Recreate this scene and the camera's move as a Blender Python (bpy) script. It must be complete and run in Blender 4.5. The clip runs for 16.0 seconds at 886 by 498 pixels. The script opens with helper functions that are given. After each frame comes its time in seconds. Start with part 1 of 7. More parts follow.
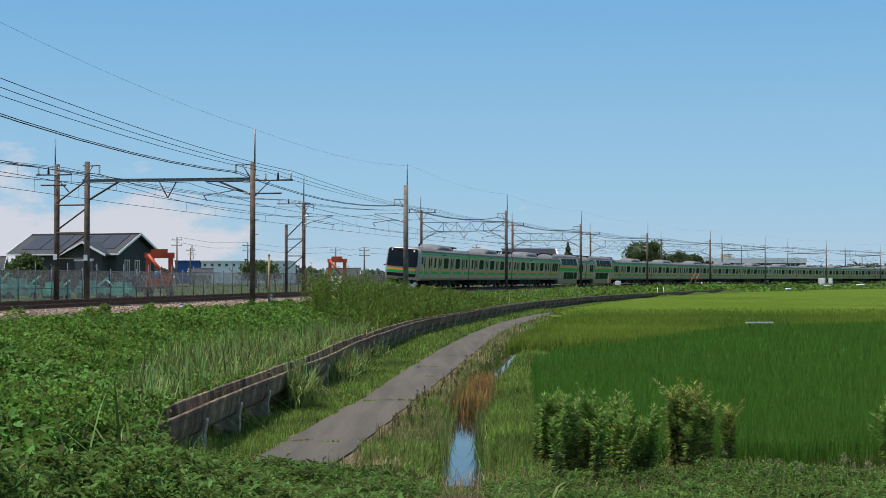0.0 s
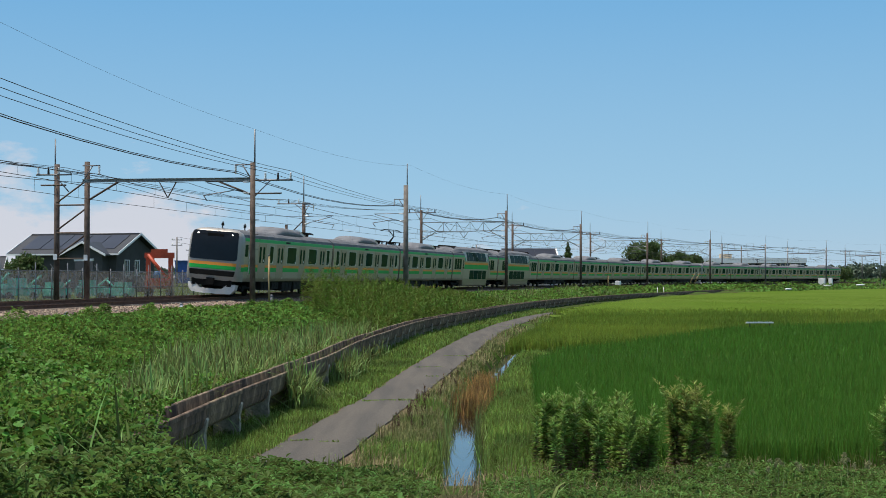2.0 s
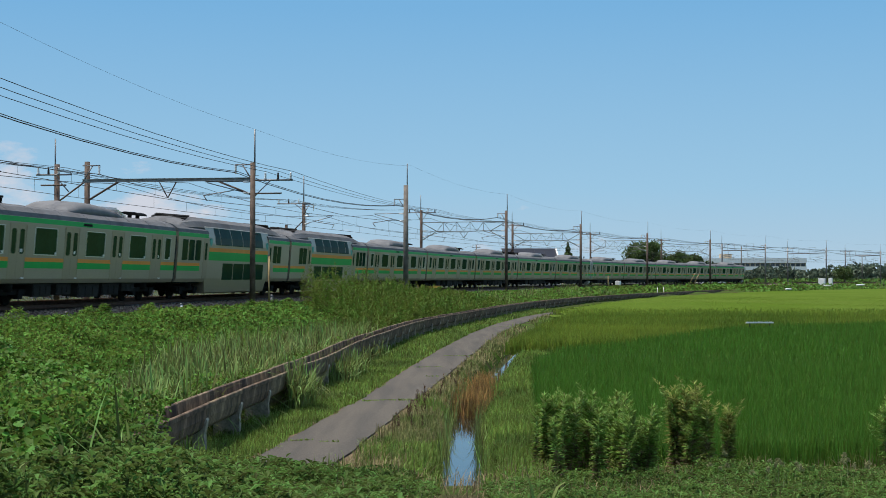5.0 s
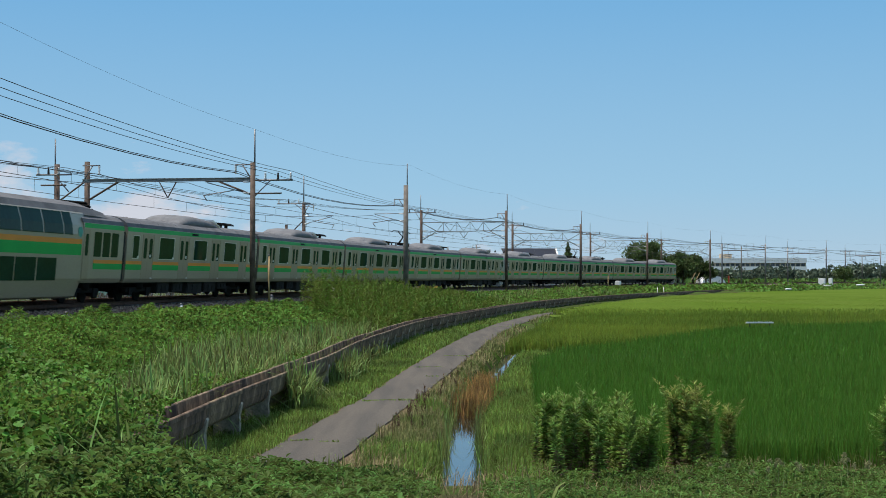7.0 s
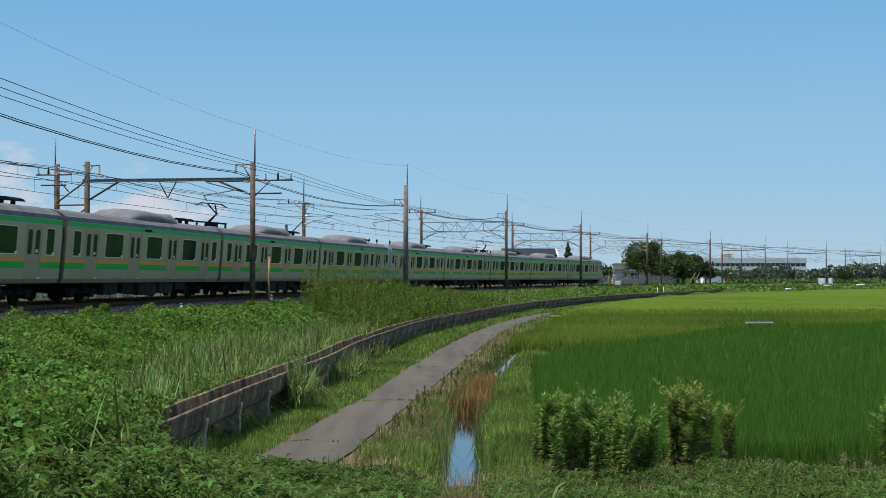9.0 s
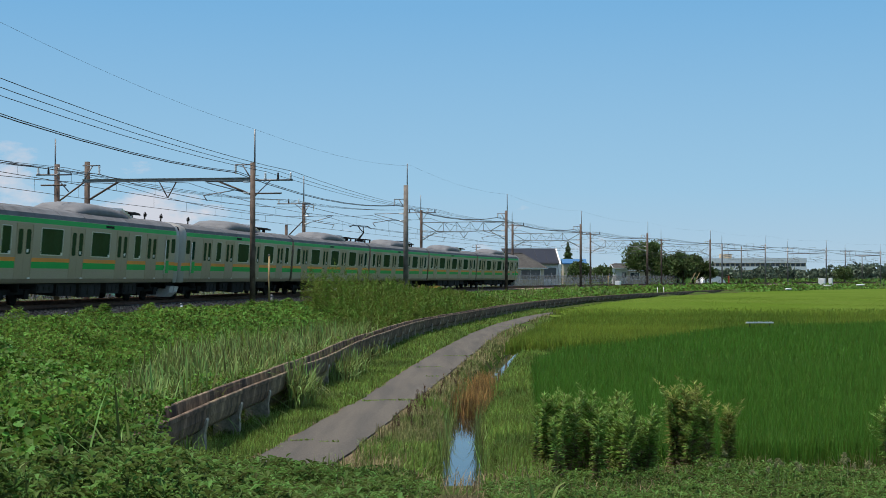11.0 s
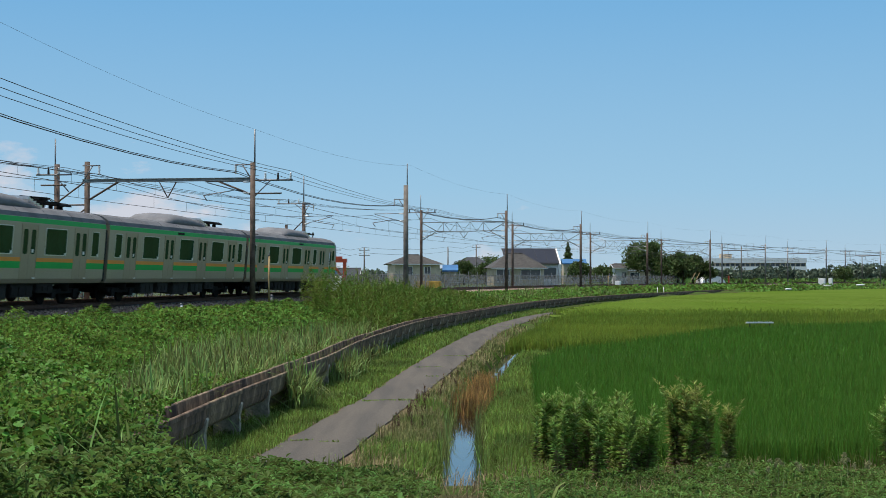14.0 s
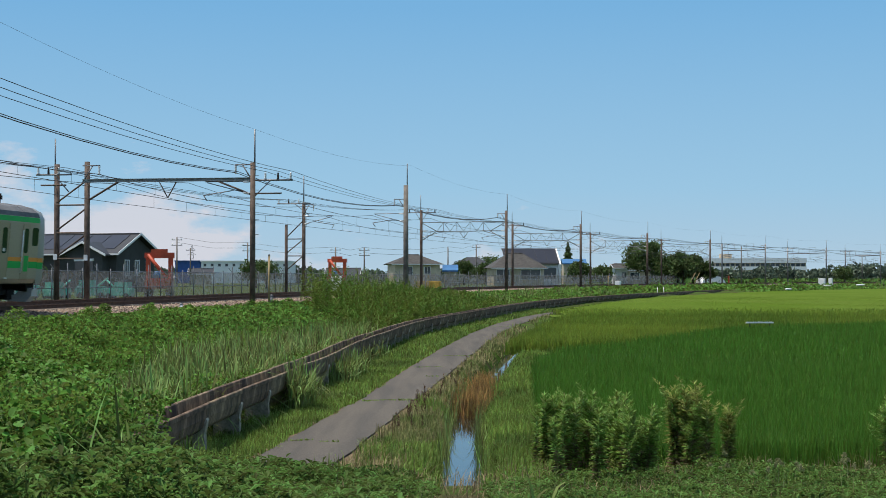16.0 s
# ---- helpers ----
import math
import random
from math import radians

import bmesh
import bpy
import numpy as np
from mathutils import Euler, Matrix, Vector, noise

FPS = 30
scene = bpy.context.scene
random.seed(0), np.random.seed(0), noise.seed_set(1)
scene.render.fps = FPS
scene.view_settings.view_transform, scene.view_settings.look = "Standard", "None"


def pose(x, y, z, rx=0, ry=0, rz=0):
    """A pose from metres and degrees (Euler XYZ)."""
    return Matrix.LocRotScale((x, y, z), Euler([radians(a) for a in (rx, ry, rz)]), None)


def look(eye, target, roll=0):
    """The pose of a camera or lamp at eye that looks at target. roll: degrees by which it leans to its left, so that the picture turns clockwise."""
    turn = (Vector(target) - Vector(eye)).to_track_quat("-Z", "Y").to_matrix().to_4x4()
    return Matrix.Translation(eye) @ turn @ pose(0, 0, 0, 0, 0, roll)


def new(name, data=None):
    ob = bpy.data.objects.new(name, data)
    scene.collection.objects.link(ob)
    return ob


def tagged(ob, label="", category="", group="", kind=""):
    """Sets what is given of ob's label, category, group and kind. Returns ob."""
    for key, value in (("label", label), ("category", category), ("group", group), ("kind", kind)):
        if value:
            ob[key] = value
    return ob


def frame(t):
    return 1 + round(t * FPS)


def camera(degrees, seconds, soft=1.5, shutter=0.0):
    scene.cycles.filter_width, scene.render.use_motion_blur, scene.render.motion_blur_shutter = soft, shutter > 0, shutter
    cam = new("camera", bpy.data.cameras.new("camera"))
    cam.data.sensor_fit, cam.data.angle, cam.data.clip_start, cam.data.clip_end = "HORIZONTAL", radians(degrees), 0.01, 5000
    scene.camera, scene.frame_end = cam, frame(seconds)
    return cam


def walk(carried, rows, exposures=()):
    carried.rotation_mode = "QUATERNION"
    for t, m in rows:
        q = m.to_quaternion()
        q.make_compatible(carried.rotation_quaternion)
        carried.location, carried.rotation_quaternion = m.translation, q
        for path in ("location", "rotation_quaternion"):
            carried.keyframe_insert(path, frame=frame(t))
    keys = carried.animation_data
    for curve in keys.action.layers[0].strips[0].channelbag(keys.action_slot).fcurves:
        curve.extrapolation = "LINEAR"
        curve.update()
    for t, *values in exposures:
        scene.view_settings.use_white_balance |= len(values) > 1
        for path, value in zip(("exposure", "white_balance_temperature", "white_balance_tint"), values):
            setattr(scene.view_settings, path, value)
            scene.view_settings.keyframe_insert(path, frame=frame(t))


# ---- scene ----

# ---- the camera stands on a bank beside the line ----
EYE = (0.0, 0.0, 1.08)
cam = camera(33.08, 16.0, soft=0.85, shutter=0.15)
VIEW = pose(*EYE, 90 + 1.122, 0, 0)
walk(cam, [(0.0, VIEW), (16.0, VIEW)], [(0.0, 0.0), (16.0, 0.0)])

# ---- daylight: high summer sun over the far side of the line, clear sky with low clouds ----
SUN_EL, SUN_AZ = 70.0, -98.0          # degrees; azimuth from +y towards +x
world = bpy.data.worlds.new("sky")
scene.world = world
world.use_nodes = True


def make_sky():
    nt = world.node_tree
    nt.nodes.clear()
    N, L = nt.nodes.new, nt.links.new
    out, bg = N("ShaderNodeOutputWorld"), N("ShaderNodeBackground")
    sky = N("ShaderNodeTexSky")
    sky.sky_type, sky.sun_disc = "NISHITA", False
    sky.sun_elevation, sky.sun_rotation = radians(SUN_EL), radians(SUN_AZ)
    sky.air_density, sky.dust_density, sky.ozone_density, sky.altitude = 1.0, 0.6, 2.2, 20
    co = N("ShaderNodeTexCoord")
    sep = N("ShaderNodeSeparateXYZ")
    L(co.outputs["Generated"], sep.inputs[0])
    mp = N("ShaderNodeMapping")
    mp.inputs["Scale"].default_value = (9, 9, 20)
    mp.inputs["Location"].default_value = (0.35, 0.2, 0.0)
    L(co.outputs["Generated"], mp.inputs[0])
    nz = N("ShaderNodeTexNoise")
    nz.inputs["Scale"].default_value, nz.inputs["Detail"].default_value, nz.inputs["Roughness"].default_value = 1.6, 9, 0.6
    L(mp.outputs[0], nz.inputs["Vector"])
    # cumulus only low over the horizon, thinning with height
    band = N("ShaderNodeMapRange")
    band.inputs["From Min"].default_value, band.inputs["From Max"].default_value = 0.015, 0.085
    band.inputs["To Min"].default_value, band.inputs["To Max"].default_value = 0.13, -0.16
    band.clamp = False
    L(sep.outputs["Z"], band.inputs["Value"])
    side = N("ShaderNodeMapRange")
    side.inputs["From Min"].default_value, side.inputs["From Max"].default_value = -0.22, 0.12
    side.inputs["To Min"].default_value, side.inputs["To Max"].default_value = 0.06, -0.2
    L(sep.outputs["X"], side.inputs["Value"])
    a1, a2 = N("ShaderNodeMath"), N("ShaderNodeMath")
    L(nz.outputs["Fac"], a1.inputs[0]); L(band.outputs[0], a1.inputs[1])
    L(a1.outputs[0], a2.inputs[0]); L(side.outputs[0], a2.inputs[1])
    ramp = N("ShaderNodeValToRGB")
    ramp.color_ramp.elements[0].position, ramp.color_ramp.elements[0].color = 0.50, (0, 0, 0, 1)
    ramp.color_ramp.elements[1].position, ramp.color_ramp.elements[1].color = 0.63, (0.72, 0.72, 0.72, 1)
    L(a2.outputs[0], ramp.inputs[0])
    mix = N("ShaderNodeMix")
    mix.data_type = "RGBA"
    tint = N("ShaderNodeMix")
    tint.data_type, tint.blend_type = "RGBA", "MULTIPLY"
    tint.inputs["Factor"].default_value = 1.0
    tint.inputs["B"].default_value = SKY_TINT
    L(sky.outputs[0], tint.inputs["A"])
    L(ramp.outputs[0], mix.inputs["Factor"])
    # humid air: the low sky pales towards the horizon
    haze, low, blend = N("ShaderNodeValToRGB"), N("ShaderNodeMapRange"), N("ShaderNodeMix")
    el = haze.color_ramp.elements
    el[0].position, el[0].color = 0.0, HAZE[0]
    el[1].position, el[1].color = 1.0, HAZE[2]
    mid = el.new(0.30)
    mid.color = HAZE[1]
    up = N("ShaderNodeMapRange")
    up.inputs["From Min"].default_value, up.inputs["From Max"].default_value = 0.0, 0.20
    L(sep.outputs["Z"], up.inputs["Value"]); L(up.outputs[0], haze.inputs[0])
    gain = N("ShaderNodeMix")
    gain.data_type, gain.blend_type = "RGBA", "MULTIPLY"
    gain.inputs["Factor"].default_value, gain.inputs["B"].default_value = 1.0, (HAZE_GAIN, HAZE_GAIN, HAZE_GAIN, 1)
    L(haze.outputs[0], gain.inputs["A"])
    low.inputs["From Min"].default_value, low.inputs["From Max"].default_value = 0.18, 0.55
    L(sep.outputs["Z"], low.inputs["Value"])
    blend.data_type = "RGBA"
    L(low.outputs[0], blend.inputs["Factor"]); L(gain.outputs["Result"], blend.inputs["A"]); L(tint.outputs["Result"], blend.inputs["B"])
    L(blend.outputs["Result"], mix.inputs["A"])
    mix.inputs["B"].default_value = CLOUD
    L(mix.outputs["Result"], bg.inputs[0])
    bg.inputs[1].default_value = SKY_STRENGTH
    L(bg.outputs[0], out.inputs[0])


SKY_STRENGTH, CLOUD, SKY_TINT = 0.085, (8.5, 8.1, 8.6, 1), (3.0, 2.65, 2.2, 1)
HAZE_GAIN = 1 / SKY_STRENGTH
HAZE = ((0.445, 0.595, 0.715, 1), (0.325, 0.56, 0.76, 1), (0.165, 0.42, 0.72, 1))
make_sky()
sun = new("sun", bpy.data.lights.new("sun", "SUN"))
sun.data.energy, sun.data.angle, sun.data.color = 5.0, radians(0.6), (1.0, 0.94, 0.84)
_e, _a = radians(SUN_EL), radians(SUN_AZ)
sun.matrix_world = look((0, 0, 60), Vector((0, 0, 60)) - Vector((math.sin(_a) * math.cos(_e), math.cos(_a) * math.cos(_e), math.sin(_e))))


# ---- materials ----
def material(name, base, rough=0.6, metal=0.0, vary=0.25, scale=3.0, fine=40.0, bump=0.15, island=0.0, through_light=0.0, tint=None, rand=0.0, spec=None, stretch=(1, 1, 1), coat=0.0):
    """Base colour with stains at a large and a fine scale, bump, and, where asked, variation from piece to piece."""
    m = bpy.data.materials.new(name)
    m.use_nodes = True
    nt = m.node_tree
    N, L = nt.nodes.new, nt.links.new
    b = nt.nodes["Principled BSDF"]
    b.inputs["Roughness"].default_value, b.inputs["Metallic"].default_value = rough, metal
    b.inputs["Specular IOR Level"].default_value = (0.1 if rough >= 0.6 and metal < 0.2 else 0.35) if spec is None else spec
    b.inputs["Coat Weight"].default_value = coat
    co, mp = N("ShaderNodeTexCoord"), N("ShaderNodeMapping")
    mp.inputs["Scale"].default_value = stretch
    L(co.outputs["Object"], mp.inputs[0])
    n1, n2 = N("ShaderNodeTexNoise"), N("ShaderNodeTexNoise")
    n1.inputs["Scale"].default_value, n1.inputs["Detail"].default_value = scale, 5
    n2.inputs["Scale"].default_value, n2.inputs["Detail"].default_value = fine, 3
    L(mp.outputs[0], n1.inputs["Vector"]); L(mp.outputs[0], n2.inputs["Vector"])
    other = tint or tuple(c * 0.55 for c in base)
    r = N("ShaderNodeValToRGB")
    r.color_ramp.elements[0].position, r.color_ramp.elements[0].color = 0.36, (*[c0 + (c1 - c0) * min(1, vary * 2) for c0, c1 in zip(base, other)], 1)
    r.color_ramp.elements[1].position, r.color_ramp.elements[1].color = 0.62, (*base, 1)
    L(n1.outputs["Fac"], r.inputs[0])
    f = N("ShaderNodeMapRange")
    f.inputs["From Min"].default_value, f.inputs["From Max"].default_value = 0.3, 0.7
    f.inputs["To Min"].default_value, f.inputs["To Max"].default_value = 1 - vary * 0.6, 1 + vary * 0.4
    L(n2.outputs["Fac"], f.inputs["Value"])
    h = N("ShaderNodeHueSaturation")
    L(r.outputs[0], h.inputs["Color"])
    last = f.outputs[0]
    if island or rand:
        src = N("ShaderNodeNewGeometry").outputs["Random Per Island"] if island else N("ShaderNodeObjectInfo").outputs["Random"]
        k = island or rand
        g = N("ShaderNodeMapRange")
        g.inputs["To Min"].default_value, g.inputs["To Max"].default_value = 1 - k, 1 + k
        L(src, g.inputs["Value"])
        mu = N("ShaderNodeMath")
        mu.operation = "MULTIPLY"
        L(last, mu.inputs[0]); L(g.outputs[0], mu.inputs[1])
        last = mu.outputs[0]
        hu = N("ShaderNodeMapRange")
        hu.inputs["To Min"].default_value, hu.inputs["To Max"].default_value = 0.5 - k * 0.06, 0.5 + k * 0.05
        L(src, hu.inputs["Value"]); L(hu.outputs[0], h.inputs["Hue"])
    L(last, h.inputs["Value"])
    L(h.outputs[0], b.inputs["Base Color"])
    if bump:
        bp = N("ShaderNodeBump")
        bp.inputs["Strength"].default_value, bp.inputs["Distance"].default_value = bump, 0.02
        L(n2.outputs["Fac"], bp.inputs["Height"]); L(bp.outputs[0], b.inputs["Normal"])
    if through_light:
        tr, ms = N("ShaderNodeBsdfTranslucent"), N("ShaderNodeMixShader")
        ms.inputs[0].default_value = through_light
        L(h.outputs[0], tr.inputs[0])
        L(b.outputs[0], ms.inputs[1]); L(tr.outputs[0], ms.inputs[2])
        L(ms.outputs[0], nt.nodes["Material Output"].inputs[0])
    return m


STEEL = material("brushed_steel", (0.42, 0.35, 0.255), 0.36, 0.35, 0.12, 0.6, 30, 0.03, rand=0.04, spec=0.3, stretch=(0.3, 1, 1))
DOOR_STEEL = material("door_steel", (0.385, 0.315, 0.225), 0.32, 0.35, 0.12, 0.9, 30, 0.03, spec=0.06, stretch=(1, 1, 0.3))
ROOF_GREY = material("roof_grey", (0.16, 0.16, 0.165), 0.75, 0.0, 0.3, 1.2, 20, 0.05)
AC_GREY = material("ac_grey", (0.19, 0.19, 0.195), 0.7, 0.0, 0.25, 1.5, 20, 0.05)
VENT_STEEL = material("vent_steel", (0.7, 0.7, 0.7), 0.3, 0.8, 0.15, 3, 30, 0.05)
BAND_GREEN = material("band_green", (0.028, 0.42, 0.085), 0.4, 0, 0.12, 0.7, 25, 0.02, spec=0.05)
BAND_ORANGE = material("band_orange", (0.82, 0.32, 0.065), 0.4, 0, 0.1, 0.7, 25, 0.02, spec=0.05)
DARK_GLASS = material("tinted_glass", (0.014, 0.05, 0.03), 0.12, 0, 0.3, 0.8, 6, 0.0, spec=0.06)


def dull_glass(m, share, rough):
    """Tinted pane: dark body, a thin even gloss."""
    nt = m.node_tree
    out, base = nt.nodes["Material Output"], nt.nodes["Principled BSDF"]
    col = base.inputs["Base Color"].links[0].from_socket
    di, gl, ms = nt.nodes.new("ShaderNodeBsdfDiffuse"), nt.nodes.new("ShaderNodeBsdfGlossy"), nt.nodes.new("ShaderNodeMixShader")
    gl.inputs["Roughness"].default_value, ms.inputs[0].default_value = rough, share
    nt.links.new(col, di.inputs[0])
    nt.links.new(di.outputs[0], ms.inputs[1]); nt.links.new(gl.outputs[0], ms.inputs[2]); nt.links.new(ms.outputs[0], out.inputs[0])


dull_glass(DARK_GLASS, 0.05, 0.03)
SCREEN_GLASS = material("windscreen_glass", (0.009, 0.011, 0.014), 0.05, 0, 0.2, 0.8, 6, 0.0, spec=0.6)
BLACK = material("underframe_black", (0.014, 0.013, 0.012), 0.8, 0, 0.5, 2, 20, 0.2)
UNDER_GREY = material("equipment_grey", (0.035, 0.033, 0.03), 0.8, 0, 0.4, 2, 20, 0.1, rand=0.3)
NOSE_WHITE = material("nose_silver", (0.36, 0.335, 0.30), 0.42, 0.35, 0.1, 1, 20, 0.02)
SKIRT = material("skirt_white", (0.60, 0.58, 0.55), 0.5, 0, 0.15, 1, 20, 0.02)
STONE = material("ballast_stone", (0.30, 0.225, 0.17), 0.95, 0, 0.4, 2, 30, 0.1, island=0.5)
LAMP_GLOW = bpy.data.materials.new("headlight_glow")
LAMP_GLOW.use_nodes = True
LAMP_GLOW.node_tree.nodes["Principled BSDF"].inputs["Emission Color"].default_value = (1, 0.95, 0.85, 1)
LAMP_GLOW.node_tree.nodes["Principled BSDF"].inputs["Emission Strength"].default_value = 2.5
dull_glass(SCREEN_GLASS, 0.022, 0.03)
# near-white, non-metal: the glint on small steel fittings is painted into the colour
GLINT_STEEL = material("bright_steel", (0.9, 0.9, 0.88), 0.3, 0.0, 0.05, 3, 30, 0)
RUBBER = material("gangway_rubber", (0.035, 0.034, 0.032), 0.8, 0, 0.3, 3, 20, 0.1)
RAIL_STEEL = material("rail_rust", (0.13, 0.07, 0.048), 0.65, 0.0, 0.4, 4, 40, 0.1)
BALLAST = material("ballast", (0.17, 0.13, 0.10), 0.95, 0, 0.6, 3, 9, 0.9, tint=(0.06, 0.047, 0.04))
SLEEPER = material("sleeper_concrete", (0.24, 0.22, 0.20), 0.9, 0, 0.5, 3, 30, 0.3, rand=0.15)
POLE_STEEL = material("pole_rust_paint", (0.15, 0.11, 0.088), 0.7, 0.0, 0.5, 2.5, 30, 0.12, rand=0.1)
POLE_CONC = material("pole_concrete", (0.21, 0.185, 0.16), 0.85, 0, 0.4, 2.5, 40, 0.15)
GALV = material("galvanised_steel", (0.20, 0.20, 0.205), 0.5, 0.5, 0.35, 4, 40, 0.06)
BEAM_GREY = material("beam_paint", (0.22, 0.24, 0.24), 0.6, 0.2, 0.4, 3, 30, 0.08)
WIRE = material("wire", (0.05, 0.048, 0.048), 0.6, 0.3, 0.2, 3, 20, 0)
INSULATOR = material("insulator_white", (0.72, 0.72, 0.70), 0.25, 0, 0.1, 5, 20, 0)
INSUL_DARK = material("insulator_brown", (0.03, 0.024, 0.022), 0.3, 0, 0.2, 5, 20, 0)
CONCRETE = material("flume_concrete", (0.30, 0.215, 0.14), 0.9, 0, 0.8, 1.3, 22, 0.35, tint=(0.075, 0.06, 0.046), rand=0.18, stretch=(1, 1.6, 0.35))
FOOT = material("foot_concrete", (0.42, 0.375, 0.30), 0.9, 0, 0.5, 3, 22, 0.3)
THICKET = material("thicket_leaf", (0.078, 0.155, 0.024), 0.7, 0, 0.5, 0.5, 3, 0, island=0.6, through_light=0.35, spec=0.15, tint=(0.125, 0.155, 0.032))
ASPHALT = material("old_asphalt", (0.112, 0.10, 0.085), 0.95, 0, 0.4, 1.1, 40, 0.15, tint=(0.075, 0.07, 0.064), spec=0.05, stretch=(2.2, 0.16, 1))
SOIL = material("grassy_soil", (0.055, 0.105, 0.022), 0.95, 0, 0.8, 0.6, 14, 0.8, spec=0.0, tint=(0.06, 0.055, 0.03))
DRY_SOIL = material("dry_verge", (0.17, 0.125, 0.075), 0.95, 0, 0.6, 1.5, 14, 0.6)
KUDZU = material("vine_leaf", (0.135, 0.235, 0.042), 0.75, 0, 0.3, 0.35, 3, 0, island=0.6, through_light=0.42, spec=0.18, tint=(0.065, 0.13, 0.022))
WEED = material("weed_leaf", (0.11, 0.185, 0.044), 0.75, 0, 0.35, 0.5, 3, 0, island=0.6, through_light=0.4, spec=0.18)
GRASS = material("bank_grass", (0.175, 0.26, 0.05), 0.75, 0, 0.4, 0.5, 3, 0, island=0.55, through_light=0.4, spec=0.18, tint=(0.07, 0.105, 0.025))
REED = material("reed_grass", (0.165, 0.25, 0.07), 0.75, 0, 0.4, 0.6, 3, 0, island=0.65, through_light=0.35, spec=0.18, tint=(0.17, 0.17, 0.06))
DRY = material("dead_reed", (0.44, 0.25, 0.085), 0.8, 0, 0.5, 1.0, 5, 0, island=0.4, through_light=0.3, spec=0.2, tint=(0.15, 0.10, 0.035))
STRAW = material("straw", (0.28, 0.22, 0.12), 0.8, 0, 0.5, 1.0, 5, 0, island=0.35, through_light=0.25, spec=0.2)
RICE = material("rice_green", (0.072, 0.165, 0.02), 0.75, 0, 0.25, 0.12, 2, 0, island=0.35, through_light=0.4, spec=0.18, tint=(0.072, 0.18, 0.018))
RICE_RIPE = material("rice_ripening", (0.20, 0.265, 0.036), 0.75, 0, 0.35, 0.08, 2, 0, island=0.3, through_light=0.5, spec=0.18, tint=(0.085, 0.150, 0.02))
RICE_FAR = material("rice_field_far", (0.092, 0.138, 0.025), 0.8, 0, 0.45, 0.06, 6, 0.9, spec=0.0, tint=(0.07, 0.12, 0.015))
ROD = material("goldenrod_leaf", (0.22, 0.33, 0.075), 0.5, 0, 0.3, 2.0, 9, 0, island=0.55, through_light=0.35, spec=0.18, tint=(0.13, 0.22, 0.045))
ROD_DRY = material("goldenrod_yellowing", (0.40, 0.43, 0.12), 0.6, 0, 0.4, 2.0, 9, 0, island=0.4, through_light=0.35, spec=0.18, tint=(0.10, 0.13, 0.03))
TREE = material("tree_leaf", (0.085, 0.13, 0.04), 0.55, 0, 0.3, 0.3, 2, 0, island=0.45, through_light=0.3, spec=0.18)
# distance haze is mixed into this leaf colour: paler and bluer than TREE
HAZED_TREE = material("far_tree_leaf", (0.105, 0.14, 0.095), 0.7, 0, 0.3, 0.05, 1, 0, island=0.35, through_light=0.2, spec=0.2)
BARK = material("bark", (0.09, 0.07, 0.05), 0.9, 0, 0.5, 3, 20, 0.4)
MESH_GREY = material("fence_sheet", (0.31, 0.29, 0.27), 0.8, 0, 0.5, 0.35, 3, 0.05, tint=(0.26, 0.245, 0.23), through_light=0.3)


def see_through(m, share):
    """Woven netting: part of the light passes the holes."""
    nt = m.node_tree
    out = nt.nodes["Material Output"]
    last = out.inputs[0].links[0].from_socket
    ms, tr = nt.nodes.new("ShaderNodeMixShader"), nt.nodes.new("ShaderNodeBsdfTransparent")
    ms.inputs[0].default_value = share
    nt.links.new(last, ms.inputs[1]); nt.links.new(tr.outputs[0], ms.inputs[2]); nt.links.new(ms.outputs[0], out.inputs[0])


see_through(MESH_GREY, 0.46)
TILE_DARK = material("roof_tile_dark", (0.036, 0.036, 0.039), 0.5, 0, 0.3, 1.5, 14, 0.3)
TILE_GREY = material("roof_tile_grey", (0.085, 0.08, 0.074), 0.7, 0, 0.35, 1.5, 14, 0.3)
PANEL = material("solar_panel", (0.03, 0.032, 0.042), 0.35, 0.2, 0.15, 1, 9, 0)
WALL_DARK = material("wall_charcoal", (0.075, 0.073, 0.07), 0.8, 0, 0.2, 1, 20, 0.1)
WALL_CREAM = material("wall_cream", (0.62, 0.51, 0.37), 0.85, 0, 0.25, 1, 20, 0.1)
WALL_BEIGE = material("wall_beige", (0.50, 0.42, 0.31), 0.85, 0, 0.25, 1, 20, 0.1)
WHITE = material("white_paint", (0.78, 0.77, 0.76), 0.55, 0, 0.08, 0.6, 15, 0.03)
BLUE = material("blue_sheet", (0.03, 0.09, 0.30), 0.5, 0, 0.25, 0.8, 15, 0.05)
BLUE_ROOF = material("blue_roof", (0.045, 0.15, 0.32), 0.5, 0, 0.25, 0.8, 15, 0.05)
ORANGE = material("machine_orange", (0.52, 0.075, 0.03), 0.5, 0, 0.3, 1.5, 20, 0.05)
TEAL = material("teal_paint", (0.12, 0.52, 0.40), 0.55, 0, 0.35, 1.5, 20, 0.05)
YELLOW = material("yellow_paint", (0.55, 0.36, 0.09), 0.6, 0, 0.4, 2, 20, 0.05)
BAMBOO = material("ochre_post", (0.42, 0.31, 0.16), 0.7, 0, 0.4, 4, 30, 0.05)
WINDOW = material("house_glass", (0.05, 0.06, 0.07), 0.08, 0, 0.2, 1, 9, 0, spec=0.6)


def water_material():
    m = material("ditch_water", (0.02, 0.025, 0.02), 0.03, 0, 0.3, 2, 5, 0.02, spec=0.6)
    return m


WATER = water_material()


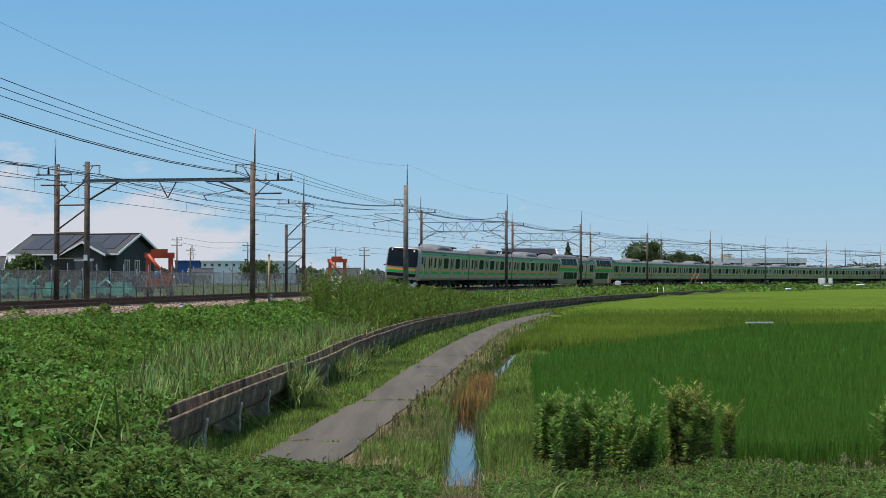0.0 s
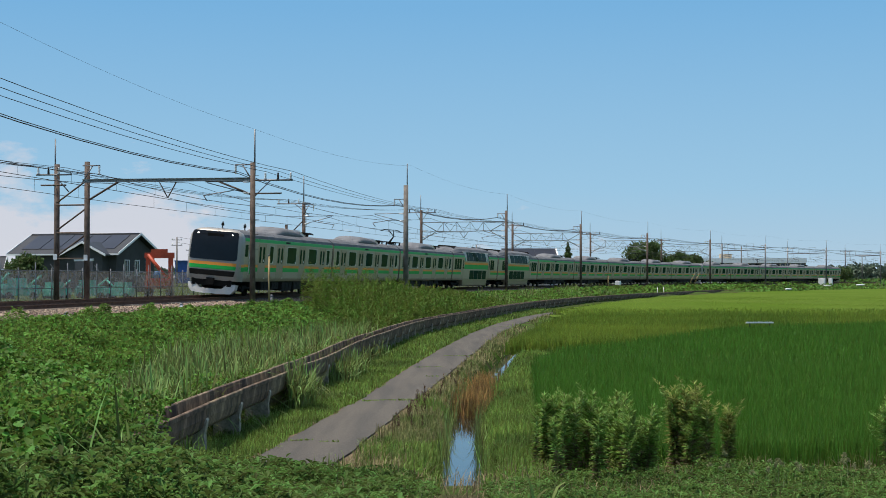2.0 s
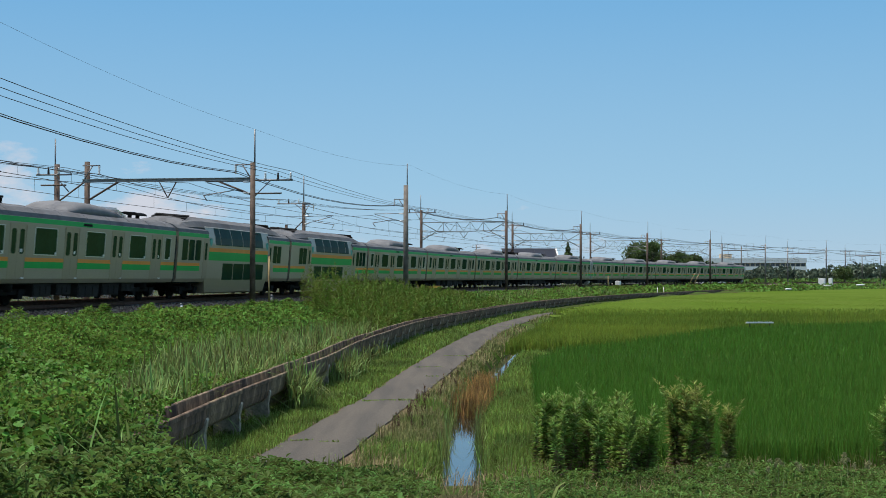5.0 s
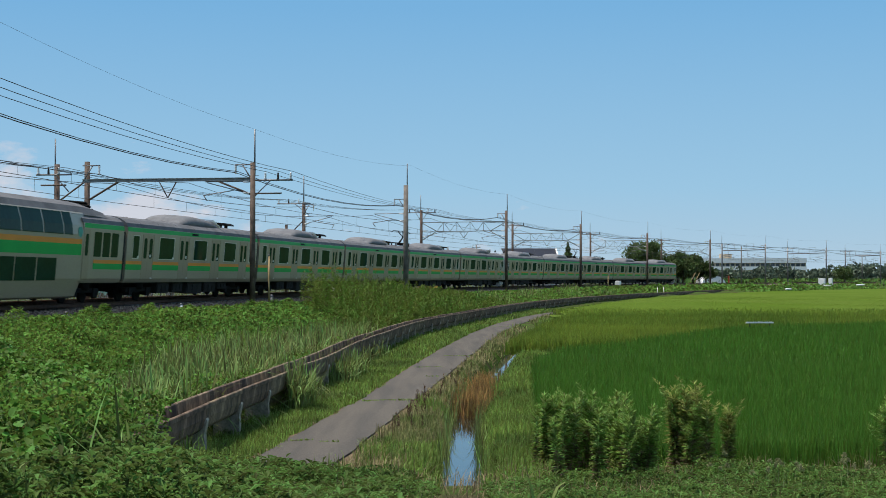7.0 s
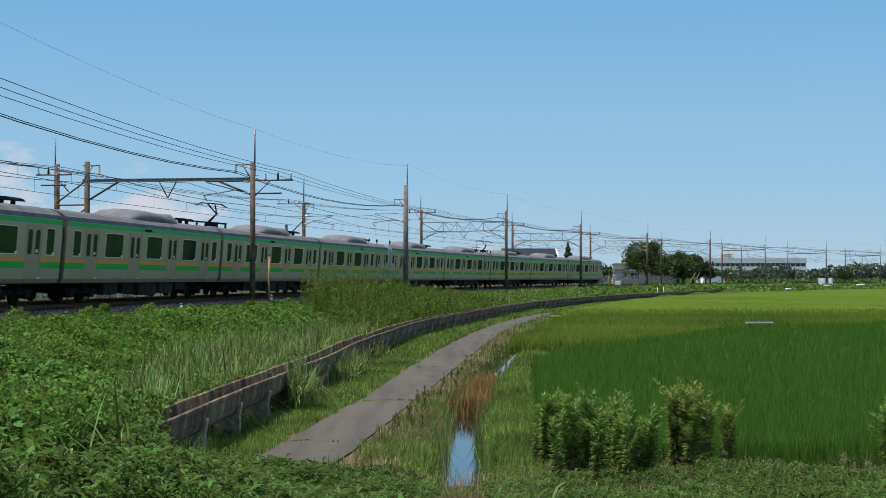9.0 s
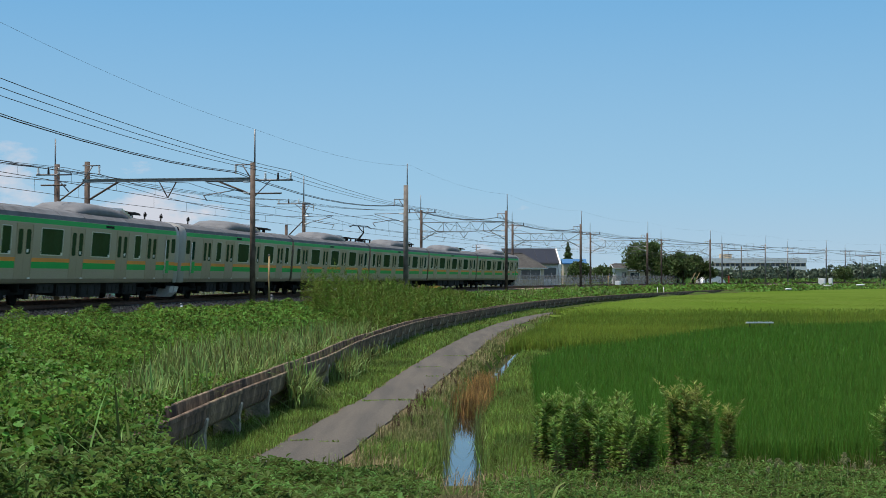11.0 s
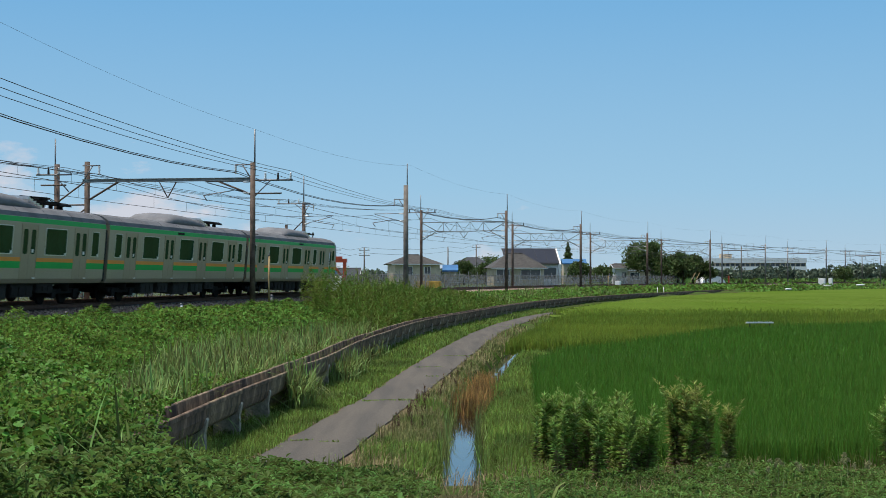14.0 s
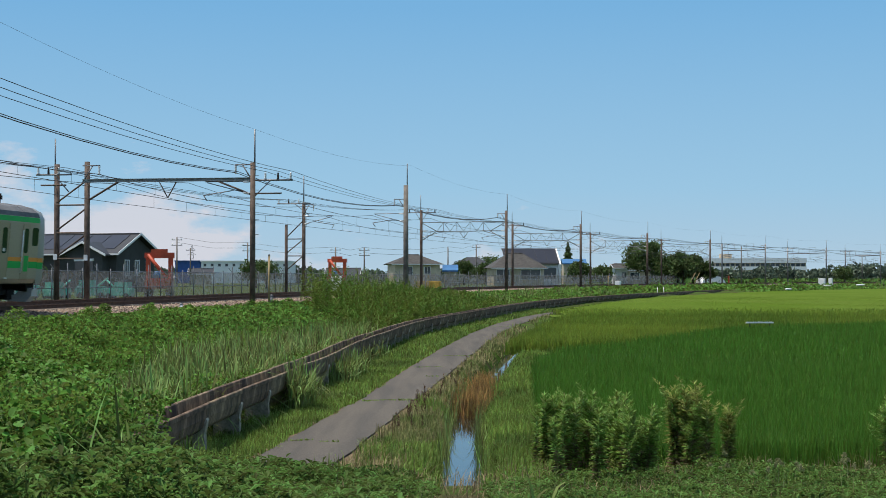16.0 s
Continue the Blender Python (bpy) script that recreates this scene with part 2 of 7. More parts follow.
# ---- small mesh kit ----
def box(bm, x0, x1, y0, y1, z0, z1):
    v = [bm.verts.new(c) for c in ((x0, y0, z0), (x1, y0, z0), (x1, y1, z0), (x0, y1, z0), (x0, y0, z1), (x1, y0, z1), (x1, y1, z1), (x0, y1, z1))]
    for f in ((0, 3, 2, 1), (4, 5, 6, 7), (0, 1, 5, 4), (1, 2, 6, 5), (2, 3, 7, 6), (3, 0, 4, 7)):
        bm.faces.new([v[i] for i in f])
    return bm


def rod(bm, a, b, r0, r1=None, n=8):
    """A round bar from a to b."""
    a, b = Vector(a), Vector(b)
    r1 = r0 if r1 is None else r1
    m = (b - a).to_track_quat("Z", "Y").to_matrix()
    ring = [[bm.verts.new(p + m @ Vector((math.cos(2 * math.pi * i / n) * r, math.sin(2 * math.pi * i / n) * r, 0))) for i in range(n)] for p, r in ((a, r0), (b, r1))]
    for i in range(n):
        f = bm.faces.new((ring[0][i], ring[0][(i + 1) % n], ring[1][(i + 1) % n], ring[1][i]))
        f.smooth = n > 5
    bm.faces.new(ring[0][::-1]); bm.faces.new(ring[1])
    return bm


def sweep(bm, profile, stations, closed=False, caps=True, smooth=False):
    """Joins copies of a profile: stations give functions from profile points to places."""
    rows = [[bm.verts.new(st(p)) for p in profile] for st in stations]
    n = len(profile)
    for r0, r1 in zip(rows, rows[1:]):
        for i in range(n if closed else n - 1):
            f = bm.faces.new((r0[i], r0[(i + 1) % n], r1[(i + 1) % n], r1[i]))
            f.smooth = smooth
    if closed and caps:
        bm.faces.new(rows[0][::-1]); bm.faces.new(rows[-1])
    return bm


def mesh_of(name, bm, mat, fix=True):
    me = bpy.data.meshes.new(name)
    if fix:
        bmesh.ops.recalc_face_normals(bm, faces=bm.faces)
    bm.to_mesh(me)
    bm.free()
    me.materials.append(mat)
    return me


def part(name, bm, mat, parent=None, label="", at=None):
    ob = new(name, mesh_of(name, bm, mat))
    if parent is not None:
        ob.parent = parent
    if at is not None:
        ob.matrix_basis = at
    if label:
        tagged(ob, label)
    return ob


def again(ob, parent=None, at=None):
    """Another object on the same mesh."""
    o = new(ob.name.split(".")[0], ob.data)
    o.parent = parent if parent is not None else ob.parent
    if at is not None:
        o.matrix_basis = at
    return o


def thing(name, label, category, at=None, group="", kind=""):
    ob = new(name)
    ob.empty_display_size = 0.2
    if at is not None:
        ob.matrix_basis = at
    return tagged(ob, label, category, group, kind)


def soup(name, verts, faces, mat, label, category, kind="stuff", parent=None):
    """One mesh from arrays: verts (n, 3), faces (m, 3) or (m, 4)."""
    me = bpy.data.meshes.new(name)
    verts, faces = np.asarray(verts, np.float32), np.asarray(faces, np.int32)
    k = faces.shape[1]
    me.vertices.add(len(verts)); me.vertices.foreach_set("co", verts.ravel())
    me.loops.add(faces.size); me.loops.foreach_set("vertex_index", faces.ravel())
    me.polygons.add(len(faces))
    me.polygons.foreach_set("loop_start", np.arange(0, faces.size, k, dtype=np.int32))
    me.update(calc_edges=True)
    me.materials.append(mat)
    ob = new(name, me)
    if parent is not None:
        ob.parent = parent
        return tagged(ob, label, kind=kind)
    return tagged(ob, label, category, kind=kind)


# ---- the line: a curve that eases from straight into a left-hand bend; q along it, d sideways from the near train side ----
PATH_Q = np.arange(-420.0, 900.0, 0.5)
_s = np.clip(PATH_Q / 200.0, -0.3, 2.1)
_k = (0.07446 + 0.21121 * _s - 0.17397 * _s ** 2 + 0.03656 * _s ** 3) / 100
_k[PATH_Q < -60] = 0
PATH_A = np.concatenate([[0], np.cumsum((_k[1:] + _k[:-1]) / 2 * 0.5)])
_i0 = int(np.searchsorted(PATH_Q, 0))
PATH_A = PATH_A - PATH_A[_i0] + 0.1407
_am = (PATH_A[1:] + PATH_A[:-1]) / 2
PATH_X = np.concatenate([[0], np.cumsum(np.sin(_am) * 0.5)]); PATH_Y = np.concatenate([[0], np.cumsum(np.cos(_am) * 0.5)])
PATH_X, PATH_Y = PATH_X - PATH_X[_i0] - 14.359, PATH_Y - PATH_Y[_i0] + 55.14
NEAR, FAR = -1.62, -5.45          # the two track centres


def heading(q):
    return float(np.interp(q, PATH_Q, PATH_A))


def P(q, d, z=0.0):
    a = heading(q)
    return Vector((float(np.interp(q, PATH_Q, PATH_X)) + d * math.cos(a), float(np.interp(q, PATH_Q, PATH_Y)) - d * math.sin(a), z))


def at_line(q, d, z=0.0):
    """A pose beside the line: local y runs along it, away from the camera, x to its right."""
    return Matrix.Translation(P(q, d, z)) @ Matrix.Rotation(-heading(q), 4, "Z")


def line_qd(x, y):
    """q and d of many places."""
    x, y = np.asarray(x, float), np.asarray(y, float)
    cx, cy, ca, cq = PATH_X[::6], PATH_Y[::6], PATH_A[::6], PATH_Q[::6]
    qs, ds = np.empty(x.shape), np.empty(x.shape)
    for i in range(0, x.size, 4000):
        s = slice(i, i + 4000)
        j = np.argmin((x.ravel()[s, None] - cx) ** 2 + (y.ravel()[s, None] - cy) ** 2, axis=1)
        dx, dy = x.ravel()[s] - cx[j], y.ravel()[s] - cy[j]
        ds.ravel()[s] = dx * np.cos(ca[j]) - dy * np.sin(ca[j])
        qs.ravel()[s] = cq[j] + dx * np.sin(ca[j]) + dy * np.cos(ca[j])
    return qs, ds


# ---- plan of the lane, ditch and channel ----
def lane_x(y):
    return np.interp(y, [10, 20, 23, 28, 31.5, 35.5, 40, 45, 52, 60, 75.4, 91.4, 109, 128, 150, 180], [-3.1, -2.5, -2.25, -1.82, -1.52, -1.16, -0.82, -0.44, 0.12, 0.76, 2.15, 4.02, 6.75, 10.8, 16.3, 25])


def ditch_x(y):
    return np.interp(y, [10, 20, 23.5, 31, 40, 48, 55, 65, 80], [0.1, 0.22, 0.3, 0.42, 0.98, 1.65, 2.3, 3.3, 5.0])


FLUME_Y = np.array([10, 20.4, 24.9, 30.6, 35.8, 39.3, 48.8, 54.3, 68.3, 78.5, 90.6, 107, 125, 141.6, 163.5, 200, 260])
FLUME_X = np.array([-4.25, -4.04, -3.88, -3.56, -3.28, -3.06, -2.66, -2.2, -1.12, 0.18, 1.95, 4.4, 7.54, 11.2, 16.4, 27.5, 49.0])
FLUME_X = FLUME_X - np.interp(FLUME_Y, [40, 65], [0.13, 0.45])
FLUME_Q, FLUME_D = line_qd(np.interp(np.arange(10, 260, 2.0), FLUME_Y, FLUME_X), np.arange(10, 260, 2.0))


def flume_d(q):
    return np.interp(q, FLUME_Q, FLUME_D)


def smooth01(t):
    t = np.clip(t, 0, 1)
    return t * t * (3 - 2 * t)


def ground_z(x, y):
    x, y = np.asarray(x, float), np.asarray(y, float)
    q, d = line_qd(x, y)
    z = np.where(d < 1.9, -0.42, -0.42 - 1.30 * smooth01((d - 1.9) / 8.5))
    z = np.where(d < -9, -0.3, z)
    z = np.where(d > 13.5, -1.75, z)
    w = np.abs(x - ditch_x(y))
    z = z - 0.55 * (1 - smooth01((w - 0.2) / 0.45)) * ((y > 8) & (y < 80) & (d > 12))
    bank = np.interp(y, [-40, 1, 4, 9, 14, 18, 21.5], [-0.5, -0.5, -0.62, -0.98, -1.42, -1.68, -1.9])
    return np.where((y < 21.5) & (d > 3), np.maximum(z, bank), z)


# ---- ground, one sheet to the horizon ----
def make_ground():
    ys = np.concatenate([[-600, -200, -80], np.arange(-30, 8, 2.0), np.arange(8, 70, 0.45), np.arange(70, 200, 3.0), np.geomspace(200, 4000, 30)])
    xs = np.concatenate([-np.geomspace(3500, 40, 26), np.arange(-36, -8, 1.2), np.arange(-8, 8, 0.22), np.arange(8, 60, 1.5), np.geomspace(60, 3500, 30)])
    gx, gy = np.meshgrid(xs, ys)
    gz = ground_z(gx.ravel(), gy.ravel()).reshape(gx.shape)
    n = len(xs)
    v = np.stack([gx, gy, gz], -1).reshape(-1, 3)
    i = (np.arange(len(ys) - 1)[:, None] * n + np.arange(n - 1)[None]).ravel()
    ob = soup("ground", v, np.stack([i, i + 1, i + n + 1, i + n], 1), SOIL, "grassy earth sloping from railway bank to fields", "ground", "structure")
    ob.data.polygons.foreach_set("use_smooth", np.ones(len(i), bool))


make_ground()


def line_strip(name, profile, mat, q0, q1, step, label, category, closed=False, parent=None, kind="structure"):
    bm = bmesh.new()
    qs = np.arange(q0, q1 + 0.01, step)
    sweep(bm, profile, [(lambda p, q=q: P(q, p[0], p[1])) for q in qs], closed)
    ob = part(name, bm, mat, parent)
    return tagged(ob, label, "" if parent else category, kind="" if parent else kind)


ballast = line_strip("ballast_bed", [(-8.6, -0.5), (-7.6, -0.28), (-4.0, -0.2), (NEAR - 0.9, -0.1), (NEAR + 0.4, -0.12), (0.6, -0.22), (1.9, -0.62)], BALLAST, -120, 420, 2.0,
                     "grey-brown stone ballast under two railway tracks", "ballast")


def make_tracks():
    for centre, q0, tag in ((NEAR, -120, "near"), (FAR, -120, "far")):
        tr = thing("railway_track", "rusty steel rails on concrete sleepers in ballast", "railway track", group="railway tracks")
        lift = 0.11 if centre == NEAR else 0.02
        for off, dz in ((0.57, 0.07 if centre == NEAR else lift - 0.05), (-0.57, 0.17 if centre == NEAR else lift + 0.05)):
            c = centre + off
            prof = [(c - 0.034, dz), (c + 0.034, dz), (c + 0.03, dz - 0.04), (c + 0.01, dz - 0.05), (c + 0.012, dz - 0.125), (c + 0.065, dz - 0.15), (c - 0.065, dz - 0.15), (c - 0.012, dz - 0.125), (c - 0.01, dz - 0.05), (c - 0.03, dz - 0.04)]
            bm = bmesh.new()
            sweep(bm, prof, [(lambda p, q=q: P(q, p[0], p[1])) for q in np.arange(q0, 440, 2.5)], True)
            part("rail", bm, RAIL_STEEL, tr)
        bm = bmesh.new()
        box(bm, -1.0, 1.0, -0.12, 0.12, -0.36, -0.19)
        first = None
        for k in range(150):
            m = at_line(10 + k * 0.68, centre, lift)
            if first is None:
                first = part("sleeper", bm, SLEEPER, tr, at=m)
            else:
                again(first, at=m)


make_tracks()


def ballast_stones():
    """Loose stones on the near shoulder of the ballast."""
    rs = np.random.RandomState(21)
    n = 15000
    q = np.concatenate([rs.uniform(-12, 45, 9000), rs.uniform(45, 130, 6000)])
    d = rs.uniform(-0.75, 1.9, n)
    a = np.interp(q, PATH_Q, PATH_A)
    x = np.interp(q, PATH_Q, PATH_X) + d * np.cos(a)
    y = np.interp(q, PATH_Q, PATH_Y) - d * np.sin(a)
    z = np.interp(d, [-1.22, 0.6, 1.9], [-0.12, -0.22, -0.55])
    r = rs.uniform(0.03, 0.075, n)[:, None, None] * (1 + 0.6 * (q > 45))[:, None, None]
    o = np.array([[1, 0, 0], [-1, 0, 0], [0, 1, 0], [0, -1, 0], [0, 0, 0.8], [0, 0, -0.8]], float)
    v = np.stack([x, y, z], 1)[:, None, :] + (o[None] + rs.uniform(-0.35, 0.35, (n, 6, 3))) * r
    f = np.array([[0, 2, 4], [2, 1, 4], [1, 3, 4], [3, 0, 4], [2, 0, 5], [1, 2, 5], [3, 1, 5], [0, 3, 5]])
    soup("ballast_stones", v.reshape(-1, 3), (np.arange(n)[:, None, None] * 6 + f[None]).reshape(-1, 3), STONE, "loose grey-brown ballast stones beside the rails", "ballast stones")


ballast_stones()


def strip_xy(name, ys, left, right, z, mat, label, category, kind="structure", thick=0.06):
    bm = bmesh.new()
    rows = [[bm.verts.new((left(y), y, z - thick)), bm.verts.new((left(y), y, z)), bm.verts.new((lerp(left(y), right(y), 0.5), y, z + 0.025)), bm.verts.new((right(y), y, z)), bm.verts.new((right(y), y, z - thick))] for y in ys]
    for a, b in zip(rows, rows[1:]):
        for i in range(4):
            bm.faces.new((a[i], a[i + 1], b[i + 1], b[i])).smooth = False
    ob = part(name, bm, mat)
    return tagged(ob, label, category, kind=kind)


def lerp(a, b, t):
    return a + (b - a) * t


def wob(y, k, s=0.07):
    return s * (noise.noise((y * 0.6, k, 0)) + 0.6 * noise.noise((y * 2.1, k, 3)))


def half(y):
    return np.interp(y, [10, 24, 35, 45, 60, 180], [0.68, 0.68, 0.63, 0.72, 0.75, 0.72])


LANE_Y = list(np.concatenate([np.arange(12, 70, 0.4), np.arange(70, 180, 1.5)]))
strip_xy("road", LANE_Y, lambda y: lane_x(y) - half(y) + wob(y, 1), lambda y: lane_x(y) + half(y) + wob(y, 2), -1.70, ASPHALT, "narrow worn grey asphalt farm lane beside a ditch", "farm lane")
strip_xy("lane_shoulder", LANE_Y, lambda y: lane_x(y) - half(y) - 0.14 + wob(y, 5, 0.12), lambda y: lane_x(y) + half(y) + 0.22 + wob(y, 6, 0.14), -1.735, DRY_SOIL, "dry sandy soil edging the asphalt lane", "road shoulder")
strip_xy("water", list(np.arange(9, 80, 1.0)), lambda y: ditch_x(y) - 0.5, lambda y: ditch_x(y) + 0.5, -2.10, WATER, "still ditch water mirroring the blue sky", "ditch water", thick=0.02)


# ---- precast concrete irrigation channel on feet ----
def make_flume():
    fl = thing("irrigation_channel", "weathered grey precast concrete irrigation channel on feet", "irrigation channel")
    L = 2.95
    outer = [(-0.285, 0.0), (-0.285, -0.075), (-0.255, -0.09), (-0.245, -0.24), (-0.20, -0.39), (-0.11, -0.47), (0.11, -0.47), (0.20, -0.39), (0.245, -0.24), (0.255, -0.09), (0.285, -0.075), (0.285, 0.0)]
    inner = [(0.225, 0.0), (0.20, -0.22), (0.14, -0.36), (0, -0.41), (-0.14, -0.36), (-0.20, -0.22), (-0.225, 0.0)]
    bm = bmesh.new()
    sweep(bm, outer + inner, [(lambda p, y=y: Vector((p[0], y, p[1]))) for y in (0, L)], True)
    bmesh.ops.bevel(bm, geom=[e for e in bm.edges if abs(e.verts[0].co.z) < 0.01 and abs(e.verts[1].co.z) < 0.01], offset=0.015, segments=1, affect="EDGES")
    seg = mesh_of("channel_segment", bm, CONCRETE)
    bm = bmesh.new()
    prof = [(-0.275, -0.28), (-0.23, -0.5), (-0.25, -1.1), (0.25, -1.1), (0.23, -0.5), (0.275, -0.28), (0.258, -0.24), (0.21, -0.39), (0.115, -0.478), (-0.115, -0.478), (-0.21, -0.39), (-0.258, -0.24)]
    sweep(bm, prof, [(lambda p, y=y: Vector((p[0], y, p[1]))) for y in (-0.09, 0.09)], True)
    foot = mesh_of("foot", bm, FOOT)
    q = float(FLUME_Q[4])
    for i in range(85):
        a, b = P(q, float(flume_d(q)), -0.92), P(q + 3.0, float(flume_d(q + 3.0)), -0.92)
        ang = math.atan2(b.x - a.x, b.y - a.y)
        m = Matrix.Translation(a + Vector((0, 0, random.uniform(-0.012, 0.012)))) @ Matrix.Rotation(-ang + random.uniform(-0.004, 0.004), 4, "Z")
        o = new("channel_segment", seg); o.parent = fl; o.matrix_basis = m
        f = new("foot", foot); f.parent = fl; f.matrix_basis = m
        q += 3.0


make_flume()


# ---- the train: two coupled sets of ten and five cars ----
HALF_W = 1.475
CAR = 9.78                       # half of a car's length
SIDE = [(1.40, 0.88), (1.475, 1.05), (1.475, 2.2), (1.468, 3.03), (1.442, 3.23)]
ROOF = [(1.442, 3.23), (1.37, 3.39), (1.12, 3.55), (0.7, 3.63), (0.0, 3.63)]


def shell_profile(points):
    return points + [(-y, z) for y, z in reversed(points) if y > 0]


def along(bm, prof, x0, x1, closed=False, smooth=False, xs=None):
    return sweep(bm, prof, [(lambda p, x=x: Vector((x, p[0], p[1]))) for x in (xs or (x0, x1))], closed, smooth=smooth)


def side_y(z):
    return float(np.interp(z, [p[1] for p in SIDE], [p[0] for p in SIDE]))


def side_panel(bm, s, x0, x1, z0, z1, out0, out1):
    """A slab on the car's side (s: +1 left, -1 right), from out0 to out1 proud of the skin."""
    zs = [z0] + [z for _, z in SIDE if z0 < z < z1] + [z1]
    for za, zb in zip(zs, zs[1:]):
        ya, yb = side_y(za), side_y(zb)
        c = [(x0, s * (ya + out0), za), (x1, s * (ya + out0), za), (x1, s * (yb + out0), zb), (x0, s * (yb + out0), zb),
             (x0, s * (ya + out1), za), (x1, s * (ya + out1), za), (x1, s * (yb + out1), zb), (x0, s * (yb + out1), zb)]
        v = [bm.verts.new(p) for p in c]
        for f in ((0, 3, 2, 1), (4, 5, 6, 7), (0, 1, 5, 4), (1, 2, 6, 5), (2, 3, 7, 6), (3, 0, 4, 7)):
            bm.faces.new([v[i] for i in f])


def rounded_panel(bm, s, x0, x1, z0, z1, out, r=0.09):
    """A flat window pane with rounded corners, just proud of the skin."""
    pts = []
    for cx, cz, a0 in ((x1 - r, z1 - r, 0), (x0 + r, z1 - r, 90), (x0 + r, z0 + r, 180), (x1 - r, z0 + r, 270)):
        for k in range(4):
            a = radians(a0 + k * 30)
            pts.append((cx + r * math.cos(a), cz + r * math.sin(a)))
    front = [bm.verts.new((x, s * (side_y(z) + out), z)) for x, z in pts]
    back = [bm.verts.new((x, s * (side_y(z) - 0.03), z)) for x, z in pts]
    bm.faces.new(front)
    for i in range(len(pts)):
        bm.faces.new((front[i], front[(i + 1) % len(pts)], back[(i + 1) % len(pts)], back[i]))


MESHES = {}


def use(key, make, name, mat, parent, at=None, label=""):
    if key not in MESHES:
        bm = bmesh.new()
        make(bm)
        MESHES[key] = mesh_of(name, bm, mat)
    o = new(name, MESHES[key])
    o.parent = parent
    if at is not None:
        o.matrix_basis = at
    if label:
        tagged(o, label)
    return o


def dome(bm, x0, x1, w, z0, z1, nose=0.35, tail=0.25):
    L = x1 - x0
    for_x = [(0, 0.02), (0.08, 0.5), (0.18, 0.82), (0.3, 0.97), (0.42, 1.0), (0.6, 0.95), (0.78, 0.75), (0.9, 0.5), (1.0, 0.1)]
    prof = [(-1, 0), (-0.96, 0.5), (-0.8, 0.85), (-0.45, 0.98), (0, 1), (0.45, 0.98), (0.8, 0.85), (0.96, 0.5), (1, 0)]
    sweep(bm, prof, [(lambda p, t=t, h=h: Vector((x1 - L * t, p[0] * w / 2 * (0.8 + 0.2 * min(1, h * 1.5)), z0 + (z1 - z0) * h * p[1]))) for t, h in for_x], True, smooth=True)


def pantograph(car, x, up):
    p = new("pantograph"); p.parent = car; p.matrix_basis = pose(x, 0, 0); p.empty_display_size = 0.2

    def base(bm):
        for y in (-0.55, 0.55):
            box(bm, -0.8, 0.8, y - 0.05, y + 0.05, 3.82, 3.9)
            for xx in (-0.7, 0.7):
                rod(bm, (xx, y, 3.58), (xx, y, 3.84), 0.07, 0.05)
        for xx in (-0.7, 0.7):
            box(bm, xx - 0.05, xx + 0.05, -0.6, 0.6, 3.83, 3.89)
        box(bm, -0.3, 0.35, -0.2, 0.2, 3.66, 3.9)

    def arms(bm):
        top = 4.86 if up else 4.02
        knee = (-0.75, 0, 4.35) if up else (-0.95, 0, 3.98)
        rod(bm, (0.45, 0, 3.9), knee, 0.055, 0.045)
        rod(bm, (0.6, 0.12, 3.88), (knee[0] + 0.1, 0.08, knee[2] + 0.05), 0.025)
        rod(bm, knee, (0.25, 0.2, top - 0.04), 0.035)
        rod(bm, knee, (0.25, -0.2, top - 0.04), 0.035)
        for xx in (0.12, 0.4):
            box(bm, xx - 0.03, xx + 0.03, -0.55, 0.55, top - 0.03, top + 0.02)
            rod(bm, (xx, 0.55, top - 0.01), (xx, 0.85, top - 0.16), 0.018)
            rod(bm, (xx, -0.55, top - 0.01), (xx, -0.85, top - 0.16), 0.018)
    use("panto_base", base, "pantograph_base", BLACK, p)
    use("panto_arm%d" % up, arms, "pantograph_arm", BLACK, p)


DOORS = (-7.23, -2.41, 2.41, 7.23)


def bogie(car, x):
    b = new("bogie"); b.parent = car; b.matrix_basis = pose(x, 0, 0); b.empty_display_size = 0.2

    def fr(bm):
        for y in (-0.98, 0.98):
            box(bm, -1.55, 1.55, y - 0.09, y + 0.09, 0.44, 0.62)
            for xx in (-1.05, 1.05):
                box(bm, xx - 0.2, xx + 0.2, y - 0.14, y + 0.14, 0.28, 0.62)
            rod(bm, (0, y, 0.55), (0, y, 0.95), 0.27, n=12)
        box(bm, -0.3, 0.3, -1, 1, 0.4, 0.7)

    def wheelset(bm):
        for y in (-0.56, 0.56):
            rod(bm, (0, y - 0.06, 0.43), (0, y + 0.06, 0.43), 0.43, n=20)
        rod(bm, (0, -1.0, 0.43), (0, 1.0, 0.43), 0.09)
    use("bogie_frame", fr, "bogie_frame", BLACK, b)
    for xx in (-1.05, 1.05):
        use("wheelset", wheelset, "wheelset", BLACK, b, pose(xx, 0, 0.0))


def pair(key, make, name, mat, car, x=0.0, label=""):
    """The same piece on both sides of a car."""
    return [use(key, make, name, mat, car, pose(x, 0, 0, 0, 0, turn), label) for turn in (0, 180)]


def mirrored(key, make, name, mat, car, x):
    use(key, make, name, mat, car, pose(x, 0, 0))
    use(key, make, name, mat, car, pose(x, 0, 0, 0, 0, 180))


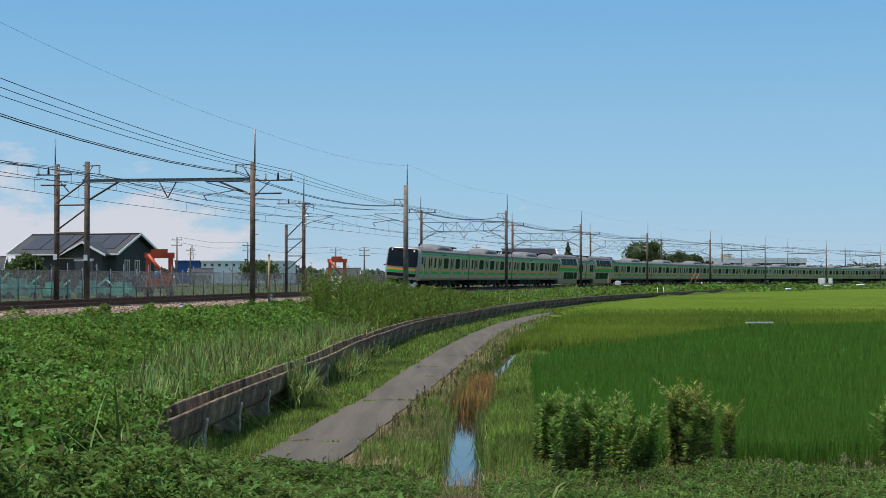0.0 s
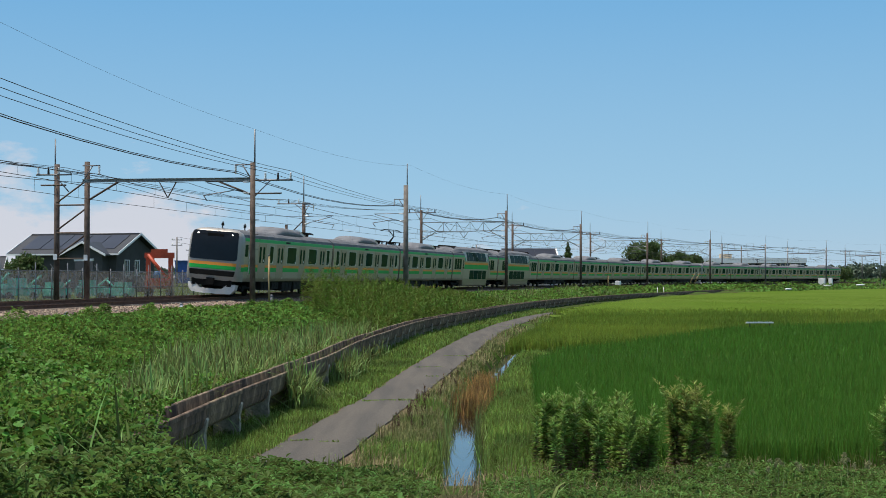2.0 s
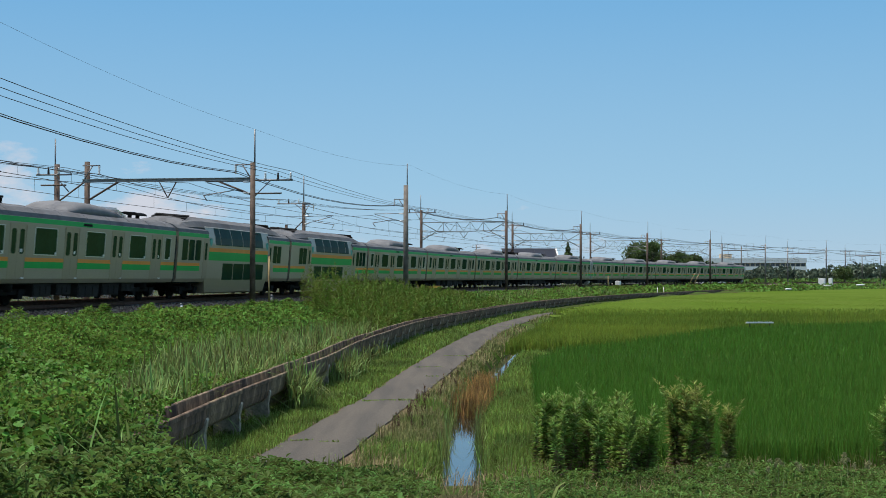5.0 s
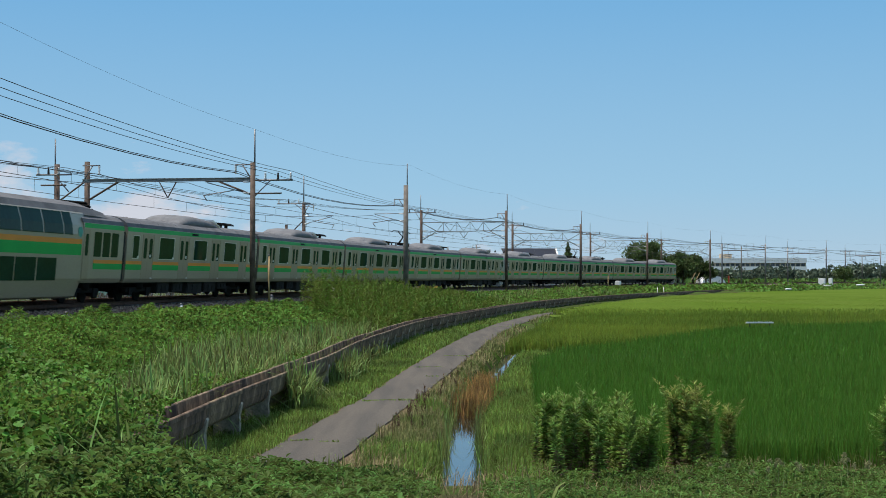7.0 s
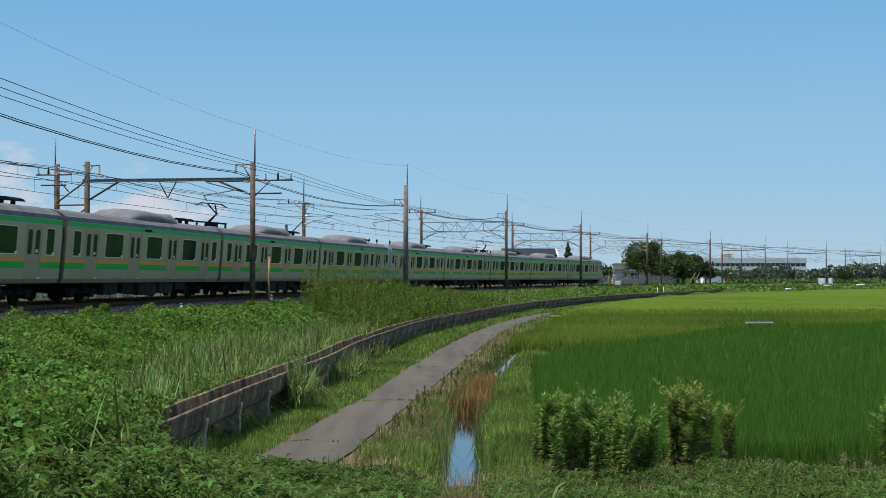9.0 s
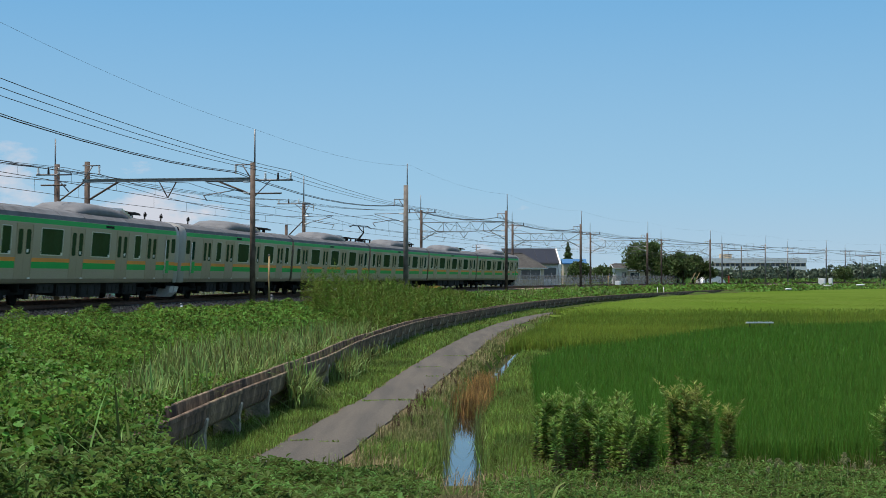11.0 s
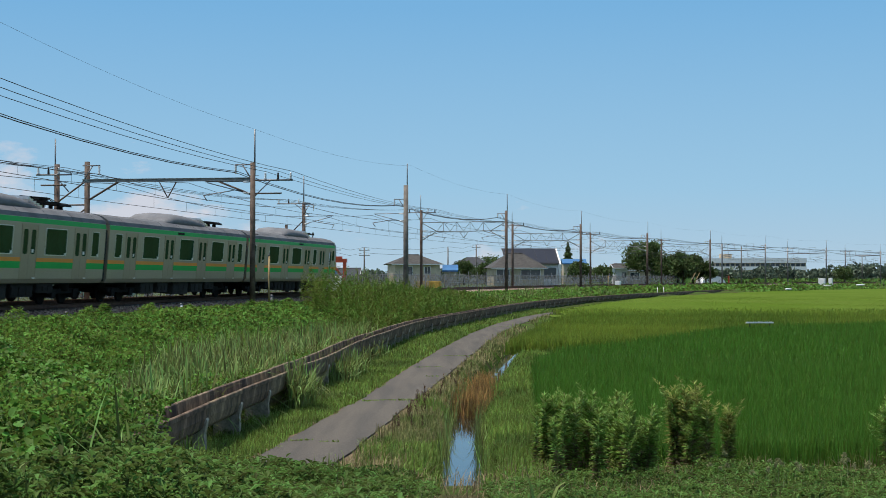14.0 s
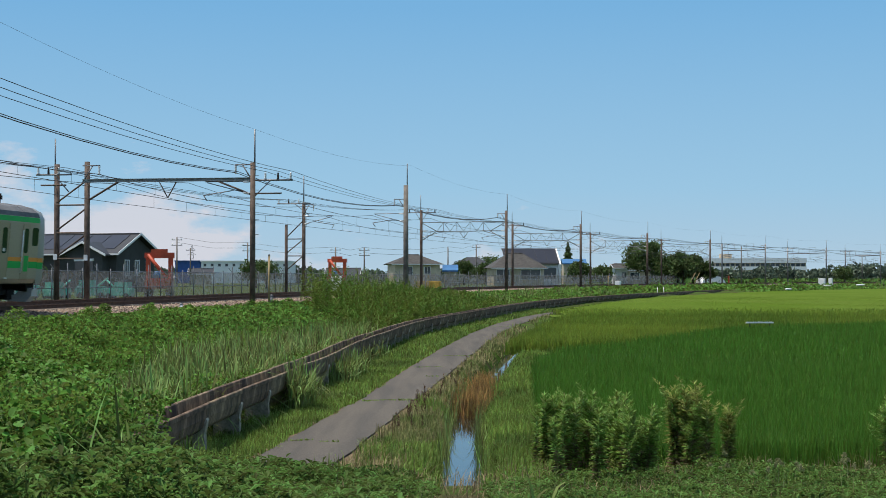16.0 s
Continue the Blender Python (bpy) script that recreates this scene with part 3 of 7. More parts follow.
def car_body(car, kind, length0=-CAR, length1=CAR, turn=0):
    doors = list(DOORS)
    if kind == "cab":
        doors = [-7.23, -2.41, 2.41, 6.05]
    x1 = 9.25 if kind == "cab" else length1
    key = kind

    def skin(bm):
        along(bm, shell_profile([(1.30, 0.86)] + SIDE), length0, x1, True)

    def roof(bm):
        along(bm, shell_profile(ROOF), length0 - 0.02, x1 + (0.02 if kind != "cab" else 0), True, smooth=False)
        for xx in np.arange(length0 + 1, x1, 2.4):
            pr = [(y * 1.003, z + 0.008) for y, z in ROOF]
            along(bm, shell_profile(pr), xx, xx + 0.05, True)
    use(key + "skin", skin, "body", STEEL, car)
    use(key + "roof", roof, "roof", ROOF_GREY, car)

    def strip(w, z0, z1):
        return lambda bm: side_panel(bm, 1, -w / 2, w / 2, z0, z1, 0.0, 0.006)
    w = x1 - length0
    mirrored(key + "top", strip(w, 3.04, 3.22), "upper_green_band", BAND_GREEN, car, (x1 + length0) / 2)
    stops = sorted([length0, x1] + [d + k for d in doors for k in (-0.69, 0.69)])
    for a, b in zip(stops[::2], stops[1::2]):
        mirrored("o%.2f" % (b - a), strip(b - a, 1.655, 1.80), "orange_band", BAND_ORANGE, car, (a + b) / 2)
        mirrored("g%.2f" % (b - a), strip(b - a, 1.42, 1.655), "green_band", BAND_GREEN, car, (a + b) / 2)

    def surround(bm):
        out, inn = [(-0.70, 1.0), (0.70, 1.0), (0.70, 2.985), (-0.70, 2.985)], [(-0.665, 1.03), (0.665, 1.03), (0.665, 2.95), (-0.665, 2.95)]
        rows = [[bm.verts.new((x, side_y(z) + o, z)) for x, z in loop] for loop, o in ((out, 0.0), (out, 0.018), (inn, 0.018), (inn, -0.03))]
        for r0, r1 in zip(rows, rows[1:]):
            for i in range(4):
                bm.faces.new((r0[i], r0[(i + 1) % 4], r1[(i + 1) % 4], r1[i]))

    def leaf(bm):
        side_panel(bm, 1, -0.325, 0.325, 1.04, 2.94, -0.05, 0.004)

    def leaf_glass(bm):
        rounded_panel(bm, 1, -0.19, 0.19, 1.92, 2.80, 0.009)

    def kick(bm):
        side_panel(bm, 1, -0.10, 0.10, 1.05, 1.09, 0.02, 0.05)

    def sticker(bm):
        side_panel(bm, 1, -0.09, 0.09, 1.98, 2.10, 0.009, 0.012)
    for d in doors:
        for o in pair("doorframe", surround, "door", DOOR_STEEL, car, d):
            for xx in (-0.335, 0.335):
                use("doorleaf", leaf, "door_leaf", DOOR_STEEL, o, pose(xx, 0, 0))
                use("doorglass", leaf_glass, "door_window", DARK_GLASS, o, pose(xx, 0, 0))
            # its whitish colour paints a glint at the door's lower corner
            use("kick", kick, "kick_plate", GLINT_STEEL, o, pose(-0.52, 0, 0))
            use("sticker", sticker, "door_sticker", WHITE, o, pose(-0.30, 0, 0))

    def pane(w):
        return lambda bm: rounded_panel(bm, 1, -w / 2, w / 2, 1.93, 2.87, 0.005)

    def pane_frame(w):
        def make(bm):
            for x0, x1, z0, z1 in ((-w / 2 - 0.03, w / 2 + 0.03, 1.895, 1.93), (-w / 2 - 0.03, w / 2 + 0.03, 2.87, 2.90), (-w / 2 - 0.035, -w / 2 + 0.005, 1.93, 2.87), (w / 2 - 0.005, w / 2 + 0.035, 1.93, 2.87)):
                side_panel(bm, 1, x0, x1, z0, z1, -0.01, 0.012)
        return make

    def catch(bm):
        side_panel(bm, 1, -0.06, 0.06, 1.94, 2.02, 0.006, 0.03)
    holes = [((a + b) / 2, 1.94 if b - a > 4 else 0.75) for a, b in zip(doors, doors[1:])] + ([(-8.72, 0.72), (8.72, 0.72)] if kind != "cab" else [(-8.72, 0.72)])
    for xx, wide in holes:
        for o in pair("pane%.2f" % wide, pane(wide), "side_window", DARK_GLASS, car, xx):
            use("wframe%.2f" % wide, pane_frame(wide), "window_frame", VENT_STEEL, o)
            # same painted glint at the window's lower corner
            use("catch", catch, "window_catch", GLINT_STEEL, o, pose(-wide / 2 + 0.1, 0, 0))

    def slat(bm):
        side_panel(bm, 1, -0.45, 0.45, 3.08, 3.18, 0.006, 0.012)
    pair("destination", slat, "destination_display", BLACK, car, 0.9)

    def unit(bm):
        dome(bm, -4.6, 1.9, 2.15, 3.52, 4.02)
    o = use("ac", unit, "air_conditioner", AC_GREY, car, pose(0.1, 0, 0, 0, 0, turn))

    def slot(bm):
        box(bm, -0.08, 0.08, -0.92, 0.92, -0.05, 0.05)
    for k in range(5):
        use("slot", slot, "vent_slat", VENT_STEEL, o, pose(-4.55 + k * 0.28, 0, 3.66 + k * 0.065))

    def vent(bm):
        rod(bm, (-0.5, 0, 3.62), (-0.5, 0, 3.8), 0.1); rod(bm, (0.5, 0, 3.62), (0.5, 0, 3.8), 0.1)
        along(bm, [(-0.42, 3.78), (-0.38, 3.86), (-0.2, 3.91), (0.2, 3.91), (0.38, 3.86), (0.42, 3.78)], -0.62, 0.62, True)
    use("vent", vent, "roof_vent", BLACK, car, pose(-8.0 if not turn else 6.6, 0, 0))


def underside(car, kind):
    for x in (-6.9, 6.9):
        bogie(car, x)
    if kind != "double":
        lay = [(-4.6, 1.5, 0.5), (-2.6, 1.9, 0.36), (-0.2, 2.2, 0.30), (2.3, 1.4, 0.42), (4.3, 1.6, 0.36)]
        for i, (x, w, z) in enumerate(lay):
            def gear(bm, w=w, z=z):
                box(bm, -w / 2, w / 2, -1.25, 1.25, z, 0.84)
                for k in range(3):
                    box(bm, -w / 2 + 0.1 + k * w / 3, -w / 2 + w / 3 - 0.05 + k * w / 3, -1.28, 1.28, z + 0.08, 0.74)
            use("gear%d" % i, gear, "equipment_box", UNDER_GREY, car, pose(x, 0, 0))

    def sole(bm):
        box(bm, -9.7, 9.7, -1.2, 1.2, 0.80, 0.9)
    use("sole", sole, "underframe", BLACK, car)

    def gang(bm):
        box(bm, -10.02, -9.76, -0.62, 0.62, 0.95, 3.2)
        box(bm, -9.98, -9.76, -1.3, 1.3, 1.0, 3.1)
        for y in (-1.36, 1.36):
            box(bm, -9.98, -9.9, y - 0.06, y + 0.06, 0.95, 3.0)
        rod(bm, (-10.05, 0, 0.85), (-9.5, 0, 0.85), 0.14)
    use("gang", gang, "gangway", RUBBER, car)
    if kind != "cab":
        use("gang", gang, "gangway", RUBBER, car, pose(0, 0, 0, 0, 0, 180))


def nose(car):
    """Flat-faced cab front with rounded corners."""
    plan = [(0.02, 1.475), (0.52, 1.472), (0.72, 1.42), (0.82, 1.28), (0.87, 0.9), (0.89, 0.45), (0.90, 0.0)]
    plan = plan + [(x, -y) for x, y in reversed(plan[:-1])]

    def wall(bm):
        lv = [(0.86, -0.08, 0.99), (1.1, 0.0, 1.0), (2.0, -0.02, 1.0), (2.8, -0.10, 0.995), (3.2, -0.17, 0.98), (3.42, -0.26, 0.90), (3.56, -0.42, 0.72), (3.62, -0.6, 0.45)]
        rows = [[bm.verts.new((9.23 + max(0, x + dx * (x / 0.87)), y * k, z)) for x, y in plan] for z, dx, k in lv]
        for a, b in zip(rows, rows[1:]):
            for i in range(len(plan) - 1):
                bm.faces.new((a[i], a[i + 1], b[i + 1], b[i])).smooth = True
        bm.faces.new(rows[-1])
    use("nose", wall, "cab_front", NOSE_WHITE, car, label="silver-grey cab front shell")

    def face(z0, z1, w0, w1, out, wrap=0.0):
        def make(bm):
            ys = np.linspace(-1, 1, 17)
            for side in (0,):
                lower = [bm.verts.new((9.23 + float(np.interp(abs(y) * w0, [0, .45, .9, 1.28, 1.42, 1.472], [.90, .89, .87, .82, .72, .52])) + out - 0.02 * (z0 - 1.5) / 1.5, y * w0, z0)) for y in ys]
                upper = [bm.verts.new((9.23 + float(np.interp(abs(y) * w1, [0, .45, .9, 1.28, 1.42, 1.472], [.90, .89, .87, .82, .72, .52])) + out - (0.02 if z1 < 2.2 else 0.12) * (z1 - 1.5) / 1.5, y * w1, z1)) for y in ys]
                for i in range(16):
                    bm.faces.new((lower[i], lower[i + 1], upper[i + 1], upper[i])).smooth = True
        return make
    def front_x(y):
        return 9.23 + float(np.interp(abs(y), [0, .45, .9, 1.28, 1.42, 1.472], [.90, .89, .87, .82, .72, .52]))

    def screen_face(bm):
        """One dark pane with rounded corners, bowed with the cab front."""
        rows = []
        zs = [1.93, 1.955, 2.0, 2.08, 2.3, 2.6, 2.9, 3.15, 3.3, 3.39, 3.44, 3.46]
        for z in zs:
            w = 1.33 - 0.05 * (z - 1.9) / 1.5
            e = min(z - 1.93, 3.46 - z)
            w -= 0.14 * (1 - math.sqrt(max(0.0, 1 - (1 - min(1, e / 0.14)) ** 2)))
            lean = np.interp(z, [1.9, 2.8, 3.2, 3.46], [0.02, 0.10, 0.17, 0.28])
            rows.append([bm.verts.new((front_x(y * w) + 0.035 - lean * 0.96, y * w, z)) for y in np.linspace(-1, 1, 21)])
        for a, b in zip(rows, rows[1:]):
            for i in range(20):
                bm.faces.new((a[i], a[i + 1], b[i + 1], b[i])).smooth = True
    use("screen", screen_face, "windscreen", SCREEN_GLASS, car, label="large dark one-piece windscreen")
    use("nosegreen", face(1.45, 1.65, 1.44, 1.44, 0.012), "front_green_band", BAND_GREEN, car)
    use("noseorange", face(1.65, 1.81, 1.44, 1.44, 0.012), "front_orange_band", BAND_ORANGE, car)
    use("noselamps", face(1.10, 1.38, 1.22, 1.28, 0.014), "lamp_panel", BLACK, car)

    def lamps(bm):
        rod(bm, (9.93, 0, 3.31), (10.015, 0, 3.31), 0.034, n=12)
    for y in (-0.95, 0.95):
        use("headlamps", lamps, "headlight", LAMP_GLOW, car, pose(0, y, 0))

    def board(bm):
        box(bm, 9.91, 9.995, -0.42, 0.45, 3.16, 3.34)
    use("board", board, "destination_board", BLACK, car)

    def skirt(bm):
        for s in (-1, 1):
            pts = [(9.9, 1.32 * s, 0.66), (9.95, 1.28 * s, 0.40), (10.0, 1.06 * s, 0.16), (10.15, 0.3 * s, 0.13), (10.15, 0.3 * s, 0.40), (10.08, 0.62 * s, 0.42), (10.03, 0.84 * s, 0.62), (9.95, 1.1 * s, 0.68)]
            a = [bm.verts.new(p) for p in pts]
            b = [bm.verts.new((p[0] - 0.5, p[1], p[2])) for p in pts]
            bm.faces.new(a); bm.faces.new(b[::-1])
            for i in range(len(pts)):
                bm.faces.new((a[i], a[(i + 1) % len(pts)], b[(i + 1) % len(pts)], b[i]))
        box(bm, 10.03, 10.15, -0.32, 0.32, 0.14, 0.40)
    use("skirt", skirt, "snow_skirt", SKIRT, car, label="white steel skirt under the cab")

    def coupler(bm):
        rod(bm, (9.5, 0, 0.8), (10.2, 0, 0.8), 0.16, n=10)
        box(bm, 10.1, 10.28, -0.2, 0.2, 0.62, 0.98)
        box(bm, 9.3, 10.02, -1.1, 1.1, 0.55, 0.9)
    use("coupler", coupler, "coupler", BLACK, car)

    def cabdoor(bm):
        side_panel(bm, 1, -0.31, 0.31, 1.0, 2.98, 0.002, 0.012)

    def cabglass(bm):
        rounded_panel(bm, 1, -0.18, 0.18, 1.95, 2.82, 0.014)
    for o in pair("cabdoor", cabdoor, "cab_door", DOOR_STEEL, car, 8.15):
        use("cabglass", cabglass, "cab_door_window", DARK_GLASS, o)
        use("cabdoorgreen", lambda bm: side_panel(bm, 1, -0.27, 0.10, 1.30, 1.86, 0.012, 0.018), "green_band", BAND_GREEN, o)
        use("cabrail", lambda bm: rod(bm, (0.36, 1.52, 1.25), (0.36, 1.52, 2.75), 0.018, n=6), "handrail", GLINT_STEEL, o)

    def quarter(bm):
        rounded_panel(bm, 1, -0.26, 0.26, 2.22, 2.86, 0.006)
    pair("quarter", quarter, "cab_side_window", DARK_GLASS, car, 8.93)

    for nm, mat, z0, z1 in (("orange_band", BAND_ORANGE, 1.635, 1.785), ("green_band", BAND_GREEN, 1.40, 1.635)):
        use("wrap" + nm, lambda bm, z0=z0, z1=z1: side_panel(bm, 1, 9.255, 9.73, z0, z1, 0.0, 0.012), nm, mat, car)
        use("wrapr" + nm, lambda bm, z0=z0, z1=z1: side_panel(bm, -1, 9.255, 9.73, z0, z1, 0.0, 0.012), nm, mat, car)

    def antenna(bm):
        rod(bm, (0, 0, 3.55), (0, 0, 4.0), 0.035); rod(bm, (0, 0, 3.78), (0, 0, 3.92), 0.08)
    for xx, y in ((9.2, 0.1), (5.9, 0.3)):
        use("antenna", antenna, "roof_antenna", BLACK, car, pose(xx, y, 0))


def double_deck(car, turn=1):
    """Two-storey car: the floor between the bogies drops, the upper windows curve into the roof."""
    side = [(1.36, 0.88), (1.475, 1.05), (1.475, 2.75), (1.42, 3.1), (1.26, 3.55), (1.05, 3.82), (0.6, 3.98), (0, 4.02)]
    deep = [(1.25, 0.30), (1.36, 0.36), (1.46, 0.95)] + side[1:]

    def dy(z):
        return float(np.interp(z, [p[1] for p in deep], [p[0] for p in deep]))

    def skin(bm):
        for a, b in ((-9.78, -5.35), (5.35, 9.78)):
            along(bm, shell_profile([(1.25, 0.86)] + SIDE), a, b, True)
        pr = shell_profile([(1.2, 0.28)] + deep)
        sweep(bm, pr, [(lambda p, x=x, k=k: Vector((x, p[0], max(p[1], 0.9 + (0.0 - 0.9) * k) if p[1] < 0.9 else p[1]))) for x, k in ((-5.6, 0), (-5.15, 1), (5.15, 1), (5.6, 0))], True)

    def roof(bm):
        lo = shell_profile(ROOF)
        for a, b in ((-9.8, -5.3), (5.3, 9.8)):
            along(bm, lo, a, b, True)
        top = [(1.27, 3.53), (1.06, 3.83), (0.6, 3.99), (0, 4.03)]
        along(bm, shell_profile(top), -5.7, 5.7, True)
        # the high roof slopes down over the ventilation gear at both ends
        for sg in (-1, 1):
            sweep(bm, shell_profile([(1.2, 3.4)] + top), [(lambda p, x=x, k=k: Vector((sg * x, p[0] * (1 - 0.08 * k), p[1] - (p[1] - 3.4) * k))) for x, k in ((5.6, 0.0), (7.0, 0.1), (8.3, 0.35), (8.9, 0.8))], True)
    use("ddskin", skin, "body", STEEL, car)
    use("ddroof", roof, "roof", ROOF_GREY, car)

    def slab(bm, x0, x1, z0, z1, o=0.008):
        zs = [z0] + [z for z in (0.95, 1.05, 2.75, 3.1, 3.55) if z0 < z < z1] + [z1]
        a = [[bm.verts.new((x, dy(z) + o, z)) for z in zs] for x in (x0, x1)]
        b = [[bm.verts.new((x, dy(z) - 0.05, z)) for z in zs] for x in (x0, x1)]
        for i in range(len(zs) - 1):
            bm.faces.new((a[0][i], a[1][i], a[1][i + 1], a[0][i + 1]))
        loop_a, loop_b = a[0] + a[1][::-1], b[0] + b[1][::-1]
        for i in range(len(loop_a)):
            j = (i + 1) % len(loop_a)
            bm.faces.new((loop_a[i], loop_a[j], loop_b[j], loop_b[i]))

    def strip(w, z0, z1):
        return lambda bm: side_panel(bm, 1, -w / 2, w / 2, z0, z1, 0.0, 0.006)
    pair("ddorange", lambda bm: slab(bm, -5.2, 5.2, 2.38, 2.58), "orange_band", BAND_ORANGE, car)
    pair("ddgreen", lambda bm: slab(bm, -5.2, 5.2, 1.95, 2.38), "green_band", BAND_GREEN, car)
    for x in (-8.165, 8.165):
        pair("ddo", strip(3.23, 1.655, 1.80), "orange_band", BAND_ORANGE, car, x)
        pair("ddg", strip(3.23, 1.42, 1.655), "green_band", BAND_GREEN, car, x)
    for x in (-7.6, 7.6):
        pair("ddt", strip(4.36, 3.04, 3.22), "upper_green_band", BAND_GREEN, car, x)
    for a, b in ((4.15, 2.35), (2.18, 0.49), (0.36, -1.44), (-1.58, -3.32), (-3.44, -4.23)):
        w = a - b
        pair("ddup%.2f" % w, lambda bm, w=w: slab(bm, -w / 2, w / 2, 2.72, 3.56, 0.012), "upper_window", DARK_GLASS, car, turn * (a + b) / 2)
    for a, b in ((4.47, 2.68), (2.47, 0.82), (0.72, -1.02), (-1.16, -2.87)):
        w = a - b
        pair("ddlow%.2f" % w, lambda bm, w=w: slab(bm, -w / 2, w / 2, 0.98, 1.82, 0.012), "lower_window", DARK_GLASS, car, turn * (a + b) / 2)
    for sg in (-1, 1):
        for k in range(4):
            use("ddvent", lambda bm: box(bm, -0.12, 0.12, -0.85, 0.85, 0, 0.05), "vent_slat", BLACK, car, pose(sg * (6.9 + k * 0.4), 0, 3.98 - 0.10 * k - 0.012 * k * k, 0, sg * 16))

    def door(bm):
        side_panel(bm, 1, -0.33, 0.33, 1.0, 2.98, 0.0, 0.012)

    def dglass(bm):
        rounded_panel(bm, 1, -0.16, 0.16, 1.95, 2.8, 0.014)
    for x in (-5.72, 5.72):
        for o in pair("dddoor", door, "door", DOOR_STEEL, car, x):
            use("dddg", dglass, "door_window", DARK_GLASS, o)
    for x in (7.6 * turn, 6.74 * turn, -6.9 * turn, -7.85 * turn, -8.8 * turn):
        pair("ddend", lambda bm: rounded_panel(bm, 1, -0.39, 0.39, 1.92, 2.9, 0.006, 0.05), "side_window", DARK_GLASS, car, x)
    for x in (-5.0, 5.0):
        pair("ddmark", lambda bm: rod(bm, (0, 1.44, 2.85), (0, 1.485, 2.85), 0.2, n=14), "class_mark", TEAL, car, x)


CARS = []


def make_train():
    for i in range(15):
        kind = "cab" if i in (0, 9, 10, 14) else ("double" if i in (3, 4) else "plain")
        label = {"cab": "stainless steel driving car with green and orange bands", "plain": "stainless steel commuter car with green and orange bands",
                 "double": "two-storey steel carriage with green and orange bands"}[kind]
        car = thing("train_car", label, "train car", group="cars of the train")
        CARS.append((i, car, kind))
        if kind == "double":
            double_deck(car, -1 if i == 3 else 1)
        else:
            car_body(car, kind, turn=180 if i in (9, 14) else 0)
        if kind == "cab":
            nose(car)
        if i in (2, 8, 12):
            pantograph(car, 7.6, True)
        if i == 12:
            pantograph(car, -6.2, False)
        underside(car, kind)


make_train()


def train_q(t, s):
    return s - 116.0 - (23.2408 * (t - 8) - 0.03513 * (t - 8) ** 2 / 2)


def car_pose(i, t):
    c = 10 + 20 * i
    a, b = P(train_q(t, c - 6.9), NEAR), P(train_q(t, c + 6.9), NEAR)
    yaw = math.atan2(a.y - b.y, a.x - b.x)
    m = Matrix.Translation((a + b) / 2 + Vector((0, 0, 0.15))) @ Matrix.Rotation(yaw, 4, "Z") @ Matrix.Rotation(radians(CANT), 4, "X")
    if i in (9, 14):
        m = m @ Matrix.Rotation(math.pi, 4, "Z")
    return m


CANT = -5.0


def motions():
    for i, car, kind in CARS:
        walk(car, [(k * 0.5, car_pose(i, k * 0.5)) for k in range(33)])


# ---- overhead line ----
def wire(name, pts, r, label="thin dark overhead electric wire", category="overhead wire", sag=0.0, mat=None, n=4, parent=None):
    """A hanging wire through its supports, sagging between them."""
    bm = bmesh.new()
    path = []
    for a, b in zip(pts, pts[1:]):
        a, b = Vector(a), Vector(b)
        k = max(2, int((b - a).length / 5)) if sag else 1
        for i in range(k):
            t = i / k
            path.append(a.lerp(b, t) - Vector((0, 0, 4 * sag * t * (1 - t))))
    path.append(Vector(pts[-1]))
    ring = []
    for i, p in enumerate(path):
        m = (path[min(i + 1, len(path) - 1)] - path[max(i - 1, 0)]).to_track_quat("Z", "Y").to_matrix()
        ring.append([bm.verts.new(p + m @ Vector((math.cos(2 * math.pi * j / n) * r, math.sin(2 * math.pi * j / n) * r, 0))) for j in range(n)])
    for a, b in zip(ring, ring[1:]):
        for j in range(n):
            bm.faces.new((a[j], a[(j + 1) % n], b[(j + 1) % n], b[j]))
    ob = part(name, bm, mat or WIRE, parent)
    return ob if parent else tagged(ob, label, category, group="overhead wires")


def lathe(bm, p, h, n=8, up=1):
    """A ribbed insulator in one piece."""
    prof = [(0.03, 0), (0.065, 0.02), (0.065, 0.25), (0.03, 0.32), (0.06, 0.36), (0.06, 0.58), (0.03, 0.65), (0.05, 0.7), (0.05, 0.92), (0.02, 1.0)]
    rows = [[bm.verts.new(p + Vector((r * math.cos(6.2832 * i / n), r * math.sin(6.2832 * i / n), up * t * h))) for i in range(n)] for r, t in prof]
    for a, b in zip(rows, rows[1:]):
        for i in range(n):
            bm.faces.new((a[i], a[(i + 1) % n], b[(i + 1) % n], b[i]))


def insulator(bm, x, y, z, h=0.22):
    lathe(bm, Vector((x, y, z)), h)


def pole_part(parent, name, a, b, r0, r1, mat, n=12):
    bm = bmesh.new()
    rod(bm, a, b, r0, r1, n)
    return part(name, bm, mat, parent)


def bar_part(parent, name, bars, mat, r=0.045, n=6):
    for a, b in bars:
        bm = bmesh.new()
        rod(bm, a, b, r, r, n)
        part(name, bm, mat, parent)


NEAR_D, FAR_D = 1.6, -7.5
PORTALS = [101.0, 141.0, 182.0, 224.0, 263.0, 308.0, 350.0]
SUPPORTS = [-63.0, -21.0, 21.0, 61.0] + PORTALS + [392.0, 434.0]


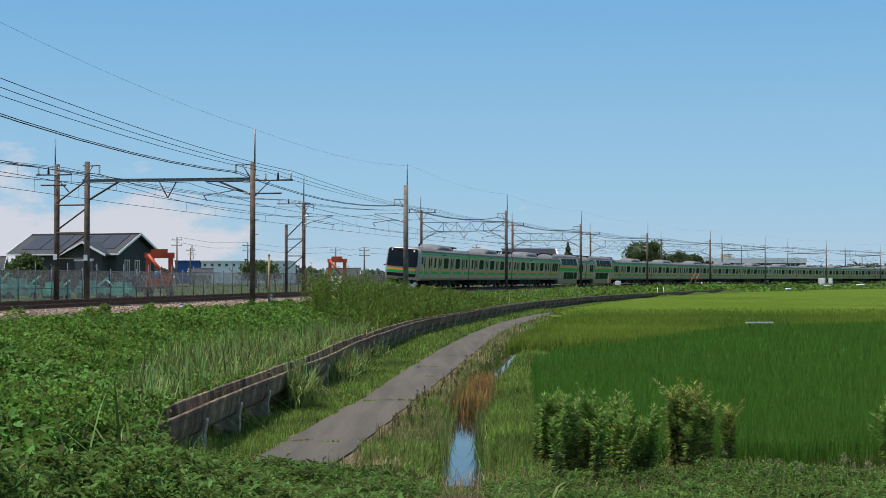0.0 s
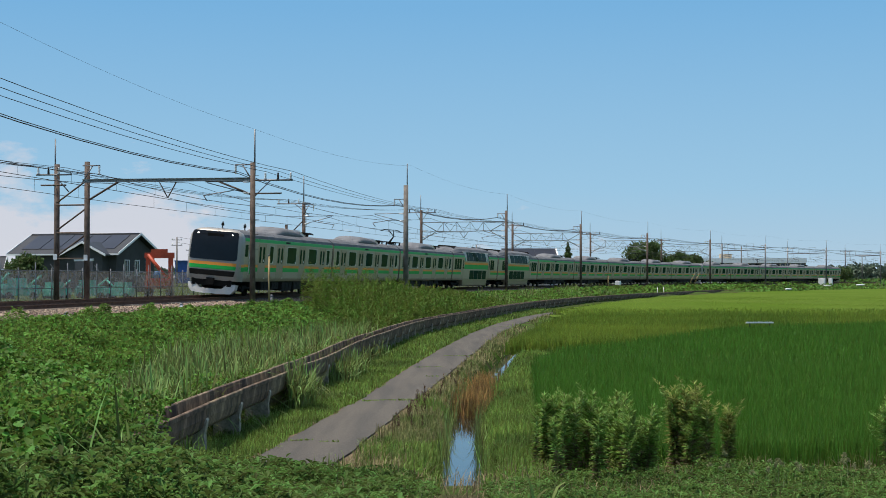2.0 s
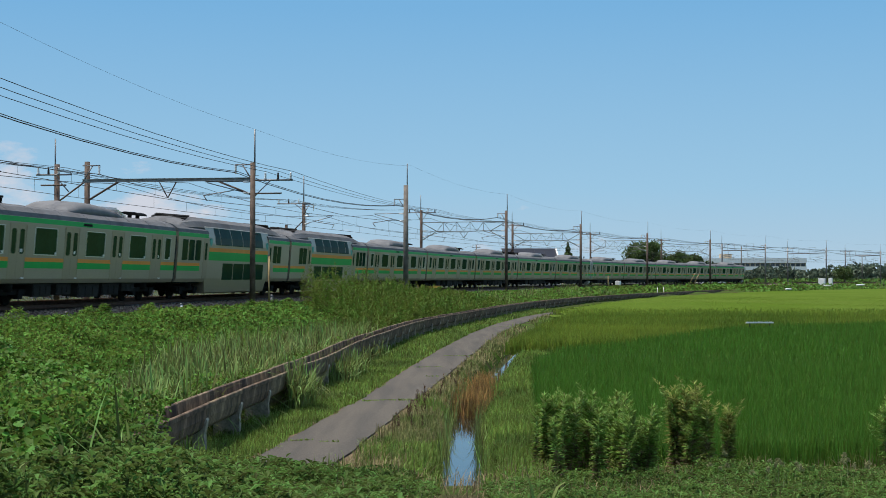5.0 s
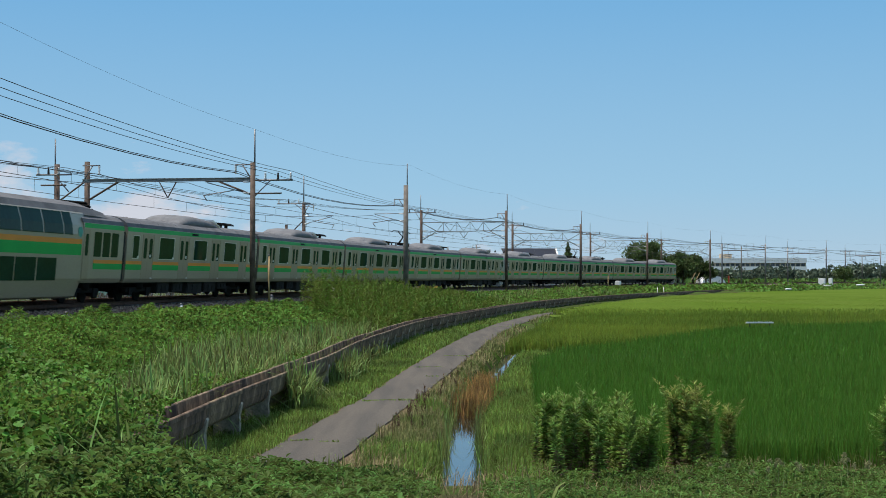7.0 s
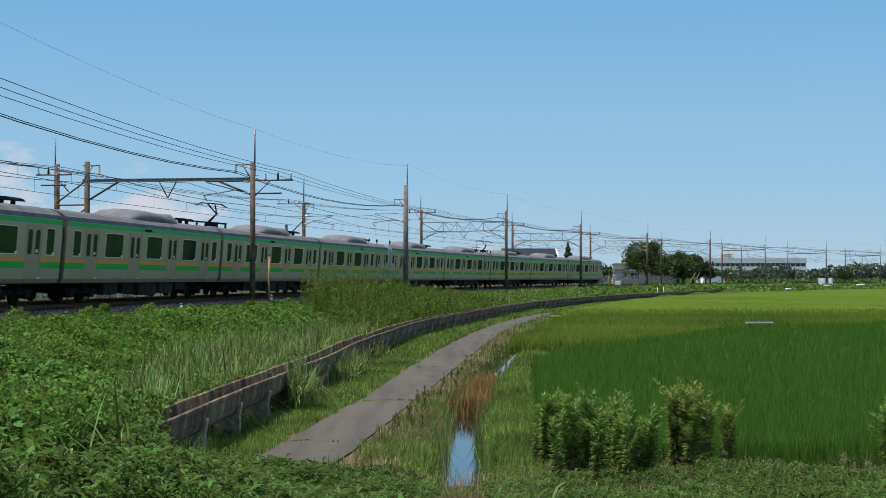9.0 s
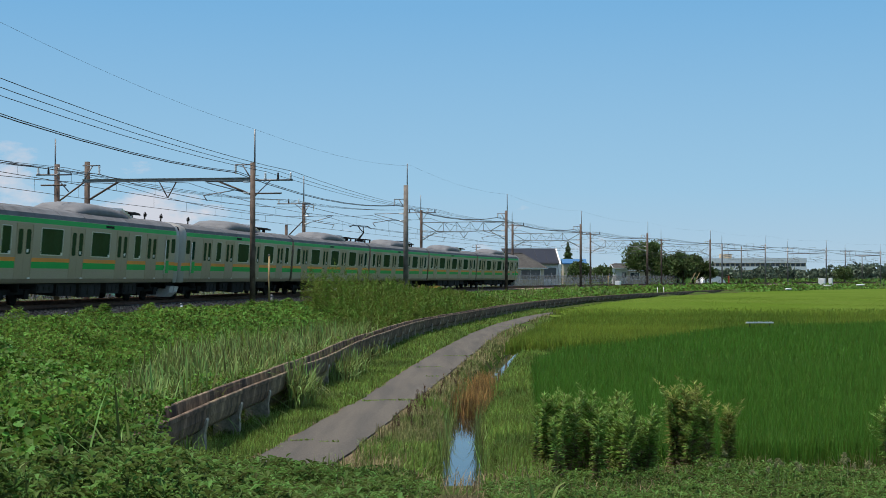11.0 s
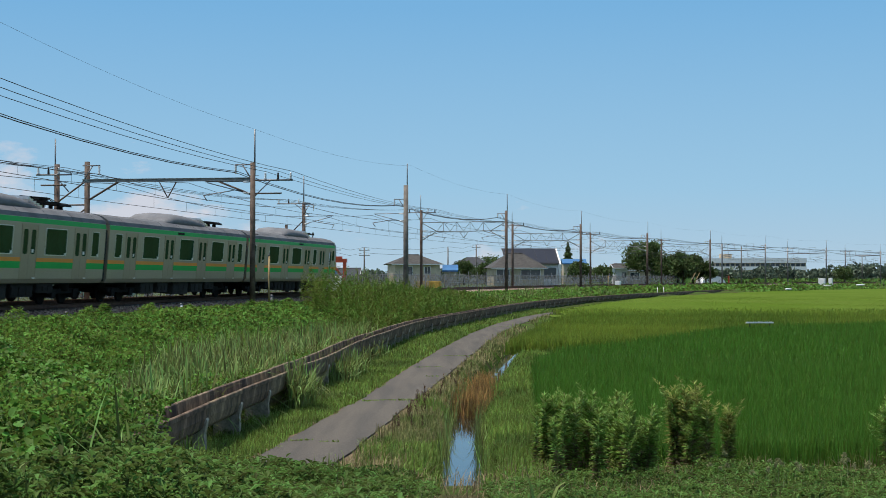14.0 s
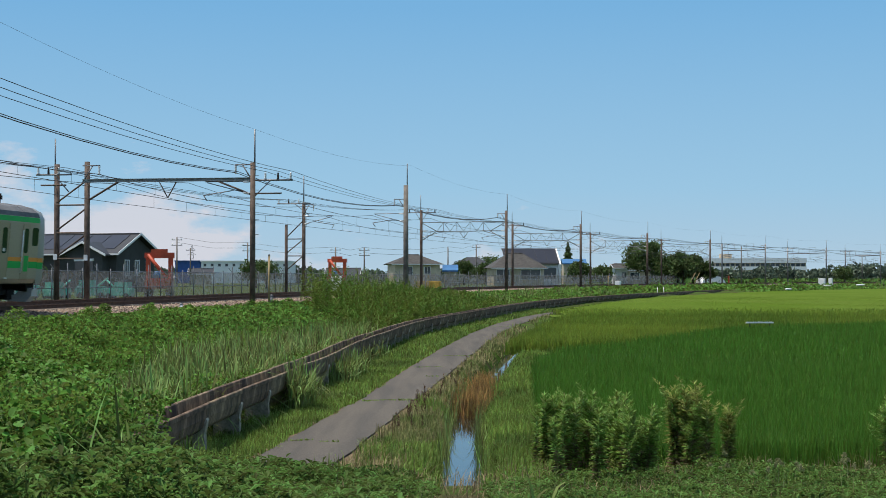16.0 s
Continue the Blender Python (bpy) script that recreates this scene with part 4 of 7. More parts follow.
def near_pole(th, x, top, mast, r, mat, band=True):
    pole_part(th, "pole", (x, 0, -0.6), (x, 0, top), r, r * 0.86, mat, 14)
    if mast:
        pole_part(th, "mast", (x + 0.1, 0, top - 0.6), (x + 0.1, 0, mast), 0.05, 0.035, GALV, 6)
    bm = bmesh.new()
    for k in range(7):
        rod(bm, (x + r * 0.8, 0.0, 1.8 + k * 0.75), (x + r + 0.16, 0, 1.8 + k * 0.75), 0.013, n=4)
    part("step_pegs", bm, GALV, th)


def feeder_bracket(th, x, z, s=-1):
    bar_part(th, "bracket", [((x, 0, z), (x + s * 0.95, 0, z)), ((x, 0, z - 0.85), (x + s * 0.55, 0, z))], GALV, 0.035)
    bm = bmesh.new()
    lathe(bm, Vector((x + s * 0.9, 0, z - 0.02)), 0.46, up=-1)
    part("insulator", bm, INSULATOR, th)


def crossarm(th, x, z, reach, count, s=1):
    bar_part(th, "crossarm", [((x - s * 0.15, 0, z), (x + s * reach, 0, z))], GALV, 0.05)
    bar_part(th, "arm_brace", [((x, 0, z - 0.9), (x + s * reach * 0.45, 0, z))], GALV, 0.03)
    for k in range(count):
        bm = bmesh.new()
        insulator(bm, x + s * (reach - 0.12) * (k + 1) / count, 0, z + 0.04, 0.34)
        part("insulator", bm, INSULATOR if k % 2 == 0 else INSUL_DARK, th)


def registration(th, x, s):
    """Hinged cantilever that holds the contact wire over a track."""
    bars = [((x, 0, 5.35), (x + s * 2.3, 0, 5.95)), ((x, 0, 6.0), (x + s * 2.4, 0, 6.0)), ((x + s * 0.9, 0, 5.55), (x + s * 2.5, 0, 5.30)), ((x + s * 2.5, 0, 5.30), (x + s * 2.3, 0, 5.02))]
    bar_part(th, "cantilever", bars, GALV, 0.028)
    for z in (5.35, 6.0):
        bm = bmesh.new()
        rod(bm, (x + s * 0.08, 0, z + (0.02 if z < 5.5 else 0)), (x + s * 0.4, 0, z + (0.1 if z < 5.5 else 0)), 0.06, 0.06)
        part("insulator", bm, INSULATOR, th)


def first_portal():
    th = thing("overhead_line_portal", "rusty steel portal with plain beam over the tracks", "overhead line portal", at_line(21.0, 0), "overhead line portals")
    near_pole(th, NEAR_D, 6.95, 8.65, 0.15, POLE_STEEL)
    pole_part(th, "pole", (FAR_D, 0.6, -0.6), (FAR_D, 0.6, 7.15), 0.15, 0.14, POLE_STEEL, 14)
    bm = bmesh.new()
    for z in (6.03, 6.17):
        box(bm, FAR_D, NEAR_D, -0.06, 0.06, z, z + 0.03)
    box(bm, FAR_D, NEAR_D, -0.02, 0.02, 6.05, 6.18)
    part("beam", bm, BEAM_GREY, th)
    bar_part(th, "knee_brace", [((NEAR_D, 0, 5.3), (NEAR_D - 1.9, 0, 6.05)), ((FAR_D, 0.6, 5.1), (FAR_D + 1.9, 0.1, 6.05))], POLE_STEEL, 0.055)
    for x in (-2.9,):
        bar_part(th, "hanger", [((x - 0.45, 0, 6.0), (x, 0, 5.2)), ((x + 0.45, 0, 6.0), (x, 0, 5.2))], POLE_STEEL, 0.03)
    feeder_bracket(th, NEAR_D, 6.85, -1)
    crossarm(th, NEAR_D, 6.05, 2.1, 3)
    bar_part(th, "crossarm", [((NEAR_D - 0.1, 0, 5.38), (NEAR_D + 1.5, 0, 5.38))], POLE_STEEL, 0.045)
    feeder_bracket(th, FAR_D, 6.9, 1)
    registration(th, NEAR_D - 0.1, -1)
    # second mast beside the far pole, tied with diagonals
    x2 = FAR_D - 1.75
    pole_part(th, "pole", (x2, 0.8, -0.6), (x2, 0.8, 7.05), 0.15, 0.14, POLE_STEEL, 14)
    pole_part(th, "mast", (x2 - 0.1, 0.8, 6.0), (x2 - 0.1, 0.8, 8.4), 0.045, 0.04, GALV, 6)
    bar_part(th, "tie", [((x2, 0.7, 5.0), (FAR_D, 0.6, 6.2)), ((x2, 0.7, 3.55), (FAR_D, 0.6, 4.75)), ((x2, 0.7, 2.2), (FAR_D, 0.6, 3.4)), ((x2, 0.7, 4.9), (FAR_D, 0.6, 4.9)), ((x2, 0.7, 3.45), (FAR_D, 0.6, 3.45)), ((x2, 0.7, 2.1), (FAR_D, 0.6, 2.1))], POLE_STEEL, 0.045)
    crossarm(th, x2 + 1.0, 6.45, -2.4 + 4.2, 3, -1)
    bar_part(th, "crossarm", [((x2 - 0.85, 0.7, 5.95), (x2 + 0.55, 0.7, 5.95))], POLE_STEEL, 0.045)
    bm = bmesh.new()
    box(bm, x2 - 0.1, x2 + 0.1, 0.58, 0.63, 2.05, 2.35)
    part("number_plate", bm, WHITE, th, "small white marker plate")
    bm = bmesh.new()
    box(bm, FAR_D - 0.1, FAR_D + 0.1, 0.40, 0.44, 2.0, 2.3)
    part("number_plate", bm, WHITE, th, "small white marker plate")


def second_pair():
    th = thing("overhead_line_pole", "concrete overhead line pole with step pegs and bracket", "overhead line pole", at_line(59.5, 0), "overhead line poles")
    near_pole(th, NEAR_D, 8.15, 9.8, 0.21, POLE_CONC)
    feeder_bracket(th, NEAR_D, 7.1, -1)
    registration(th, NEAR_D - 0.1, -1)
    th = thing("overhead_line_pole", "rusty twin steel overhead line poles with ties", "overhead line pole", at_line(62.5, 0), "overhead line poles")
    pole_part(th, "pole", (FAR_D, 0.3, -0.6), (FAR_D, 0.3, 7.1), 0.15, 0.14, POLE_STEEL)
    pole_part(th, "mast", (FAR_D, 0.3, 7.0), (FAR_D, 0.3, 9.2), 0.05, 0.04, GALV, 6)
    x2 = FAR_D - 1.45
    pole_part(th, "pole", (x2, 0.3, -0.6), (x2, 0.3, 5.35), 0.13, 0.12, POLE_STEEL)
    bar_part(th, "tie", [((x2, 0.3, 4.3), (FAR_D, 0.3, 5.7)), ((x2, 0.3, 3.05), (FAR_D, 0.3, 4.2)), ((x2, 0.3, 1.7), (FAR_D, 0.3, 2.9)), ((x2, 0.3, 4.2), (FAR_D, 0.3, 4.2)), ((x2, 0.3, 2.85), (FAR_D, 0.3, 2.85))], POLE_STEEL, 0.045)
    crossarm(th, FAR_D + 0.5, 7.0, 2.6, 3, -1)
    registration(th, FAR_D + 0.1, 1)
    feeder_bracket(th, FAR_D, 6.9, 1)


def truss_portal(q, plain):
    th = thing("overhead_line_portal", "grey steel portal spanning both tracks" if plain else "steel lattice-beam portal spanning both tracks", "overhead line portal", at_line(q, 0), "overhead line portals")
    near_pole(th, NEAR_D, 8.05, 9.75, 0.17, POLE_STEEL if not plain else GALV)
    pole_part(th, "pole", (FAR_D, 0, -0.6), (FAR_D, 0, 8.2), 0.16, 0.14, POLE_STEEL if not plain else GALV)
    pole_part(th, "mast", (FAR_D - 0.05, 0, 8.0), (FAR_D - 0.05, 0, 9.8), 0.045, 0.035, GALV, 6)
    if not plain:
        bar_part(th, "chord", [((FAR_D, 0, 6.9), (NEAR_D, 0, 6.95)), ((FAR_D + 1.7, 0, 5.95), (NEAR_D - 1.7, 0, 5.98))], BEAM_GREY, 0.042)
        bars, n = [], 4
        x0, x1 = FAR_D + 1.7, NEAR_D - 1.7
        for k in range(n):
            a, b = x0 + (x1 - x0) * k / n, x0 + (x1 - x0) * (k + 1) / n
            bars += [((a, 0, 5.97), ((a + b) / 2, 0, 6.92)), (((a + b) / 2, 0, 6.92), (b, 0, 5.97)), (((a + b) / 2, 0, 6.92), ((a + b) / 2, 0, 5.97))]
        bar_part(th, "lattice_bar", bars, BEAM_GREY, 0.026, 5)
        bar_part(th, "knee_brace", [((FAR_D, 0, 5.0), (x0, 0, 5.97)), ((NEAR_D, 0, 5.0), (x1, 0, 5.97)), ((FAR_D, 0, 6.9), (x0, 0, 5.97)), ((NEAR_D, 0, 6.9), (x1, 0, 5.97))], BEAM_GREY, 0.045)
        for x in (-2.9,):
            bar_part(th, "hanger", [((x - 0.5, 0, 5.97), (x, 0, 5.25)), ((x + 0.5, 0, 5.97), (x, 0, 5.25))], BEAM_GREY, 0.03)
    else:
        bar_part(th, "chord", [((FAR_D, 0, 6.75), (NEAR_D, 0, 6.9))], GALV, 0.11)
        for x in (-1.6, -5.6):
            bar_part(th, "hanger", [((x - 0.8, 0, 6.85), (x - 0.8, 0, 8.1)), ((x - 0.8, 0, 8.1), (x + 0.8, 0, 8.1)), ((x + 0.8, 0, 8.1), (x + 0.8, 0, 6.85)), ((x - 0.6, 0, 6.8), (x - 0.6, 0, 5.6)), ((x - 0.6, 0, 5.6), (x + 0.7, 0, 5.3))], GALV, 0.04)
    feeder_bracket(th, NEAR_D, 7.75, -1)
    crossarm(th, FAR_D, 7.95, 1.6, 2)
    crossarm(th, FAR_D, 7.95, 1.4, 2, -1)
    registration(th, NEAR_D - 0.1, -1)
    registration(th, FAR_D + 0.1, 1)


first_portal()
second_pair()
for _k, _p in enumerate(PORTALS):
    truss_portal(_p, _k >= 4)


def make_wires():
    top = [(q, 9.7 if q < 0 else (8.65 if q < 50 else 9.75)) for q in SUPPORTS]
    wire("overhead_wire", [P(q, NEAR_D + 0.1, z) for q, z in top], 0.0045, sag=0.45)
    feed = [(q, 7.15 if q < 0 else 6.45 if q < 50 else (6.7 if q < 80 else 7.35)) for q in SUPPORTS]
    wire("overhead_wire", [P(q, NEAR_D - 0.9, z) for q, z in feed], 0.02, sag=0.6, label="thick black sagging feeder cable")
    wire("overhead_wire", [P(q, NEAR_D - 0.78, z + 0.05) for q, z in feed], 0.016, sag=0.62)
    wire("overhead_wire", [P(q, FAR_D + 0.9, z) for q, z in feed], 0.018, sag=0.6)
    for k in range(3):
        d = NEAR_D + 0.7 * (k + 1)
        wire("overhead_wire", [P(-63, d, 6.98), P(-21, d, 6.98), P(21, d, 6.48), P(101, FAR_D + 0.5 * (k + 1), 8.3)] + [P(q, FAR_D + 0.5 * (k + 1), 8.3) for q in SUPPORTS[5:]], 0.012, sag=0.35)
    for k in range(3):
        d = FAR_D - 0.9 - 0.6 * k
        wire("overhead_wire", [P(-63, d, 6.7), P(-21, d, 6.7), P(21, d, 6.8), P(62.5, d, 7.3), P(101, FAR_D - 0.4 * (k + 1), 8.3)] + [P(q, FAR_D - 0.4 * (k + 1), 8.3) for q in SUPPORTS[5:]], 0.012, sag=0.35)
    for centre in (NEAR, FAR):
        s = 1 if centre == NEAR else -1
        zig = [centre + (0.18 if k % 2 else -0.18) for k in range(len(SUPPORTS))]
        cw = wire("overhead_wire", [P(q, d, 4.95) for q, d in zip(SUPPORTS, zig)], 0.012, sag=0.02, label="contact wire hung on droppers below a catenary wire")
        wire("catenary_wire", [P(q, d, 5.95) for q, d in zip(SUPPORTS, zig)], 0.013, sag=0.62, parent=cw)
        for (qa, da), (qb, db) in zip(zip(SUPPORTS, zig), list(zip(SUPPORTS, zig))[1:8]):
            for j in range(1, 8):
                t = j / 8
                q, d = qa + (qb - qa) * t, da + (db - da) * t
                a, b = P(qa, da), P(qb, db)
                p = a.lerp(b, t)
                bm = bmesh.new()
                rod(bm, (p.x, p.y, 4.95 - 0.08 * t * (1 - t)), (p.x, p.y, 5.95 - 4 * 0.62 * t * (1 - t)), 0.006, n=4)
                part("dropper", bm, WIRE, cw)


make_wires()


# ---- scaffold fence with grey netting beyond the tracks ----
def make_fence():
    th = thing("construction_fence", "grey sheeted scaffold fence along the railway", "construction fence")
    d = -9.6
    bm = bmesh.new(); rod(bm, (0, 0, -0.4), (0, 0, 1.0), 0.035, n=6); post = mesh_of("post", bm, GALV)
    bm = bmesh.new(); rod(bm, (0, 0, 0), (-0.9, 0, 1.15), 0.025, n=5); stay = mesh_of("stay", bm, GALV)
    rnd = random.Random(4)
    q, k = -8.0, 0
    while q < 246:
        step = 2.0
        h = 1.5
        o = new("post", post); o.parent = th; o.matrix_basis = at_line(q, d, 0) @ Matrix.Diagonal((1, 1, 1.9 if k % 2 == 0 else 1.62, 1))
        if k % 3 == 1 and q < 150:
            o = new("stay", stay); o.parent = th; o.matrix_basis = at_line(q, d - 0.1, 0.7)
        bm = bmesh.new()
        a, b = P(q + 0.03, d - 0.05), P(q + step - 0.03, d - 0.05)
        n = 4
        rows = [[bm.verts.new(a.lerp(b, i / n) + Vector((rnd.uniform(-.03, .03), rnd.uniform(-.03, .03), z))) for z in (-0.4, 0.5, 1.45)] for i in range(n + 1)]
        for r0, r1 in zip(rows, rows[1:]):
            for i in range(2):
                bm.faces.new((r0[i], r1[i], r1[i + 1], r0[i + 1]))
        part("sheet", bm, MESH_GREY, th)
        for z in (1.47, 0.55):
            bm = bmesh.new(); rod(bm, P(q, d + 0.03, z), P(q + step, d + 0.03, z), 0.022, n=5); part("rail", bm, GALV, th)
        q += step
        k += 1


make_fence()


# ---- buildings beyond the line ----
def gable_house(name, label, x, y, yaw, L, W, eave, ridge, wall, roof, windows=(), panels=0, hip=False, trim=WHITE, base=-0.35):
    """A house with its long side along local x; the front faces local -y."""
    th = thing(name, label, "house", pose(x, y, base, 0, 0, yaw))
    bm = bmesh.new()
    box(bm, -L / 2, L / 2, -W / 2, W / 2, 0, eave)
    if not hip:
        for s in (-1, 1):
            v = [bm.verts.new((s * L / 2, yy, z)) for yy, z in ((-W / 2, eave), (W / 2, eave), (0, ridge - 0.1))]
            bm.faces.new(v)
    part("wall", bm, wall, th)
    o = 0.6
    t = 0.14
    r = L / 2 + o
    rx = r - (W / 2 + o) * 0.9 if hip else r
    ez = eave - o * (ridge - eave) / (W / 2)
    bm = bmesh.new()
    for s in (-1, 1):
        a = [(-r, s * (W / 2 + o), ez), (r, s * (W / 2 + o), ez), (rx, 0, ridge), (-rx, 0, ridge)]
        lo = [bm.verts.new(p) for p in a]
        hi = [bm.verts.new((p[0], p[1], p[2] + t)) for p in a]
        bm.faces.new(lo); bm.faces.new(hi)
        for i in range(4):
            bm.faces.new((lo[i], lo[(i + 1) % 4], hi[(i + 1) % 4], hi[i]))
    if hip:
        for s in (-1, 1):
            v = [bm.verts.new(p) for p in ((s * r, -(W / 2 + o), ez + t), (s * r, W / 2 + o, ez + t), (s * rx, 0, ridge + t))]
            bm.faces.new(v)
    rf = part("roof", bm, roof, th)
    bm = bmesh.new(); rod(bm, (-rx, 0, ridge + t), (rx, 0, ridge + t), 0.12, n=6); part("ridge_cap", bm, roof, rf)
    if not hip:
        for s in (-1, 1):
            for e in (-1, 1):
                bm = bmesh.new()
                a, b = Vector((s * (r + 0.03), e * (W / 2 + o), ez)), Vector((s * (r + 0.03), 0, ridge))
                v = [bm.verts.new(p) for p in (a, b, b + Vector((0, 0, 0.24)), a + Vector((0, 0, 0.24)))]
                w = [bm.verts.new(vv.co - Vector((s * 0.06, 0, 0))) for vv in v]
                bm.faces.new(v); bm.faces.new(w)
                for i in range(4):
                    bm.faces.new((v[i], v[(i + 1) % 4], w[(i + 1) % 4], w[i]))
                part("bargeboard", bm, trim, rf)
    bm = bmesh.new(); box(bm, -r, r, -(W / 2 + o) - 0.1, -(W / 2 + o), ez - 0.02, ez + 0.13); part("gutter", bm, trim, rf)
    slope = (ridge - ez) / (W / 2 + o)
    for k in range(panels):
        w = 2 * rx * 0.84 / panels
        xx = -rx * 0.84 + k * w
        bm = bmesh.new()
        p = []
        for xa, f in ((xx + 0.05, 0.22), (xx + w - 0.05, 0.22), (xx + w - 0.05, 0.93), (xx + 0.05, 0.93)):
            yy = -(W / 2 + o) * (1 - f)
            p.append((xa, yy, ez + t + 0.06 + slope * (W / 2 + o) * f))
        v = [bm.verts.new(c) for c in p]; u = [bm.verts.new((c[0], c[1], c[2] - 0.05)) for c in p]
        bm.faces.new(v); bm.faces.new(u)
        for i in range(4):
            bm.faces.new((v[i], v[(i + 1) % 4], u[(i + 1) % 4], u[i]))
        part("solar_panel", bm, PANEL, rf)
    for face, c, w, z0, z1 in windows:
        win = new("window"); win.parent = th; win.empty_display_size = 0.2
        win.matrix_basis = pose(c, -W / 2, 0) if face == "front" else pose(L / 2, c, 0, 0, 0, 90)
        bm = bmesh.new()
        for a, b, cc, dd in ((-w / 2 - .06, -w / 2, z0, z1), (w / 2, w / 2 + .06, z0, z1), (-w / 2 - .06, w / 2 + .06, z1, z1 + .07), (-w / 2 - .06, w / 2 + .06, z0 - .07, z0), (-0.025, 0.025, z0, z1)):
            box(bm, a, b, -0.07, 0.02, cc, dd)
        part("window_frame", bm, trim, win)
        for s in (-1, 1):
            bm = bmesh.new(); box(bm, min(0.025 * s, s * w / 2), max(0.025 * s, s * w / 2), -0.03, 0.0, z0, z1); part("pane", bm, WINDOW, win)
    return th


house = gable_house("house", "charcoal house with dark tiled roof and solar panels", -36.4, 152, -18, 11.5, 7.6, 4.0, 5.75, WALL_DARK, TILE_DARK,
                    [("front", 3.2, 2.0, 1.6, 3.2), ("side", -1.8, 0.8, 1.7, 3.2), ("side", 0.2, 0.8, 1.7, 3.2), ("side", 2.3, 0.5, 2.2, 3.1)], 5)


def porch_gable(parent):
    bm = bmesh.new()
    box(bm, 0.9, 4.9, -5.0, -3.6, 0, 3.9)
    v = [bm.verts.new(p) for p in ((0.9, -5.0, 3.9), (4.9, -5.0, 3.9), (2.9, -5.0, 4.8))]
    bm.faces.new(v)
    part("wall", bm, WALL_DARK, parent)
    for s in (-1, 1):
        bm = bmesh.new()
        p = [(2.9 + s * 2.6, -5.5, 3.62), (2.9, -5.5, 4.9), (2.9, -0.4, 4.9), (2.9 + s * 2.6, -0.4, 3.62)]
        lo = [bm.verts.new(c) for c in p]; hi = [bm.verts.new((c[0], c[1], c[2] + 0.14)) for c in p]
        bm.faces.new(lo); bm.faces.new(hi)
        for i in range(4):
            bm.faces.new((lo[i], lo[(i + 1) % 4], hi[(i + 1) % 4], hi[i]))
        part("porch_roof", bm, TILE_DARK, parent)
        bm = bmesh.new()
        q = [(2.9 + s * 2.62, -5.53, 3.56), (2.9, -5.53, 4.84), (2.9, -5.53, 5.06), (2.9 + s * 2.62, -5.53, 3.78)]
        a = [bm.verts.new(c) for c in q]; b = [bm.verts.new((c[0], c[1] + 0.06, c[2])) for c in q]
        bm.faces.new(a); bm.faces.new(b)
        for i in range(4):
            bm.faces.new((a[i], a[(i + 1) % 4], b[(i + 1) % 4], b[i]))
        part("bargeboard", bm, WHITE, parent)
    bm = bmesh.new(); box(bm, 1.9, 3.9, -5.06, -5.01, 1.6, 3.1); part("porch_window", bm, WINDOW, parent)
    bm = bmesh.new(); box(bm, 1.8, 4.0, -5.12, -5.0, 3.1, 3.35); part("shutter_box", bm, WHITE, parent)


porch_gable(house)
gable_house("house", "cream house with grey hipped tiled roof", -5.2, 262, 12, 8.0, 7.0, 4.0, 5.4, WALL_CREAM, TILE_GREY, [("front", -1.6, 1.5, 1.9, 3.4), ("front", 1.8, 1.0, 2.2, 3.4), ("side", 0, 1.6, 2.0, 3.4)], 0, True)
gable_house("house", "beige house with dark grey hipped roof", 13.6, 281, 8, 9.5, 7.6, 3.6, 6.0, WALL_BEIGE, TILE_GREY, [("front", -3.0, 2.4, 0.9, 3.0), ("front", 2.2, 3.6, 1.2, 3.0)], 0, True)
gable_house("house", "distant house with dark tiled roof", 6.5, 335, -5, 9, 7, 4.2, 5.9, WALL_BEIGE, TILE_DARK, [("front", 0, 2, 1.5, 3.2)], 0, True)
gable_house("house", "low house with grey roof behind the fence", 40.5, 322, 10, 6.5, 6, 3.2, 4.4, WALL_BEIGE, TILE_GREY, [("front", 0, 2, 1.2, 2.6)])
gable_house("house", "small white house among trees", 35.5, 300, 5, 2.4, 4, 3.5, 4.1, WHITE, TILE_GREY, [("front", 0.5, 0.8, 1.5, 2.6)])
gable_house("house", "dark-roofed house seen over the fence", -53.5, 330, 8, 4.5, 5, 2.4, 3.4, WALL_BEIGE, TILE_DARK)
gable_house("house", "dark-roofed house seen over the fence", -20, 300, 0, 6, 6, 2.2, 3.3, WALL_BEIGE, TILE_DARK)
gable_house("house", "dark-roofed house at the edge of view", -72, 230, 10, 8, 7, 3.0, 4.6, WALL_DARK, TILE_DARK)


